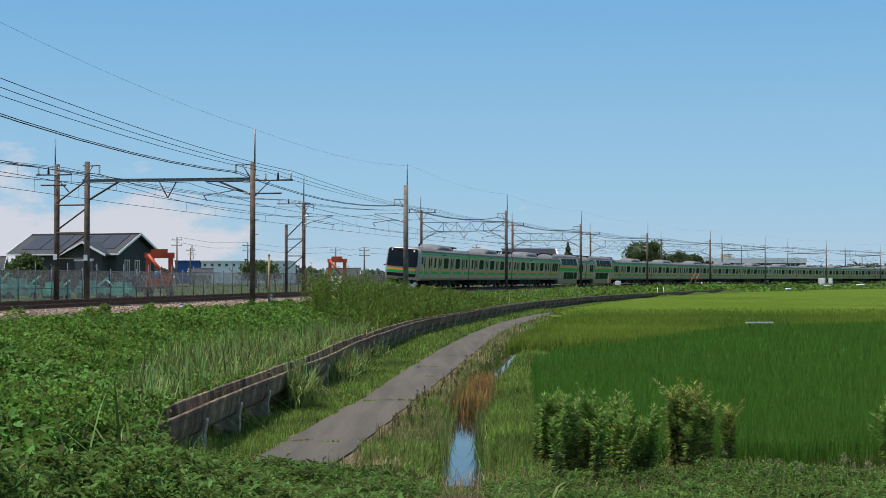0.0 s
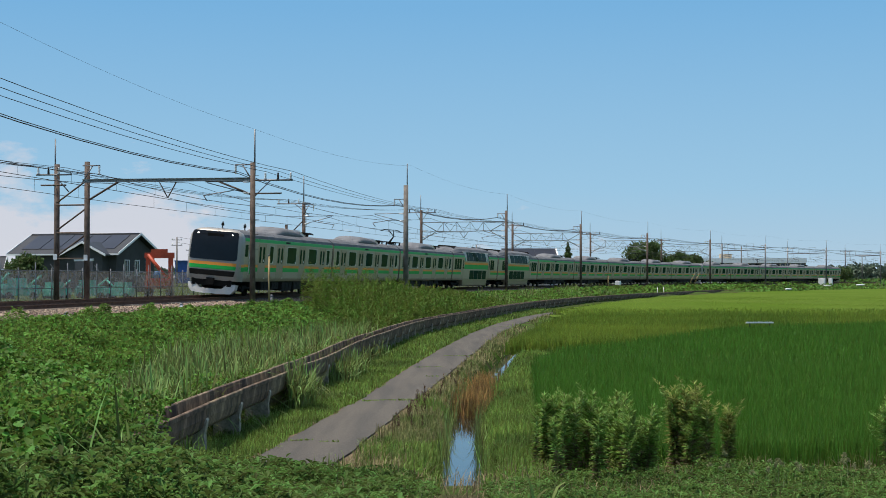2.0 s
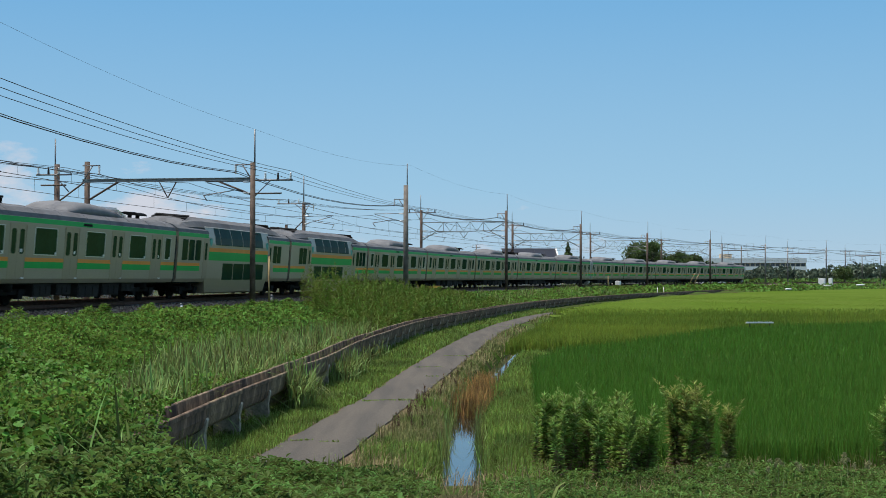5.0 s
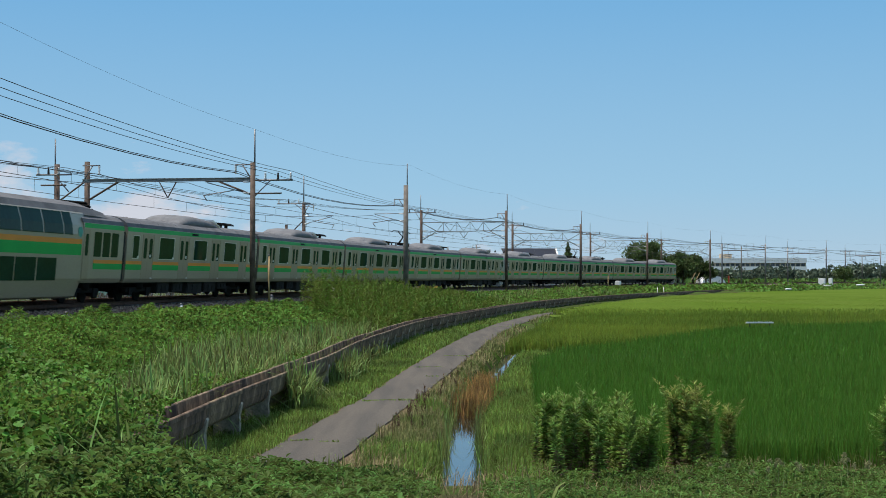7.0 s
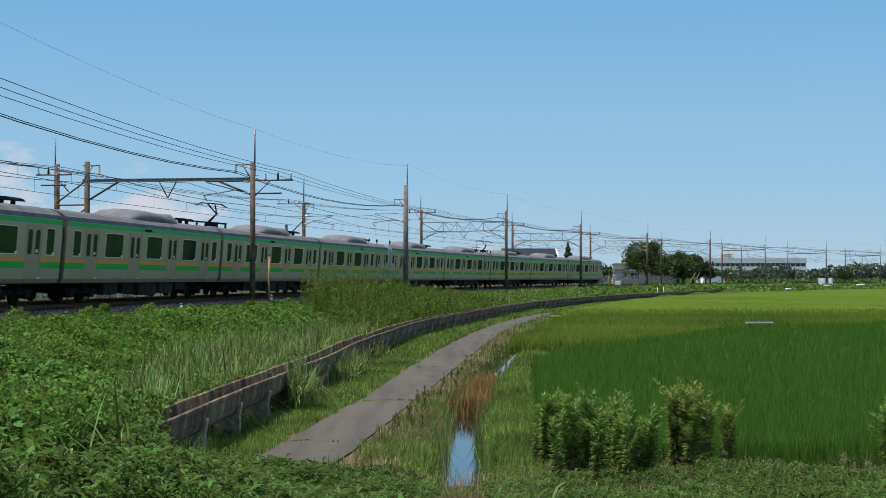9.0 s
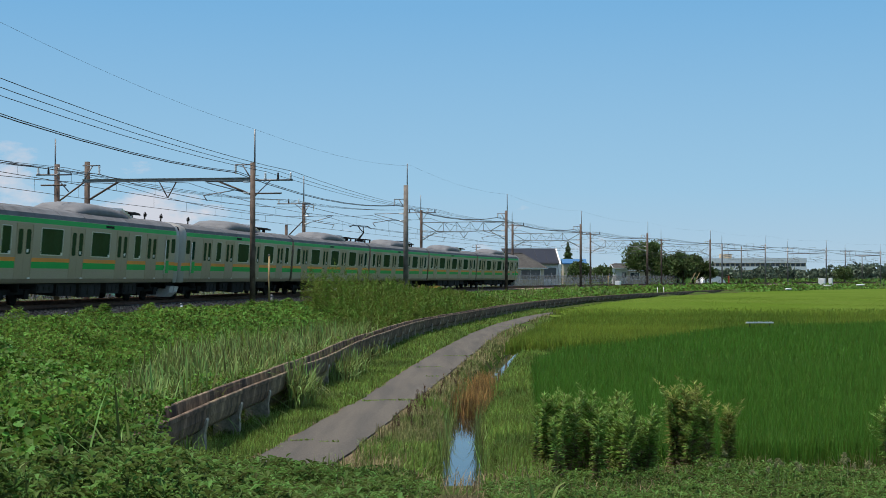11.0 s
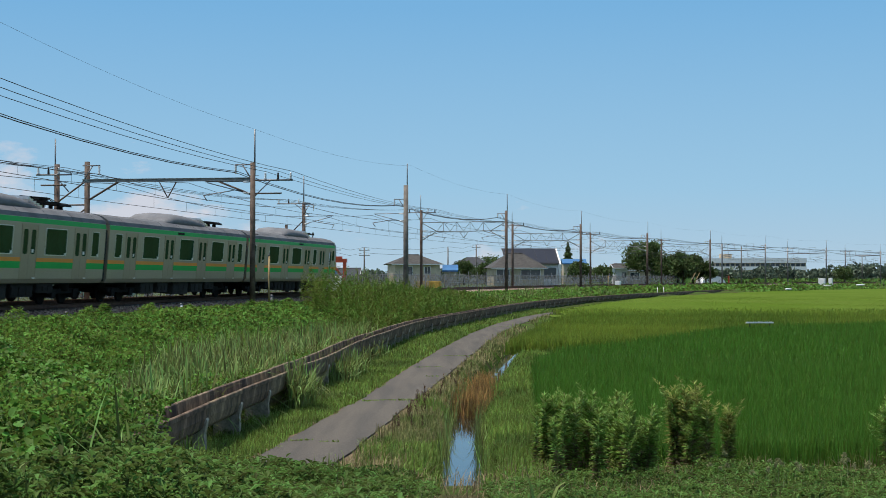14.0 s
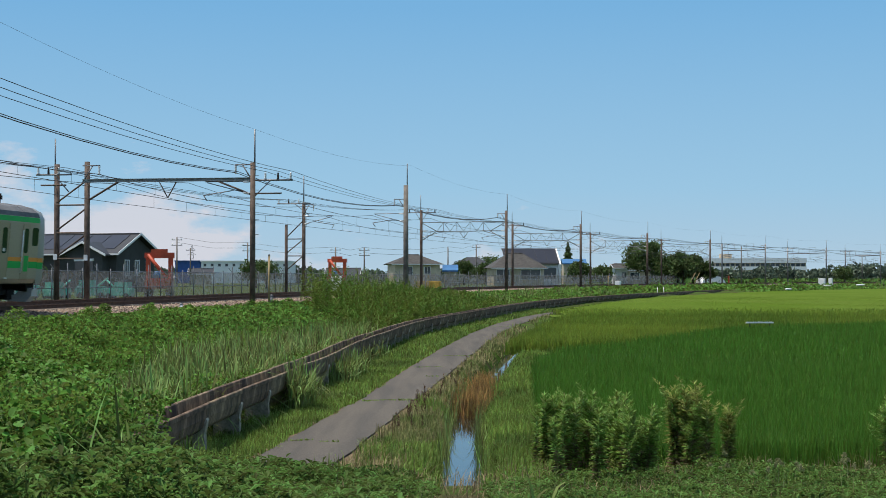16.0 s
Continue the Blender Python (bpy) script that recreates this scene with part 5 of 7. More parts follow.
def solar_barn():
    """White-framed single-pitch roof covered in panels."""
    th = thing("house", "white-framed building with a steep solar roof", "house", pose(17.0, 284.5, -0.3, 0, 0, 6))
    bm = bmesh.new(); box(bm, -5.0, 5.0, 0, 6, 0, 4.2); part("wall", bm, WHITE, th)
    bm = bmesh.new()
    p = [(-5.2, -0.6, 4.0), (5.2, -0.6, 4.0), (5.2, 4.2, 6.9), (-5.2, 4.2, 6.9)]
    lo = [bm.verts.new(c) for c in p]; hi = [bm.verts.new((c[0], c[1], c[2] + 0.2)) for c in p]
    bm.faces.new(lo); bm.faces.new(hi)
    for i in range(4):
        bm.faces.new((lo[i], lo[(i + 1) % 4], hi[(i + 1) % 4], hi[i]))
    rf = part("roof", bm, TILE_DARK, th)
    for k in range(5):
        bm = bmesh.new()
        a, b = -4.9 + k * 1.98, -4.9 + (k + 1) * 1.98 - 0.1
        q = [(a, -0.4, 4.36), (b, -0.4, 4.36), (b, 4.0, 7.02), (a, 4.0, 7.02)]
        v = [bm.verts.new(c) for c in q]; u = [bm.verts.new((c[0], c[1], c[2] - 0.06)) for c in q]
        bm.faces.new(v); bm.faces.new(u)
        for i in range(4):
            bm.faces.new((v[i], v[(i + 1) % 4], u[(i + 1) % 4], u[i]))
        part("solar_panel", bm, PANEL, rf)
    bm = bmesh.new(); box(bm, -5.4, 5.45, 4.15, 4.4, 6.85, 7.25); part("fascia", bm, WHITE, rf)
    bm = bmesh.new()
    q = [(5.2, -0.8, 3.8), (5.2, 4.4, 6.95), (5.2, 4.4, 7.25), (5.2, -0.8, 4.1)]
    v = [bm.verts.new(c) for c in q]; u = [bm.verts.new((c[0] + 0.3, c[1], c[2])) for c in q]
    bm.faces.new(v); bm.faces.new(u)
    for i in range(4):
        bm.faces.new((v[i], v[(i + 1) % 4], u[(i + 1) % 4], u[i]))
    part("fascia", bm, WHITE, rf)
    bm = bmesh.new(); box(bm, 5.1, 5.45, -0.6, 0.2, 0, 4.1); part("wall_edge", bm, WHITE, th)
    bm = bmesh.new(); box(bm, 1.4, 4.6, -0.05, 0.0, 1.3, 3.4); part("window", bm, WINDOW, th)


solar_barn()


def shed(name, label, category, x0, x1, y, depth, z1, mat, roof_mat=None, ridge=0.0, ribs=0):
    th = thing(name, label, category, pose(0, y, -0.35))
    bm = bmesh.new(); box(bm, x0, x1, 0, depth, 0, z1); part("wall", bm, mat, th)
    bm = bmesh.new()
    sweep(bm, [(-0.4, z1), (depth / 2, z1 + ridge), (depth + 0.4, z1), (depth + 0.4, z1 + 0.25), (depth / 2, z1 + ridge + 0.25), (-0.4, z1 + 0.25)], [(lambda p, x=x: Vector((x, p[0], p[1]))) for x in (x0 - 0.3, x1 + 0.3)], True)
    part("roof", bm, roof_mat or mat, th)
    for k in range(ribs):
        xx = x0 + (x1 - x0) * (k + 0.5) / ribs
        bm = bmesh.new(); box(bm, xx - 0.35, xx + 0.35, -0.06, 0.0, z1 - 1.3, z1 - 0.6); part("vent", bm, WINDOW, th)
    return th


shed("warehouse", "long white warehouse with a row of vents", "warehouse", -64.8, -41.5, 400, 20, 5.9, WHITE, ribs=12)
shed("warehouse", "blue-walled warehouse beside a white one", "warehouse", -72.0, -65.2, 401, 20, 5.95, BLUE, ribs=0)
shed("shed", "small shed with a blue sheet roof", "shed", 0.2, 2.4, 265, 4, 2.6, WALL_BEIGE, BLUE_ROOF, 1.0)
shed("shed", "shed with a bright blue roof behind trees", "shed", 27.5, 32.5, 340, 6, 4.6, WALL_BEIGE, BLUE_ROOF, 1.0)


def station():
    """Long white two-level building on pillars, far off."""
    th = thing("public_building", "long white two-storey building on pillars", "public building", pose(124, 600, -0.3, 0, 0, -3))
    for z0, z1 in ((4.6, 6.1), (7.5, 9.4)):
        bm = bmesh.new(); box(bm, -22, 22, -0.3, 8, z0, z1); part("parapet", bm, WHITE, th)
    bm = bmesh.new(); box(bm, -21.8, 21.8, 0.3, 8, 0, 9.0); part("wall", bm, WALL_BEIGE, th)
    for k in range(22):
        bm = bmesh.new(); box(bm, -21.4 + k * 2 - 0.7, -21.4 + k * 2 + 0.7, 0.2, 0.3, 6.1, 7.3); part("window", bm, WINDOW, th)
        bm = bmesh.new(); box(bm, -21.4 + k * 2 + 0.85, -21.4 + k * 2 + 1.1, -0.1, 0.3, 0, 7.5); part("pillar", bm, WALL_BEIGE, th)
    bm = bmesh.new(); box(bm, -12, -7.5, 2, 6, 9.4, 11.2); part("roof_house", bm, WALL_BEIGE, th)


station()


def dome_tent():
    th = thing("greenhouse", "white plastic tunnel greenhouse", "greenhouse", pose(60, 330, -0.35))
    bm = bmesh.new()
    prof = [(math.cos(a) * 2.6, math.sin(a) * 2.0) for a in np.linspace(0, math.pi, 10)]
    sweep(bm, prof, [(lambda p, y=y: Vector((p[0], y, p[1]))) for y in (0, 8)], True, smooth=False)
    part("cover", bm, WHITE, th)
    for y in (0, 2.7, 5.4, 8):
        bm = bmesh.new()
        for a, b in zip(prof, prof[1:]):
            rod(bm, (a[0] * 1.01, y, a[1] * 1.01), (b[0] * 1.01, y, b[1] * 1.01), 0.04, n=4)
        part("hoop", bm, GALV, th)


dome_tent()


def machine(label, x, y, s, yaw):
    """Orange site machine: tracks, cab frame, folded boom."""
    th = thing("excavator", label, "excavator", pose(x, y, -0.35, 0, 0, yaw) @ Matrix.Diagonal((s, s, s, 1)))
    for xx in (-0.75, 0.75):
        bm = bmesh.new()
        prof = [(-1.1, 0.15), (-1.25, 0.35), (-1.1, 0.6), (1.1, 0.6), (1.25, 0.35), (1.1, 0.15), (0.9, 0.0), (-0.9, 0.0)]
        sweep(bm, prof, [(lambda p, x=x: Vector((x, p[0], p[1]))) for x in (xx - 0.2, xx + 0.2)], True); part("crawler_track", bm, BLACK, th)
    bm = bmesh.new(); box(bm, -0.95, 0.95, -1.1, 1.2, 0.65, 1.4); bmesh.ops.bevel(bm, geom=bm.edges[:], offset=0.1, segments=2, affect="EDGES"); part("body", bm, ORANGE, th)
    for xx in (-0.8, 0.8):
        bm = bmesh.new(); box(bm, xx - 0.16, xx + 0.16, -0.2, 0.2, 0.65, 3.2); part("frame_post", bm, ORANGE, th)
    bm = bmesh.new(); box(bm, -1.05, 1.05, -0.25, 0.25, 2.85, 3.25); part("cross_beam", bm, ORANGE, th)
    bm = bmesh.new(); rod(bm, (-0.8, -0.3, 3.1), (0.5, -0.5, 1.5), 0.13, n=6); part("boom", bm, ORANGE, th)
    bm = bmesh.new(); rod(bm, (0.5, -0.5, 1.5), (-0.4, -0.6, 0.9), 0.1, n=6); part("arm", bm, BLACK, th)
    bm = bmesh.new(); box(bm, -0.6, 0.6, -0.27, -0.2, 3.25, 3.5); part("top_rail", bm, ORANGE, th)
    bm = bmesh.new(); rod(bm, (-0.1, -0.75, 1.4), (-0.1, -0.75, 1.9), 0.32, 0.18, 10); part("cover", bm, BLUE_ROOF, th, "bright blue plastic cover")


machine("orange construction machine behind the fence", -20.9, 110, 1.02, 5)
machine("orange construction machine farther along the site", -14.3, 202, 1.25, -8)


def teal_plant(x, y, s, yaw):
    th = thing("compressor", "teal painted site machine behind the fence", "site machine", pose(x, y, -0.35, 0, 0, yaw) @ Matrix.Diagonal((s, s, s, 1)), "site machines")
    bm = bmesh.new(); box(bm, -1.2, 1.2, -0.6, 0.6, 0.25, 0.95); bmesh.ops.bevel(bm, geom=bm.edges[:], offset=0.08, segments=2, affect="EDGES"); part("body", bm, TEAL, th)
    bm = bmesh.new(); box(bm, -0.9, 0.3, -0.5, 0.5, 0.95, 1.45); part("hood", bm, TEAL, th)
    bm = bmesh.new(); rod(bm, (0.4, 0, 0.9), (1.3, -0.3, 1.6), 0.08, n=6); part("arm", bm, TEAL, th)
    for xx in (-0.8, 0.8):
        bm = bmesh.new(); rod(bm, (xx, -0.65, 0.25), (xx, 0.65, 0.25), 0.25, n=12); part("wheel", bm, BLACK, th)


for _x, _y, _s, _r in ((-28.5, 101, 1.0, 10), (-31.0, 103, 1.1, -20), (-24.5, 104, 0.9, 5), (-22.3, 103, 0.8, 170), (-26.4, 102, 0.8, 60)):
    teal_plant(_x, _y, _s, _r)


def utility_pole(x, y, h, arms, mat=POLE_CONC, r=0.15):
    th = thing("utility_pole", "distant utility pole with crossarms", "utility pole", pose(x, y, -0.35), "utility poles")
    bm = bmesh.new(); rod(bm, (0, 0, 0), (0, 0, h), r, r * 0.7, 8); part("pole", bm, mat, th)
    for k in range(arms):
        bm = bmesh.new(); box(bm, -0.9, 0.9, -0.05, 0.05, h - 0.5 - k * 0.9, h - 0.4 - k * 0.9)
        part("crossarm", bm, GALV, th)
        for xx in (-0.75, 0.0, 0.75):
            bm = bmesh.new(); rod(bm, (xx, 0, h - 0.4 - k * 0.9), (xx, 0, h - 0.15 - k * 0.9), 0.06, n=6); part("insulator", bm, INSULATOR, th)


UP = [(-44.6, 250, 8.3, 2), (-33.0, 252, 7.4, 2), (-18.0, 250, 6.6, 1), (-13.3, 252, 6.6, 2), (1.0, 300, 7.7, 0), (6.7, 300, 8.1, 1), (-50.8, 300, 7.5, 1), (66, 330, 8.5, 0), (118, 420, 8, 1), (132, 430, 8.2, 1)]
for _u in UP:
    utility_pole(*_u)
for _a, _b in ((0, 1), (1, 2), (2, 3), (3, 4), (4, 5)):
    for _z in (0.3, 1.2):
        wire("overhead_wire", [(UP[_a][0], UP[_a][1], UP[_a][2] - _z), (UP[_b][0], UP[_b][1], UP[_b][2] - _z)], 0.02, sag=0.5)


def pylon():
    th = thing("pylon", "faint lattice power pylon far away", "pylon", pose(-202, 1200, -0.3))
    bars = []
    for s in (-1, 1):
        bars += [((s * 3, 0, 0), (s * 0.5, 0, 28)), ((s * 3.5, 0, 20), (0, 0, 22)), ((s * 3, 0, 24), (0, 0, 26))]
    for k in range(6):
        w0, w1 = 3 - k * 0.42, 3 - (k + 1) * 0.42
        bars += [((-w0, 0, k * 4.6), (w1, 0, (k + 1) * 4.6)), ((w0, 0, k * 4.6), (-w1, 0, (k + 1) * 4.6))]
    bar_part(th, "lattice_bar", bars, GALV, 0.12, 4)


pylon()


# ---- trackside bits ----
def marker_post(q, d, h, mat, label, r=0.05, z=-0.45):
    th = thing("marker_post", label, "post", at_line(q, d, z))
    bm = bmesh.new(); rod(bm, (0, 0, 0), (0, 0, h), r, r, 8); part("post", bm, mat, th)
    bm = bmesh.new(); rod(bm, (0, 0, h), (0, 0, h + 0.08), r * 1.3, r * 0.5, 8); part("cap", bm, GALV, th)


marker_post(23.0, 1.9, 2.7, BAMBOO, "tall slender ochre marker post beside the track", 0.055)
marker_post(23.3, 1.95, 0.6, GALV, "short grey post by the track", 0.1)
marker_post(7.5, 2.4, 0.42, WHITE, "short white kilometre post in the weeds", 0.06)
marker_post(-5.0, 2.5, 0.34, WHITE, "short white post at the ballast edge", 0.07)
marker_post(153.0, 2.6, 1.9, BAMBOO, "ochre marker post beside the track", 0.06)
for _q in (162.0, 166.5):
    marker_post(_q, float(flume_d(_q)) - 0.4, 1.1, WHITE, "white post at the channel", 0.07, -1.3)


def guy(q, d):
    th = thing("guy_guard", "slanting yellow guard pipe on a guy wire", "guy guard", at_line(q, d, -0.6))
    bm = bmesh.new(); rod(bm, (0, 0, 0), (1.4, 0, 2.6), 0.06, n=6); part("pipe", bm, BAMBOO, th)
    bm = bmesh.new(); rod(bm, (1.4, 0, 2.6), (3.6, 0, 6.8), 0.012, n=4); part("wire", bm, WIRE, th)


guy(206, 2.2); guy(209, 2.2)


def cabinet(q, d, w, h, mat, label, legs=0.0, z=-0.45):
    th = thing("trackside_cabinet", label, "equipment cabinet", at_line(q, d, z))
    bm = bmesh.new(); box(bm, -w / 2, w / 2, -0.3, 0.3, legs, legs + h); bmesh.ops.bevel(bm, geom=bm.edges[:], offset=0.03, segments=1, affect="EDGES"); part("box", bm, mat, th)
    bm = bmesh.new(); box(bm, -w / 2 + 0.08, w / 2 - 0.08, -0.33, -0.3, legs + 0.08, legs + h - 0.08); part("door", bm, mat, th)
    if legs:
        for s in (-1, 1):
            bm = bmesh.new(); rod(bm, (s * w * 0.35, 0, 0), (s * w * 0.35, 0, legs), 0.05, n=6); part("leg", bm, GALV, th)


cabinet(160, 2.4, 0.7, 0.6, WHITE, "small pale signal box on legs by the track", 0.55)
cabinet(300, 3.0, 1.5, 1.5, WHITE, "white relay cabinet near the level crossing")
cabinet(306, 3.2, 0.9, 1.6, WHITE, "narrow white relay cabinet near the crossing")
cabinet(252, -9.0, 0.8, 1.6, WHITE, "white cabinet beside the tracks")
cabinet(272, -9.0, 0.25, 1.8, ORANGE, "red-brown crossing gate motor", 0.2)
cabinet(112, -9.9, 3.0, 1.2, YELLOW, "yellow gate panel behind the fence")
cabinet(78, -9.3, 0.9, 1.7, WHITE, "white booth at the fence")


def pipe(x, y, L, yaw, z):
    th = thing("drain_pipe", "white plastic pipe lying on the field edge", "pipe", pose(x, y, z, 0, 0, yaw))
    bm = bmesh.new(); rod(bm, (-L / 2, 0, 0.16), (L / 2, 0, 0.2), 0.17, n=10); part("pipe", bm, WHITE, th)
    for s in (-1, 1):
        bm = bmesh.new(); rod(bm, (s * L * 0.4, 0, 0.16), (s * L * 0.4, 0, 0.01), 0.04, n=6); part("foot", bm, GALV, th)


pipe(62.0, 268, 1.2, 20, -1.05); pipe(85, 330, 1.8, 10, -0.75); pipe(94, 336, 1.8, -10, -0.6)


def field_board():
    th = thing("plank", "pale plank lying across the rice field bank", "plank", pose(15.7, 74.0, -1.15, 0, 0, 3))
    bm = bmesh.new(); box(bm, -0.68, 0.68, -0.1, 0.1, 0, 0.07); part("board", bm, INSULATOR, th)
    for s in (-1, 1):
        bm = bmesh.new(); rod(bm, (s * 0.5, 0, -0.6), (s * 0.5, 0, 0.0), 0.03, n=6); part("stake", bm, BARK, th)


field_board()


# ---- plants ----
RS = np.random.RandomState(11)


def in_view(x, y, margin=0.02):
    return np.abs(x) < (0.297 + margin) * y + 0.8


def rough(x, y, s, k=0.0):
    """Smooth cheap noise of the place, about -1 to 1."""
    return (np.sin(x * s + 1.3 * np.sin(y * s * 0.7 + k)) + np.sin(y * s * 1.1 + 1.7 * np.sin(x * s * 0.6 + 2 * k)) + np.sin((x + y) * s * 0.53 + k)) / 3


def leaves(p, size, aspect=0.8, up=0.6, fold=0.25, rs=RS):
    """Folded two-sided leaves at the places p; size for each. up: how much they face the sky."""
    n = len(p)
    size = np.broadcast_to(size, (n,))[:, None]
    az = rs.uniform(0, 2 * np.pi, n)
    tilt = rs.normal(0, 1, n) * (1 - up) * 1.2
    d = np.stack([np.cos(az) * np.cos(tilt), np.sin(az) * np.cos(tilt), np.sin(tilt) - 0.25], 1)
    d /= np.linalg.norm(d, axis=1)[:, None]
    roll = rs.normal(0, 1, n) * (1 - up) * 1.3
    side = np.stack([-np.sin(az), np.cos(az), np.zeros(n)], 1)
    nor = np.cross(d, side)
    side = side * np.cos(roll)[:, None] + nor * np.sin(roll)[:, None]
    nor = np.cross(d, side)
    nor *= np.sign(nor[:, 2:3] + 1e-6)
    base, tip = p - d * size * 0.5, p + d * size * 0.5 - np.array([0, 0, 0.12]) * size
    mid = p - d * size * 0.08
    l, r = mid + side * size * aspect * 0.5 + nor * size * fold, mid - side * size * aspect * 0.5 + nor * size * fold
    v = np.stack([base, l, tip, r], 1).reshape(-1, 3)
    i = np.arange(n)[:, None] * 4
    f = np.concatenate([i + [0, 2, 1], i + [0, 3, 2]], 1).reshape(-1, 3)
    return v, f


def broad(p, size, up=0.7, fold=0.12, rs=RS):
    """Broad round vine leaves, creased along the midrib, facing mostly up."""
    n = len(p)
    size = np.broadcast_to(size, (n,))[:, None]
    az = rs.uniform(0, 2 * np.pi, n)
    tilt = rs.normal(-0.25, 1, n) * (1 - up)
    d = np.stack([np.cos(az) * np.cos(tilt), np.sin(az) * np.cos(tilt), np.sin(tilt)], 1)
    roll = rs.normal(0, 1, n) * (1 - up)
    side = np.stack([-np.sin(az), np.cos(az), np.zeros(n)], 1)
    nor = np.cross(d, side)
    side = side * np.cos(roll)[:, None] + nor * np.sin(roll)[:, None]
    nor = np.cross(d, side)
    nor *= np.sign(nor[:, 2:3] + 1e-6)

    def at(u, w, k):
        return p + d * size * u + side * size * w + nor * size * k
    v = np.stack([at(-0.42, 0, 0), at(-0.34, 0.36, fold), at(0.12, 0.46, fold), at(0.52, 0, -0.08), at(0.12, -0.46, fold), at(-0.34, -0.36, fold)], 1).reshape(-1, 3)
    i = np.arange(n)[:, None] * 6
    f = np.concatenate([i + [0, 2, 1], i + [0, 3, 2], i + [0, 4, 3], i + [0, 5, 4]], 1).reshape(-1, 3)
    return v, f


def rosettes(p, size, per=6, aspect=0.3, rise=(0.0, 0.9), rs=RS):
    """Shoot tips: narrow leaves fanned round each place."""
    n = len(p) * per
    c = np.repeat(p, per, 0)
    L = np.repeat(np.broadcast_to(size, (len(p),)), per)[:, None] * rs.uniform(0.6, 1.15, (n, 1))
    az = np.repeat(rs.uniform(0, 6.28, len(p)), per) + np.tile(np.arange(per) * 2.4, len(p)) + rs.normal(0, 0.25, n)
    el = rs.uniform(rise[0], rise[1], n)
    d = np.stack([np.cos(az) * np.cos(el), np.sin(az) * np.cos(el), np.sin(el)], 1)
    side = np.stack([-np.sin(az), np.cos(az), np.zeros(n)], 1)
    c = c + np.array([0, 0, 1.0]) * (np.tile(np.arange(per) / per - 0.5, len(p)))[:, None] * L * 0.8
    mid = c + d * L * 0.45 + np.array([0, 0, 0.08]) * L
    tip = c + d * L - np.array([0, 0, 0.22]) * L
    v = np.stack([c, mid + side * L * aspect * 0.5, tip, mid - side * L * aspect * 0.5], 1).reshape(-1, 3)
    i = np.arange(n)[:, None] * 4
    return v, np.concatenate([i + [0, 1, 2], i + [0, 2, 3]], 1).reshape(-1, 3)


def blades(p, h, w, lean=0.35, droop=0.4, rs=RS, az=None):
    """Grass blades that bend over: three triangles each."""
    n = len(p)
    h, w = np.broadcast_to(h, (n,))[:, None], np.broadcast_to(w, (n,))[:, None]
    az = rs.uniform(0, 2 * np.pi, n) if az is None else az
    ln = np.abs(rs.normal(0, lean, n))[:, None]
    o = np.stack([np.cos(az), np.sin(az), np.zeros(n)], 1)
    s = np.stack([-np.sin(az), np.cos(az), np.zeros(n)], 1) * w * 0.5
    up = np.array([0, 0, 1.0])
    m = p + up * h * 0.6 + o * h * ln * 0.5
    t = p + up * h * (1.0 - droop * ln) + o * h * ln * (1 + droop)
    v = np.stack([p - s, p + s, m - s * 0.8, m + s * 0.8, t], 1).reshape(-1, 3)
    i = np.arange(n)[:, None] * 5
    f = np.concatenate([i + [0, 1, 3], i + [0, 3, 2], i + [2, 3, 4]], 1).reshape(-1, 3)
    return v, f


def arching(p, h, w, lean=0.5, rs=RS):
    """Long leaves that rise and then hang over: four spans each."""
    n = len(p)
    h, w = np.broadcast_to(h, (n,))[:, None], np.broadcast_to(w, (n,))[:, None]
    az = rs.uniform(0, 2 * np.pi, n)
    ln = (0.12 + np.abs(rs.normal(0, lean, n)))[:, None]
    o = np.stack([np.cos(az), np.sin(az), np.zeros(n)], 1)
    s = np.stack([-np.sin(az), np.cos(az), np.zeros(n)], 1) * w * 0.5
    rows = []
    for t, wd in ((0, 0.7), (0.3, 1.0), (0.6, 1.0), (0.85, 0.7), (1.0, 0.05)):
        c = p + np.array([0, 0, 1.0]) * h * (t * (1.25 - 0.2 * ln) - ln * 0.75 * t ** 3) + o * h * ln * t ** 1.7
        rows += [c - s * wd, c + s * wd]
    v = np.stack(rows, 1).reshape(-1, 3)
    i = np.arange(n)[:, None] * 10
    f = np.concatenate([i + [2 * k, 2 * k + 1, 2 * k + 3] for k in range(4)] + [i + [2 * k, 2 * k + 3, 2 * k + 2] for k in range(4)], 1).reshape(-1, 3)
    return v, f


def scatter(n, x0, x1, y0, y1, rs=RS):
    return rs.uniform(x0, x1, n), rs.uniform(y0, y1, n)


def place(x, y, z):
    return np.stack([x, y, z], 1)


# vines over the railway bank, finer where the camera is nearer
def veg_top(x, y, q, d):
    """Height of the mounded vine cover over the soil."""
    near = np.interp(y, [10, 17, 20, 22.6, 26, 40, 70, 130], [0.78, 1.0, 1.0, 0.80, 0.60, 0.50, 0.40, 0.28])
    edge = np.clip((d - 1.5) / 3.0, 0.2, 1)
    return near * edge * np.maximum(0.2, 1 + 0.45 * rough(x, y, 1.1) + 0.42 * rough(x, y, 2.9, 2.0) + 0.25 * rough(x, y, 7.0, 4.0))


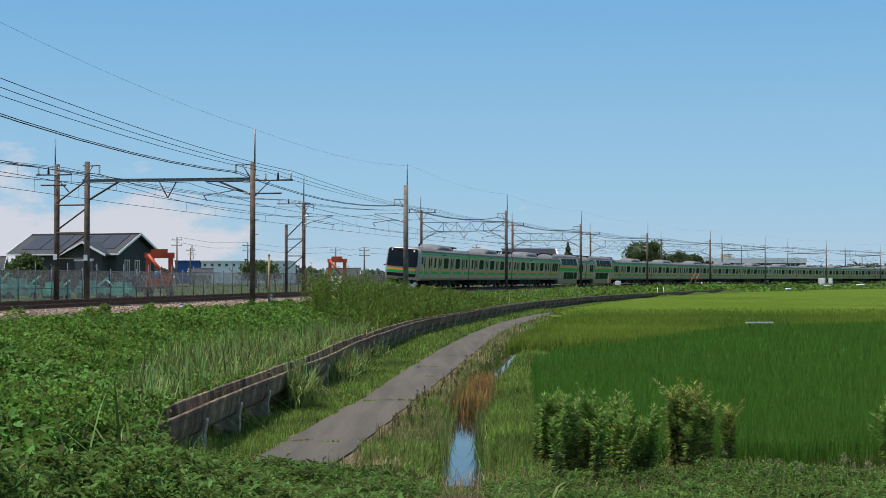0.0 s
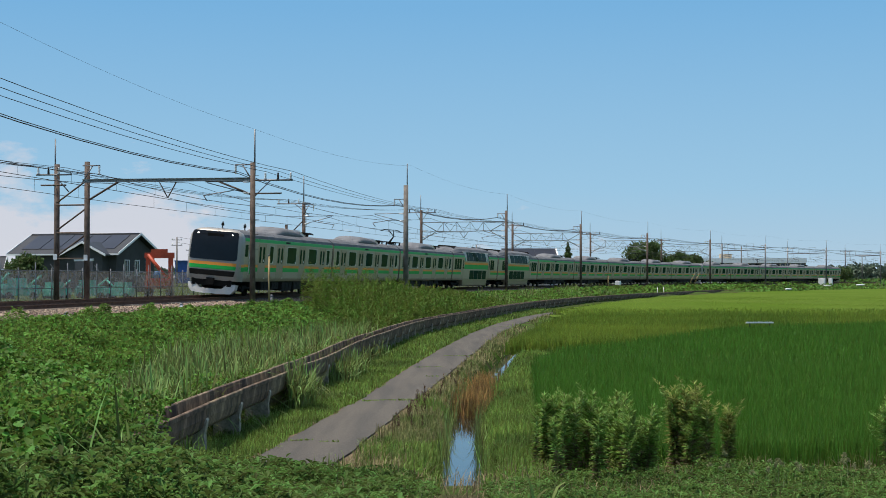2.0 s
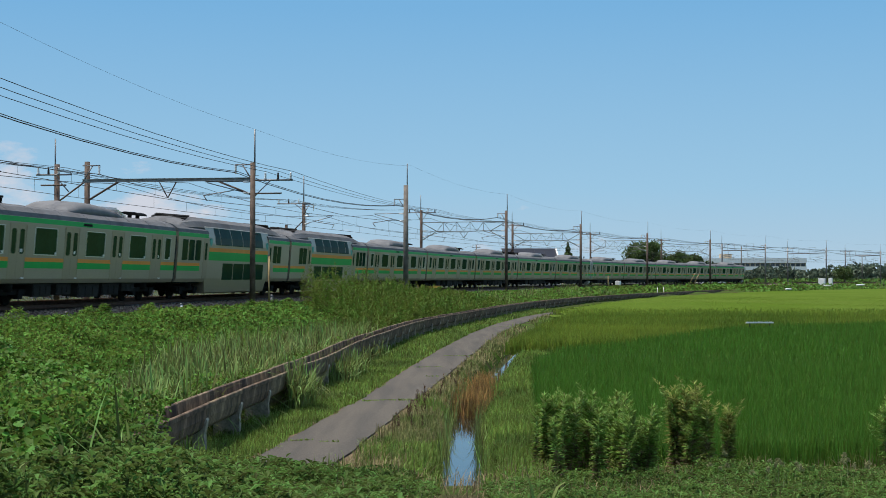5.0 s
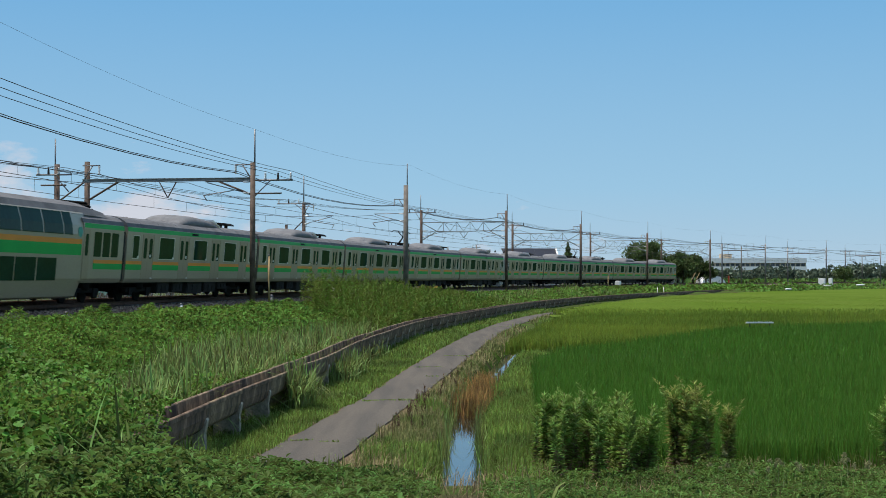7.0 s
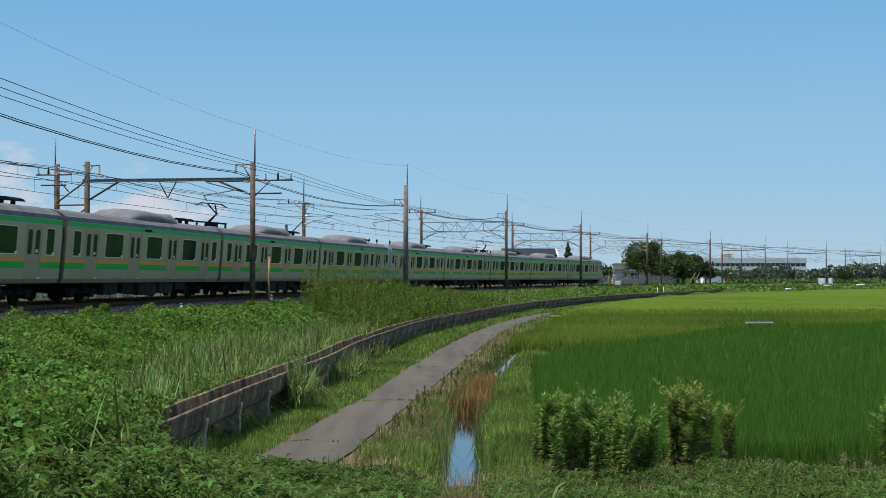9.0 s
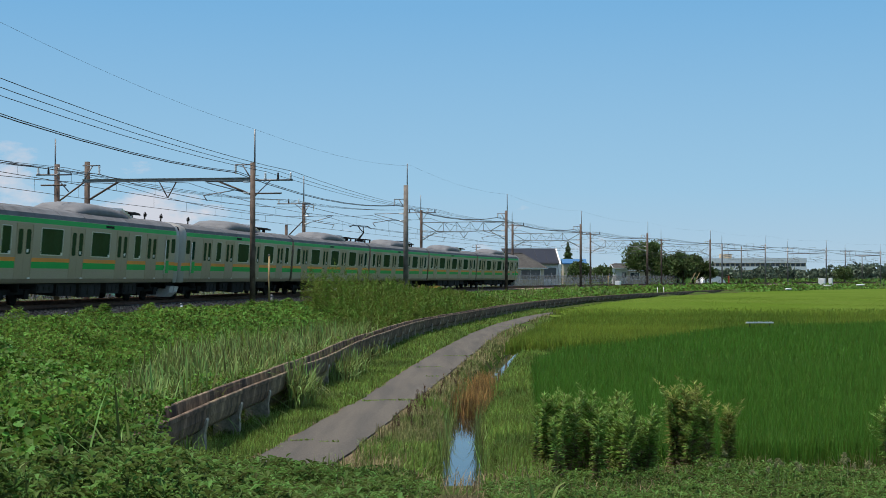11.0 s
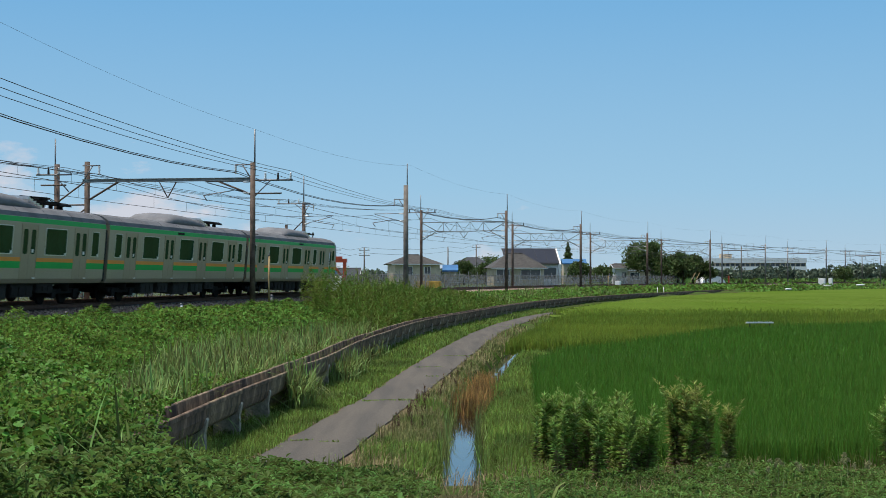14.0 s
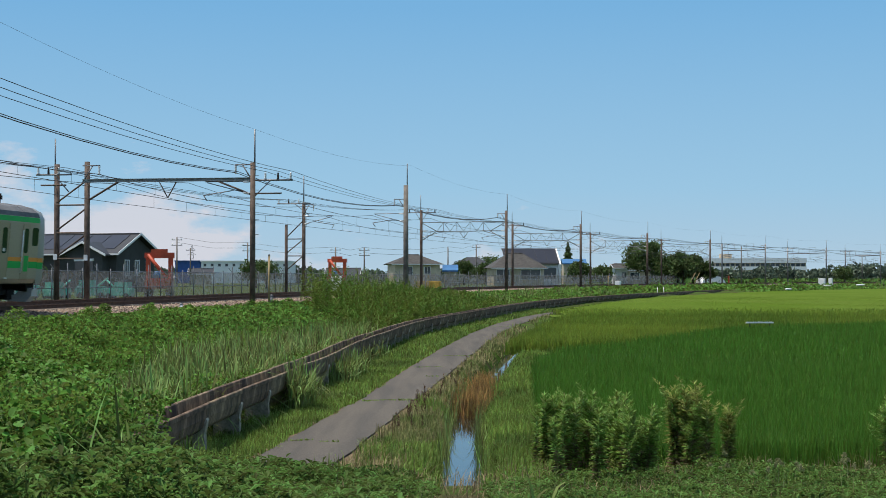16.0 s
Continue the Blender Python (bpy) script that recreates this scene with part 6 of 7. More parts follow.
def make_vines():
    V, F, c = [], [], 0
    VB, FB, cb = [], [], 0
    for y0, y1, dens, size in ((11, 26, 900, 0.085), (26, 38, 560, 0.10), (38, 60, 300, 0.13), (60, 100, 120, 0.19), (100, 170, 36, 0.32), (170, 290, 10, 0.6)):
        x0, x1 = -0.32 * y1 - 1, min(0.32 * y1, 80)
        n = int((x1 - x0) * (y1 - y0) * dens)
        x, y = scatter(n, x0, x1, y0, y1)
        q, d = line_qd(x, y)
        fd = flume_d(q)
        ok = in_view(x, y) & (d > 1.5) & (d < fd - 0.33) & (q < 270)
        ok |= in_view(x, y) & (d > 1.7) & (d < fd + 0.45) & (y < 20.5)
        x, y, q, d = x[ok], y[ok], q[ok], d[ok]
        top = veg_top(x, y, q, d)
        ground = ground_z(x, y)
        kind = rough(x, y, 0.75, 5) + 0.35 * rough(x, y, 2.3, 1)
        wide = (kind > 0.12) & (RS.uniform(0, 1, len(x)) < 0.30) & (y + 4 * rough(x, y, 0.9, 3) < 37)
        fine = ~wide & ((kind < 0.35) | (y > 34) | (RS.uniform(0, 1, len(x)) < 0.4))
        t = RS.beta(3.0, 0.8, len(x))
        z = ground + top * t + RS.normal(0, 0.025, len(x)) * size / 0.11
        v, f = leaves(place(x, y, z)[fine], size * RS.choice([0.55, 0.75, 1.0, 1.3], fine.sum(), p=[0.25, 0.35, 0.27, 0.13]), 0.62, 0.55)
        V.append(v); F.append(f + c); c += len(v)
        v, f = broad(place(x, y, z + 0.03)[wide], size * RS.uniform(0.9, 1.65, wide.sum()), 0.62)
        VB.append(v); FB.append(f + cb); cb += len(v)
    soup("vine_cover", np.concatenate(V), np.concatenate(F), KUDZU, "dense green creeping vines covering the railway bank", "vines")
    soup("broad_leaved_vines", np.concatenate(VB), np.concatenate(FB), KUDZU_BROAD, "large round vine leaves in patches on the bank", "vines")


KUDZU_BROAD = material("broad_vine_leaf", (0.10, 0.20, 0.034), 0.6, 0, 0.3, 0.35, 9, 0, island=0.45, through_light=0.35, spec=0.2, tint=(0.075, 0.17, 0.03))
make_vines()


def fore_h(k):
    return np.interp(k, [-0.32, -0.2, -0.15, -0.11, -0.07, -0.03, 0.0, 0.05, 0.12, 0.3], [0.72, 0.66, 0.44, 0.24, 0.20, 0.26, 0.16, 0.16, 0.20, 0.26])


def make_foreground():
    # broad-leaved weeds on the near bank, fanned shoot tips over smaller leaves
    n = 120000
    x, y = scatter(n, -7.2, 7.2, 10.5, 21.0)
    k = x / y
    ok = in_view(x, y) & ((k > -0.19) | (y < 18)) & (RS.uniform(0, 1, n) < np.interp(k, [-0.3, -0.05, 0, 0.08, 0.3], [1, 0.9, 0.6, 0.6, 0.8])) & (np.abs(x - ditch_x(y)) > 0.3)
    x, y, k = x[ok], y[ok], k[ok]
    h = np.maximum(0.06, fore_h(k) * np.interp(y, [11, 17, 21], [1.15, 1.0, 0.75]) * (1 + 0.5 * rough(x, y, 2.1) + 0.4 * rough(x, y, 5.3, 1)))
    z = ground_z(x, y) + h * RS.beta(2.2, 0.9, len(x))
    tips = (RS.uniform(0, 1, len(x)) < 0.26) & (rough(x, y, 1.7, 6) > -0.45)
    p = place(x, y, z)
    v, f = leaves(p[~tips], RS.uniform(0.035, 0.085, (~tips).sum()), 0.42, 0.4)
    v2, f2 = rosettes(p[tips] + np.array([0, 0, 0.03]), RS.uniform(0.08, 0.165, tips.sum()) * np.interp(k[tips], [-0.05, 0.05], [1, 0.7]), 6)
    soup("weeds", np.concatenate([v, v2]), np.concatenate([f, f2 + len(v)]), WEED, "leafy green weeds on the near bank", "weeds")
    n = 20000
    x, y = scatter(n, -7.2, 7.2, 10.5, 22.5)
    k = x / y
    clump = rough(x, y, 3.1, 4) > np.interp(k, [-0.3, 0, 0.3], [0.3, 0.0, 0.15])
    ok = in_view(x, y) & clump & (np.abs(x - ditch_x(y)) > 0.3)
    x, y, k = x[ok], y[ok], k[ok]
    v, f = blades(place(x, y, ground_z(x, y)), fore_h(k) * RS.uniform(0.5, 1.25, len(x)) + 0.08, RS.uniform(0.008, 0.018, len(x)), 0.35)
    soup("bank_grass", v, f, GRASS, "tall green grass on the near bank", "grass")
    n = 9000
    x, y = scatter(n, -1.5, 7.0, 11, 22)
    ok = in_view(x, y) & (rough(x, y, 2.3, 7) > 0.0)
    x, y = x[ok], y[ok]
    v, f = blades(place(x, y, ground_z(x, y)), RS.uniform(0.12, 0.42, len(x)), RS.uniform(0.006, 0.012, len(x)), 0.7, 0.5)
    soup("dry_grass", v, f, STRAW, "dry straw-coloured grass among green weeds", "dry grass")


make_foreground()


def trackside_weeds():
    """Bushy shoots that stand up out of the vines along the ballast."""
    V, F, c = [], [], 0
    rs = np.random.RandomState(31)
    for i in range(26):
        q = rs.uniform(-9, 24)
        if 9 < q < 16 and i % 3:
            continue
        p = P(q, rs.uniform(2.3, 3.6))
        n, w, h = 90, rs.uniform(0.3, 0.7), rs.uniform(0.1, 0.5)
        x, y = p.x + rs.normal(0, w * 0.5, n), p.y + rs.normal(0, w * 0.5, n)
        r = np.hypot(x - p.x, y - p.y) / w
        z = ground_z(x, y) + 0.1 + h * np.exp(-r * r * 1.5) * rs.beta(2, 0.8, n)
        v, f = rosettes(place(x, y, z), rs.uniform(0.09, 0.16, n), 6, 0.42, (-0.1, 0.8), rs)
        V.append(v); F.append(f + c); c += len(v)
    soup("trackside_weeds", np.concatenate(V), np.concatenate(F), KUDZU, "bushy green shoots along the edge of the ballast", "weeds")


trackside_weeds()


def make_long_leaves():
    """A few long pampas leaves that stand out of the near weeds, and silvergrass along the channel."""
    V, F, c = [], [], 0
    for x, y, n, h in ((-3.55, 14.5, 14, 1.0), (-3.1, 14.8, 12, 1.05), (-4.3, 13.4, 16, 0.8), (-4.0, 13.0, 10, 0.75), (-2.55, 15.2, 6, 0.6), (1.0, 16.0, 7, 0.5), (-5.0, 21, 10, 0.9)):
        px, py = x + RS.normal(0, 0.12, n), y + RS.normal(0, 0.12, n)
        v, f = arching(place(px, py, ground_z(px, py)), h * RS.uniform(0.9, 1.4, n), 0.034, 0.4)
        V.append(v); F.append(f + c); c += len(v)
    m = 620
    q, dd = RS.uniform(-30, 6, m), RS.uniform(0.45, 4.0, m)
    for i in range(m):
        if rough(np.array(q[i]), np.array(dd[i]), 0.9, 3) < -0.25 - 0.1 * (q[i] > -12):
            continue
        if dd[i] > 1.0 + 3.2 * (1 - abs((q[i] + 13) / 19)):
            continue
        p = P(q[i], float(flume_d(q[i])) - dd[i])
        n = 34
        px, py = p.x + RS.normal(0, 0.13, n), p.y + RS.normal(0, 0.13, n)
        v, f = arching(place(px, py, ground_z(px, py) + 0.1), RS.uniform(0.6, 1.25, n), RS.uniform(0.018, 0.036, n), 0.85)
        V.append(v); F.append(f + c); c += len(v)
    for i in range(70):
        qq = RS.uniform(45, 140)
        p = P(qq, float(flume_d(qq)) - RS.uniform(0.6, 5))
        n = 16
        px, py = p.x + RS.normal(0, 0.25, n), p.y + RS.normal(0, 0.25, n)
        v, f = arching(place(px, py, ground_z(px, py)), RS.uniform(0.6, 1.1, n), 0.06, 0.5)
        V.append(v); F.append(f + c); c += len(v)
    for qq, off, h, m in ((-21.5, 0.55, 1.0, 7), (-20.6, 0.6, 0.9, 5), (-13.5, 0.55, 0.8, 5), (-12.0, 0.6, 0.75, 5), (-10.5, 0.55, 0.7, 4), (-6, 0.5, 0.6, 3), (-2.5, 0.5, 0.6, 3)):
        for j in range(m):
            p = P(qq + RS.normal(0, 0.45), float(flume_d(qq)) + off - 0.08 + RS.normal(0, 0.06))
            n = 26
            px, py = p.x + RS.normal(0, 0.1, n), p.y + RS.normal(0, 0.15, n)
            v, f = arching(place(px, py, ground_z(px, py)), h * RS.uniform(0.6, 1.2, n), 0.026, 0.5)
            V.append(v); F.append(f + c); c += len(v)
    soup("silvergrass", np.concatenate(V), np.concatenate(F), REED, "tall arching silvergrass beside the concrete channel", "silvergrass")


make_long_leaves()


def make_verges():
    V, F, c = [], [], 0
    VD, FD, cd = [], [], 0
    for y0, y1, dens, w, h in ((20, 34, 640, 0.010, 0.115), (34, 52, 320, 0.016, 0.13), (52, 80, 120, 0.03, 0.17), (80, 130, 40, 0.05, 0.18)):
        x0, x1 = -5.0, 14
        n = int((x1 - x0) * (y1 - y0) * dens)
        x, y = scatter(n, x0, x1, y0, y1)
        q, d = line_qd(x, y)
        lx, hw = lane_x(y), half(y)
        ragged = 0.16 * rough(x, y, 2.3) + 0.12 * rough(x, y, 6.1, 2)
        left = (x < lx - hw - 0.02 + ragged * 0.6) & (d > flume_d(q) - 0.1)
        right = (x > lx + hw + 0.12 + ragged) & (x < np.maximum(rice_left(y) + 0.1, np.where((y > 46) & (y < 56), 4.6, 0))) & (np.abs(x - ditch_x(y)) > np.interp(y, [42, 45], [0.27, 0.45]) + 0.12 * rough(x, y, 1.9, 5))
        ok = (left | right) & in_view(x, y)
        x, y, right, lx, hw = x[ok], y[ok], right[ok], lx[ok], hw[ok]
        dry = right & (x < lx + hw + 1.1) & (rough(x, y, 1.3, 1) + RS.normal(0, 0.3, len(x)) > -0.7)
        tall = np.where(right, 1.35 + 0.6 * rough(x, y, 1.1, 9), 1.0)
        z = ground_z(x, y)
        g = ~dry
        v, f = blades(place(x[g], y[g], z[g]), h * tall[g] * RS.uniform(0.5, 1.7, g.sum()), w * RS.uniform(0.7, 1.5, g.sum()), 0.5, 0.4)
        V.append(v); F.append(f + c); c += len(v)
        v, f = blades(place(x[dry], y[dry], z[dry]), h * RS.uniform(0.5, 1.9, dry.sum()), w * RS.uniform(0.6, 1.1, dry.sum()), 0.6, 0.4)
        VD.append(v); FD.append(f + cd); cd += len(v)
    soup("verge_grass", np.concatenate(V), np.concatenate(F), GRASS, "short green grass along the lane and ditch", "grass")
    soup("dry_verge_grass", np.concatenate(VD), np.concatenate(FD), STRAW_GREEN, "half-dry grass on the ditch bank beside the lane", "dry grass")
    n = 2600
    y = RS.uniform(33.5, 43, n)
    x = ditch_x(y) + RS.normal(0, 0.27, n) + 0.08
    v, f = blades(place(x, y, np.full(n, -2.12)), RS.uniform(0.32, 0.72, n), 0.012, 0.25, 0.3)
    soup("dead_reeds", v, f, DRY, "rust-brown dead reeds standing in the ditch", "reeds")
    n = 700
    y = RS.uniform(24, 43, n)
    x = ditch_x(y) + RS.choice([-1, 1], n) * RS.uniform(0.25, 0.42, n)
    v, f = blades(place(x, y, np.full(n, -2.1)), RS.uniform(0.3, 0.65, n), 0.012, 0.3, 0.3)
    soup("ditch_reeds", v, f, REED, "green reeds at the water's edge", "reeds")


def rice_left(y):
    return np.interp(y, [15, 28.4, 40, 45, 53, 54.2, 54.9, 100], [1.15, 1.8, 2.45, 2.75, 4.2, 4.2, 2.25, 8.2])


STRAW_GREEN = material("half_dry_grass", (0.29, 0.245, 0.12), 0.8, 0, 0.5, 1.0, 5, 0, island=0.4, through_light=0.3, spec=0.2, tint=(0.09, 0.13, 0.03))
make_verges()


def lane_details():
    """Grass in the cracks across the lane, and brown dock stalks on its edge."""
    V, F, c = [], [], 0
    for y0, a, b_, n in ((33.8, -0.5, 0.75, 260), (46.5, -0.6, 0.3, 120), (53.0, -0.2, 0.9, 160), (25.6, -0.6, -0.2, 60), (25.2, 0.0, 0.3, 40), (42.0, 0.2, 0.6, 40), (85.0, -0.5, 0.6, 90)):
        x = lane_x(y0) + RS.uniform(a, b_, n)
        y = y0 + RS.normal(0, 0.05, n) + 0.25 * (x - lane_x(y0))
        v, f = blades(place(x, y, np.full(n, -1.69)), RS.uniform(0.02, 0.06, n), 0.012, 0.7)
        V.append(v); F.append(f + c); c += len(v)
    soup("crack_grass", np.concatenate(V), np.concatenate(F), GRASS, "grass growing in cracks across the lane", "grass")
    rs = np.random.RandomState(3)
    V, F, c = [], [], 0
    for i in range(26):
        y = rs.uniform(26, 34) if i < 18 else rs.uniform(36, 50)
        x = lane_x(y) + 0.9 + abs(rs.normal(0, 0.25))
        h = rs.uniform(0.25, 0.5)
        z = -1.78
        n = 40
        t = rs.uniform(0.45, 1, n)[:, None]
        p = np.array([x, y, z]) + np.array([rs.normal(0, 0.05), 0, h]) * t + rs.normal(0, 0.012, (n, 3))
        v, f = leaves(p, 0.03, 0.6, 0.1, rs=rs)
        V.append(v); F.append(f + c); c += len(v)
        v, f = blades(np.array([[x, y, z]]), h, 0.012, 0.05)
        V.append(v); F.append(f + c); c += len(v)
    soup("dock_stalks", np.concatenate(V), np.concatenate(F), DOCK, "dry brown dock seed stalks beside the lane", "dock")


DOCK = material("dock_seed", (0.13, 0.075, 0.05), 0.9, 0, 0.4, 3, 9, 0, island=0.4, spec=0.1)
lane_details()


# ---- rice fields ----
def field_edge(x):
    """y of the bank between the green field and the ripening one."""
    return np.interp(x, [2.3, 3.2, 4.34, 6.8, 10.2, 14.7, 24.5, 40], [55.0, 56.3, 56.8, 58.8, 66, 76, 83.2, 92])


def make_rice():
    for name, mat, label, spec, top in (("rice_field", RICE, "deep green young rice standing in a paddy", ((22.2, 30, 0.15, 16, 0.008), (30, 44, 0.19, 13, 0.012), (44, 92, 0.28, 9, 0.024)), 0.60),
                                        ("rice_field_ripening", RICE_RIPE, "yellow-green ripening rice in a farther paddy", ((49, 70, 0.24, 13, 0.022), (70, 112, 0.34, 10, 0.042)), 0.64)):
        V, F, c = [], [], 0
        for y0, y1, gap, per, w in spec:
            xs = np.arange(0, 0.32 * y1 + 1, gap)
            ys = np.arange(y0, y1, gap)
            gx, gy = np.meshgrid(xs, ys)
            x, y = gx.ravel() + RS.normal(0, gap * 0.18, gx.size), gy.ravel() + RS.normal(0, gap * 0.18, gx.size)
            green = y < field_edge(x) - np.interp(x, [2, 4.3, 7, 11], [6, 3.2, 1.6, 0.5])
            ok = in_view(x, y) & (x > rice_left(y)) & (green if mat is RICE else (y > field_edge(x) + 0.15))
            x, y = np.repeat(x[ok], per), np.repeat(y[ok], per)
            h = top * (1 + 0.07 * rough(x, y, 0.8) + 0.05 * rough(x, y, 3.0, 2)) * RS.uniform(0.72, 1.12, len(x))
            v, f = blades(place(x + RS.normal(0, gap * 0.22, len(x)), y + RS.normal(0, gap * 0.22, len(x)), np.full(len(x), -1.78)), h, w, 0.22, 0.35)
            V.append(v); F.append(f + c); c += len(v)
        soup(name, np.concatenate(V), np.concatenate(F), mat, label, "rice")
    # the far fields close into an even canopy
    xs = np.concatenate([np.arange(-2, 60, 1.0), np.geomspace(60, 900, 30)])
    ys = np.concatenate([np.arange(96, 200, 1.5), np.geomspace(200, 520, 50)])
    gx, gy = np.meshgrid(xs, ys)
    q, d = line_qd(gx.ravel(), gy.ravel())
    z = np.interp(gy.ravel(), [96, 112], [-1.42, -1.14]) + 0.03 * rough(gx.ravel(), gy.ravel(), 0.35) + 0.02 * RS.normal(0, 1, gx.size)
    soup_grid("far_rice_field", gx, gy, z.reshape(gx.shape), (d > 13.2).reshape(gx.shape) & (gx > lane_x(gy) + 1.6 - 40 * (gy > 150)), RICE_FAR, "wide yellow-green rice fields stretching to the railway", "rice field")
    # shaded lower growth between the stalks
    xs, ys = np.arange(0, 40, 0.5), np.arange(23.5, 114, 0.5)
    gx, gy = np.meshgrid(xs, ys)
    keep = (gx > rice_left(gy) + 0.1)
    a = keep & (gy < field_edge(gx) - np.interp(gx, [2, 4.3, 7, 11], [6.2, 3.6, 2.0, 0.9]))
    b = keep & (gy > field_edge(gx) + 1.6) & (gx > rice_left(gy) + 0.9)
    soup_grid("rice_undergrowth", gx, gy, np.full(gx.shape, -1.50), a, RICE, "dense lower leaves of the green rice", "rice")
    soup_grid("ripening_undergrowth", gx, gy, np.full(gx.shape, -1.40), b, RICE_RIPE, "dense lower leaves of the ripening rice", "rice")
    # the stalk tips over the far canopy
    n = 34000
    x, y = scatter(n, 2, 60, 100, 180)
    q, d = line_qd(x, y)
    ok = in_view(x, y) & (d > 13.6) & (x > lane_x(y) + 1.8 - 40 * (y > 150))
    x, y = x[ok], y[ok]
    v, f = blades(place(x, y, np.full(len(x), -1.25)), RS.uniform(0.10, 0.2, len(x)), 0.05, 0.3, 0.3)
    soup("far_rice_tips", v, f, RICE_RIPE, "tips of ripening rice in the far fields", "rice")


def soup_grid(name, gx, gy, gz, keep, mat, label, category):
    n = gx.shape[1]
    v = np.stack([gx, gy, gz], -1).reshape(-1, 3)
    cell = (keep[:-1, :-1] & keep[1:, :-1] & keep[:-1, 1:] & keep[1:, 1:])
    i = (np.arange(gx.shape[0] - 1)[:, None] * n + np.arange(n - 1)[None])[cell]
    return soup(name, v, np.stack([i, i + 1, i + n + 1, i + n], 1), mat, label, category)


make_rice()


# ---- goldenrod: single plants near the ditch, a thicket on the bank ----
def stalk_leaves(h, n, size, rs, low=0.15):
    t = rs.uniform(low, 1.0, n)
    az = rs.uniform(0, 2 * np.pi, n)
    L = size * np.interp(t, [0, 0.3, 0.8, 1], [0.9, 1.1, 0.9, 0.45])
    o = np.stack([np.cos(az), np.sin(az), np.zeros(n)], 1)
    s = np.stack([-np.sin(az), np.cos(az), np.zeros(n)], 1)
    p = np.stack([np.zeros(n), np.zeros(n), t * h], 1)
    rise = np.interp(t, [0, 0.5, 1], [-0.35, 0.15, 0.9])[:, None] + rs.normal(0, 0.2, (n, 1))
    tip = p + (o + np.array([0, 0, 1.0]) * rise) * L[:, None]
    mid = (p + tip) / 2 + np.array([0, 0, 0.12]) * L[:, None]
    w = s * L[:, None] * 0.14
    v = np.stack([p, mid + w, tip, mid - w], 1).reshape(-1, 3)
    i = np.arange(n)[:, None] * 4
    return v, np.concatenate([i + [0, 1, 2], i + [0, 2, 3]], 1).reshape(-1, 3)


def make_goldenrods():
    rs = np.random.RandomState(5)
    kinds = []
    for k in range(8):
        h = 1.0
        bm = bmesh.new()
        rod(bm, (0, 0, -0.05), (0.02, 0.01, h * 0.98), 0.007, 0.003, 5)
        stem = mesh_of("stem", bm, ROD_DRY if k >= 4 else ROD)
        v, f = stalk_leaves(h, 160, 0.125, rs, 0.25)
        vb, fb = [v], [f]
        c = len(v)
        if k >= 3:
            for b in range(5):
                v2, f2 = stalk_leaves(0.28, 40, 0.06, rs, 0.3)
                a = rs.uniform(0, 6.28)
                tilt = np.array([math.cos(a), math.sin(a), 0]) * 0.75
                v2 = v2 + v2[:, 2:3] * tilt + np.array([0, 0, 0.45 + 0.09 * b])
                vb.append(v2); fb.append(f2 + c); c += len(v2)
        me = bpy.data.meshes.new("leaves")
        me.from_pydata(np.concatenate(vb).tolist(), [], np.concatenate(fb).tolist())
        me.materials.append(ROD_DRY if k >= 5 else ROD)
        v, f = stalk_leaves(h * 0.5, 80, 0.11, rs, 0.1)
        dry = bpy.data.meshes.new("lower_leaves")
        dry.from_pydata(v.tolist(), [], f.tolist())
        dry.materials.append(STRAW if k != 2 else ROD_DRY)
        kinds.append((stem, me, dry))
    spots = []
    for i in range(40):
        spots.append((rs.uniform(1.4, 2.9), rs.uniform(20.2, 22.8), rs.uniform(0.85, 1.24), rs.randint(0, 4)))
    for x, h, k in ((3.30, 1.30, 5), (3.38, 1.25, 4), (3.52, 1.28, 6), (3.62, 1.36, 7), (3.72, 1.12, 6), (3.45, 1.05, 4), (4.0, 1.06, 7), (4.08, 0.95, 5), (6.32, 1.0, 3), (6.45, 1.1, 4)):
        spots.append((x, 21.2 + rs.uniform(-0.3, 0.3), h, k))
    for x, y, h, k in spots:
        y = float(y)
        th = thing("goldenrod", "tall leafy green goldenrod plant at the paddy edge" if k < 5 else "yellowing goldenrod plant at the paddy edge", "goldenrod",
                   Matrix.Translation((x, y, float(ground_z(np.array([x]), np.array([y]))[0]))) @ Matrix.Rotation(rs.uniform(0, 6.28), 4, "Z") @ Matrix.Rotation(rs.normal(0, 0.09), 4, "X") @ Matrix.Scale(h * 0.97, 4), "goldenrods")
        for nm, me in zip(("stem", "leaves", "lower_leaves"), kinds[k]):
            o = new(nm, me); o.parent = th
    V, F, c = [], [], 0
    for i in range(1500):
        q, d = rs.uniform(2, 74), rs.uniform(2.4, 10.4)
        p = P(q, d)
        if q < 26 - (d - 2.5) * 2.7 or d > float(flume_d(q)) - 0.45:
            continue
        h = float(np.interp(q, [2, 20, 30, 42, 58, 74], [1.0, 2.2, 2.4, 1.8, 1.0, 0.55])) * rs.uniform(0.6, 1.1) * (1 + 0.22 * math.sin(q * 1.7) * math.sin(d * 2.3 + q)) * np.interp(d, [2.4, 4, 7, 10.4], [0.75, 1.0, 0.85, 0.6])
        v, f = stalk_leaves(h, 60, 0.21, rs, 0.05)
        v = v + v[:, 2:3] * rs.normal(0, 0.08, 3) * np.array([1, 1, 0])
        z = float(ground_z(np.array([p.x]), np.array([p.y]))[0])
        V.append(v * np.array([1, 1, 1]) + np.array([p.x, p.y, z])); F.append(f + c); c += len(v)
    soup("goldenrod_thicket", np.concatenate(V), np.concatenate(F), THICKET, "thicket of tall goldenrod on the railway bank", "goldenrod")


make_goldenrods()


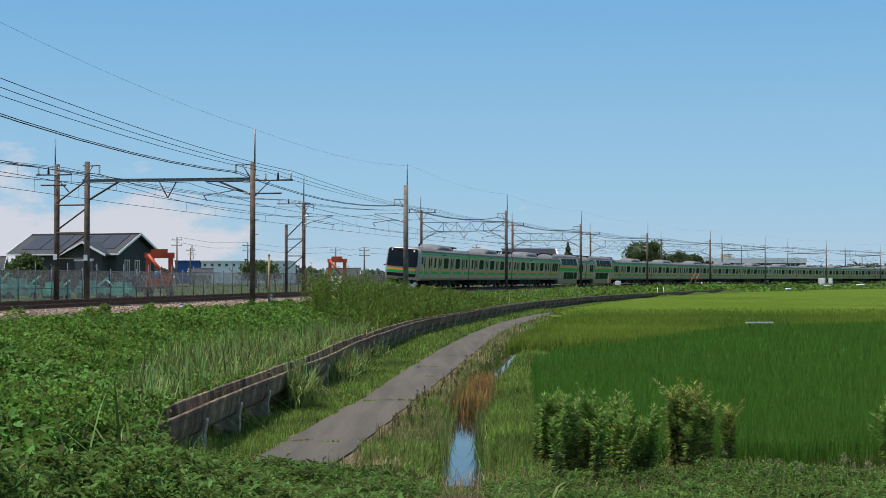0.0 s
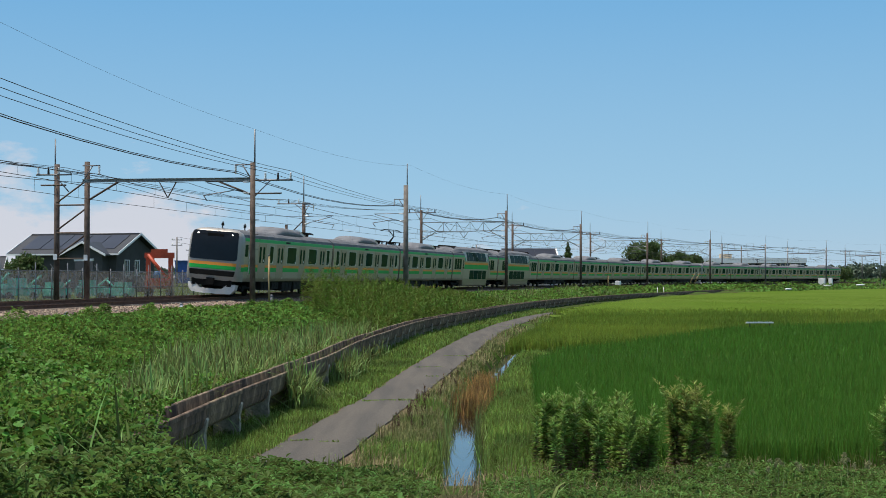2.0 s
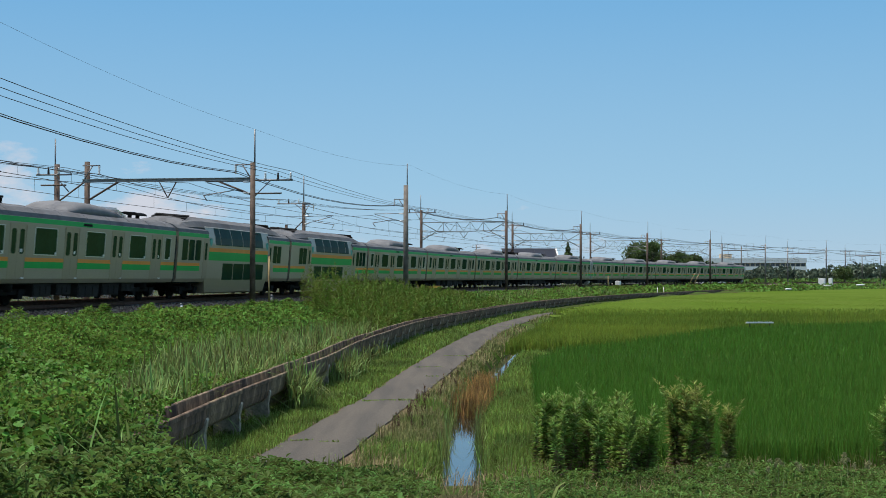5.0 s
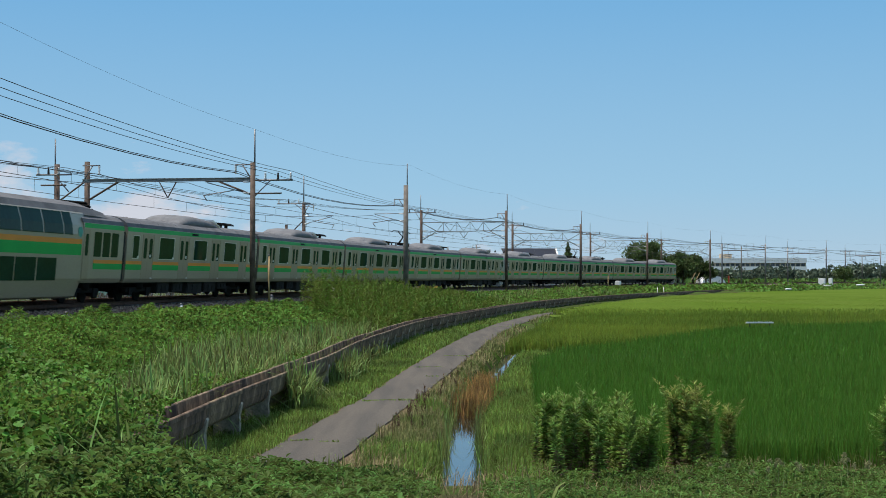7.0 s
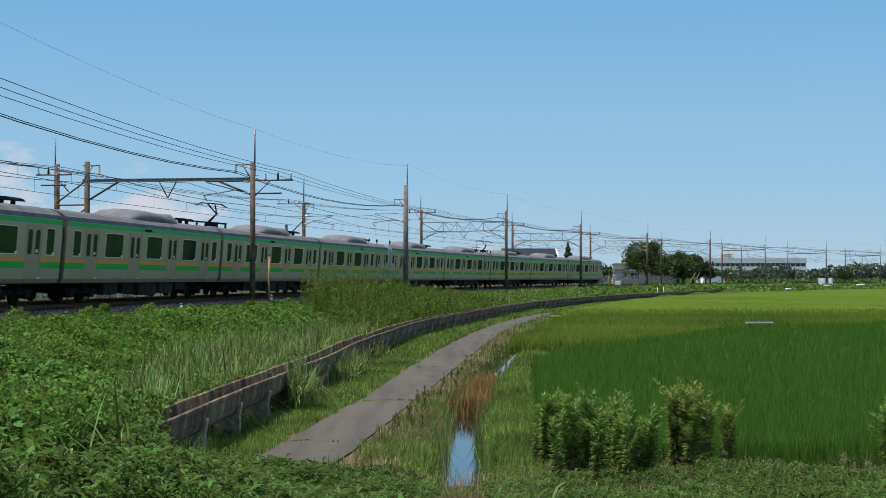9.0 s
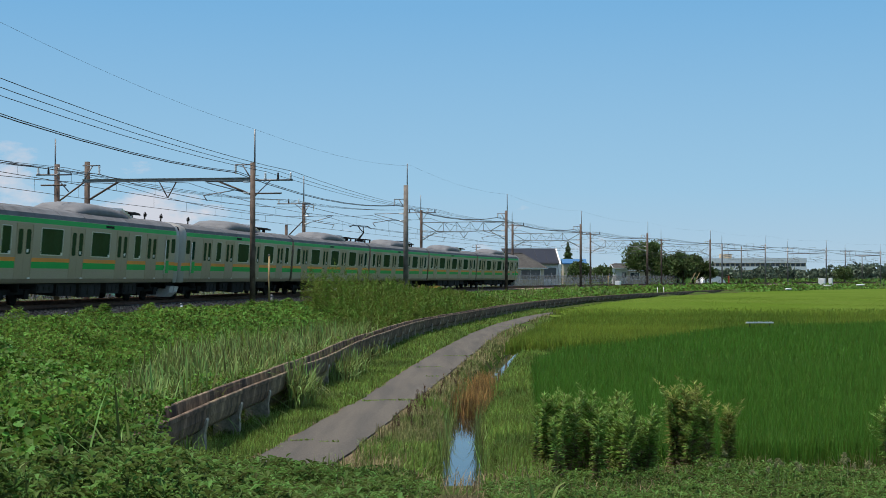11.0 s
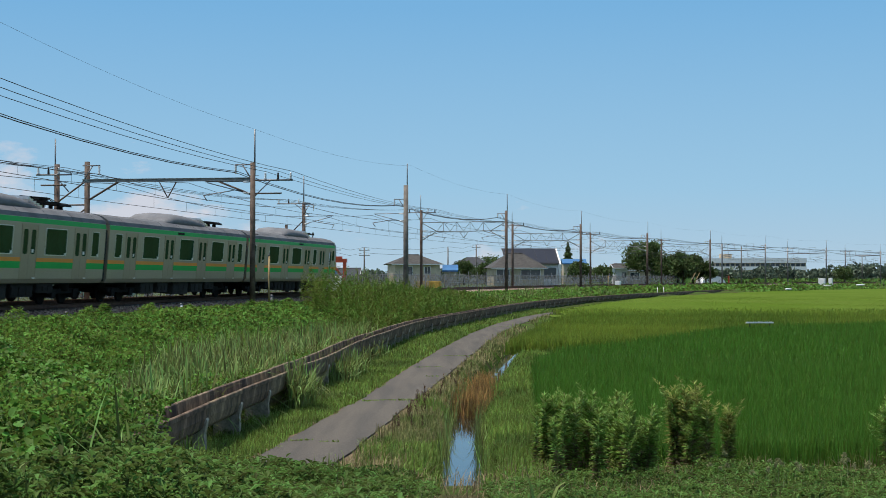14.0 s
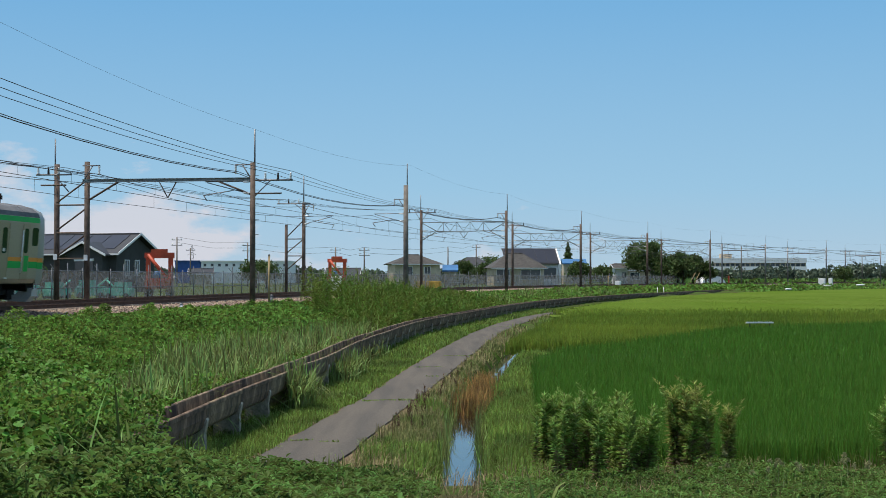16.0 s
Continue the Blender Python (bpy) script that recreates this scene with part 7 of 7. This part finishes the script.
FOXTAIL = material("foxtail_seed", (0.32, 0.33, 0.16), 0.8, 0, 0.2, 2.0, 9, 0, through_light=0.3, spec=0.1)


def make_seedheads():
    V, F, c = [], [], 0
    rs = np.random.RandomState(9)
    W, G = [], []
    cw = 0
    for i in range(30):
        x, y = rs.uniform(3.4, 6.2), rs.uniform(17, 19.5)
        if abs(x) > 0.3 * y:
            continue
        z = float(ground_z(np.array([x]), np.array([y]))[0])
        h = rs.uniform(0.35, 0.62)
        a = rs.uniform(0, 6.28)
        pts = [np.array([x, y, z]), np.array([x, y, z + h * 0.8]), np.array([x + 0.03 * math.cos(a), y, z + h]), np.array([x + 0.09 * math.cos(a), y, z + h * 0.97])]
        v, f = blades(np.array([pts[0]]), h, 0.008, 0.05)
        V.append(v); F.append(f + c); c += len(v)
        n = 44
        t = rs.uniform(0, 1, n)[:, None]
        p = pts[2] * (1 - t) + pts[3] * t + np.array([0, 0, 0.03]) * np.sin(t * 3.14) + rs.normal(0, 0.009, (n, 3))
        v, f = leaves(p, 0.034, 0.5, 0.1, rs=rs)
        V.append(v); F.append(f + c); c += len(v)
    soup("foxtail_grass", np.concatenate(V), np.concatenate(F), FOXTAIL, "foxtail grass with pale nodding seed heads", "foxtail grass")


make_seedheads()


# ---- trees ----
def tree(label, x, y, h, w, mat=TREE, n=1500, leaf=0.42, conifer=False, seed=1, base=-0.35, trunk=0.25):
    rs = np.random.RandomState(seed)
    th = thing("tree", label, "tree", pose(x, y, base))
    bm = bmesh.new()
    rod(bm, (0, 0, 0), (rs.normal(0, 0.1), 0, h * (0.95 if conifer else 0.55)), h * 0.035, h * (0.008 if conifer else 0.018), 8)
    part("trunk", bm, BARK, th)
    pts = []
    if conifer:
        t = rs.beta(1.1, 1.5, n)
        r = (1 - t) * w / 2 * rs.uniform(0.55, 1.05, n) * (1 + 0.25 * np.sin(t * 40))
        a = rs.uniform(0, 6.28, n)
        pts = np.stack([np.cos(a) * r, np.sin(a) * r, h * (0.08 + 0.92 * t)], 1)
    else:
        k = 42
        c = rs.normal(0, 1, (k, 3)); c /= np.linalg.norm(c, axis=1)[:, None]
        c *= rs.uniform(0.35, 1.0, (k, 1)) ** 0.5
        c[:, 2] = np.where(c[:, 2] < -0.55, -c[:, 2], c[:, 2])
        cen = c * np.array([w / 2 * 0.8, w / 2 * 0.8, h * 0.36]) + np.array([0, 0, h * 0.56])
        for j in range(k):
            bm = bmesh.new() if j < 7 else None
            if bm:
                rod(bm, (0, 0, h * rs.uniform(0.22, 0.5)), cen[j], h * 0.012, h * 0.004, 5)
                part("limb", bm, BARK, th)
            m = n // k
            p = rs.normal(0, 1, (m, 3)); p /= np.linalg.norm(p, axis=1)[:, None]
            rad = w * rs.uniform(0.13, 0.22)
            pts.append(cen[j] + p * rad * rs.uniform(0.25, 1.08, (m, 1)) * np.array([1, 1, 0.8]))
        pts = np.concatenate(pts)
        pts[:, 2] = np.maximum(pts[:, 2], 0.15)
    v, f = leaves(pts, leaf * rs.uniform(0.6, 1.4, len(pts)), 0.8, 0.35, rs=rs)
    o = soup("crown", v, f, mat, "", "", "", th)
    return th


tree("large round dark green tree behind the fence", 40.0, 294, 8.9, 9.4, n=7500, seed=3)
tree("dark green tree with an uneven crown", 46.0, 292, 6.6, 6.2, n=5000, seed=4)
tree("dark green tree beside the fence", 49.6, 296, 6.2, 5.4, n=4500, seed=6)
tree("low bushy tree at the fence", 43.5, 290, 4.6, 5.5, n=2200, seed=21)
tree("low bushy tree at the fence", 46.5, 289, 5.2, 6.0, n=2600, seed=22)
tree("low bushy tree at the fence", 51.8, 294, 4.6, 5.0, n=2000, seed=23)
tree("slim dark conifer standing above the roofs", 33.5, 400, 11.2, 5.4, conifer=True, n=1800, leaf=0.5, seed=7)
tree("low round garden tree behind the fence", 8.5, 300, 4.6, 6.0, n=1500, seed=8)
tree("bushy garden tree behind the fence", 4.3, 305, 5.2, 5.5, n=1500, seed=9)
tree("dense garden tree behind the house", 11.0, 350, 7.0, 8.0, n=1500, seed=10)
tree("dark bushy tree by the fence", 27.5, 300, 4.6, 6.0, n=1800, seed=12)
tree("dark bushy tree by the fence", 31.8, 298, 4.0, 5.0, n=1500, seed=13)
tree("round clipped tree beside the dark house", -37.6, 135, 3.6, 4.6, n=1900, leaf=0.28, seed=14)
tree("small bushy tree behind the fence", -22.5, 190, 3.6, 4.2, n=1000, leaf=0.3, seed=15)
tree("bushy tree behind the fence", -26.3, 210, 4.0, 5.5, n=1200, leaf=0.35, seed=16)
tree("round bushy tree near the crossing", 100, 372, 4.2, 6.0, n=1000, seed=17)
tree("dark green tree beyond the crossing", 132, 380 + 40, 9.0, 8.0, n=2000, seed=18)


def belt(name, label, x0, x1, y0, y1, n, h0, h1, leaf, seed):
    """Far woods: many crowns of small leaves along a belt."""
    rs = np.random.RandomState(seed)
    P_, k = [], 130
    for i in range(n):
        t = rs.rand()
        x, y = x0 + (x1 - x0) * t + rs.normal(0, 2.5), y0 + (y1 - y0) * t + rs.normal(0, 6)
        h = rs.uniform(h0, h1) * (0.75 + 0.35 * math.sin(t * 31 + seed) * math.sin(t * 12))
        p = rs.normal(0, 1, (k, 3)); p /= np.linalg.norm(p, axis=1)[:, None]
        w = h * rs.uniform(0.45, 0.8)
        P_.append(np.array([x, y, h * 0.5 - 0.4]) + p * np.array([w, w, h * 0.52]) * rs.uniform(0.75, 1.05, (k, 1)))
    p = np.concatenate(P_)
    v, f = leaves(p, leaf * rs.uniform(0.6, 1.4, len(p)), 0.8, 0.3, rs=rs)
    soup(name, v, f, HAZED_TREE, label, "woods")


belt("far_woods", "line of distant trees on the horizon with haze in their leaf colour", -420, 460, 1150, 1150, 230, 7, 13, 2.6, 1)
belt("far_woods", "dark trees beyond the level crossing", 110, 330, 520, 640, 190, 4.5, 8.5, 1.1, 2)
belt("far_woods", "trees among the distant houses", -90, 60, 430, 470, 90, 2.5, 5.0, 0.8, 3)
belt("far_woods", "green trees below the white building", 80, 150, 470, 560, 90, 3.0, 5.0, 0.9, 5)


def low_growth():
    """Weeds and shrubs near the crossing and along the far bank."""
    n = 9000
    q = RS.uniform(215, 420, n)
    d = RS.uniform(2.2, 15, n)
    pts = np.array([P(a, b) for a, b in zip(q[:4000], d[:4000])])
    z = ground_z(pts[:, 0], pts[:, 1]) + RS.uniform(0.1, 0.9, len(pts)) * (0.5 + 0.5 * rough(pts[:, 0], pts[:, 1], 0.2))
    v, f = leaves(place(pts[:, 0], pts[:, 1], z), RS.uniform(0.4, 0.9, len(pts)), 0.8, 0.5)
    soup("crossing_weeds", v, f, KUDZU, "green weeds along the far railway bank", "weeds")
    m = 5000
    x, y = RS.uniform(40, 190, m), RS.uniform(330, 520, m)
    qq, dd = line_qd(x, y)
    ok = dd < -10
    x, y = x[ok], y[ok]
    v, f = leaves(place(x, y, -0.3 + RS.uniform(0, 1.0, len(x))), RS.uniform(0.6, 1.5, len(x)), 0.8, 0.5)
    soup("waste_ground_weeds", v, f, WEED, "green overgrown ground beyond the tracks", "weeds")


low_growth()

motions()
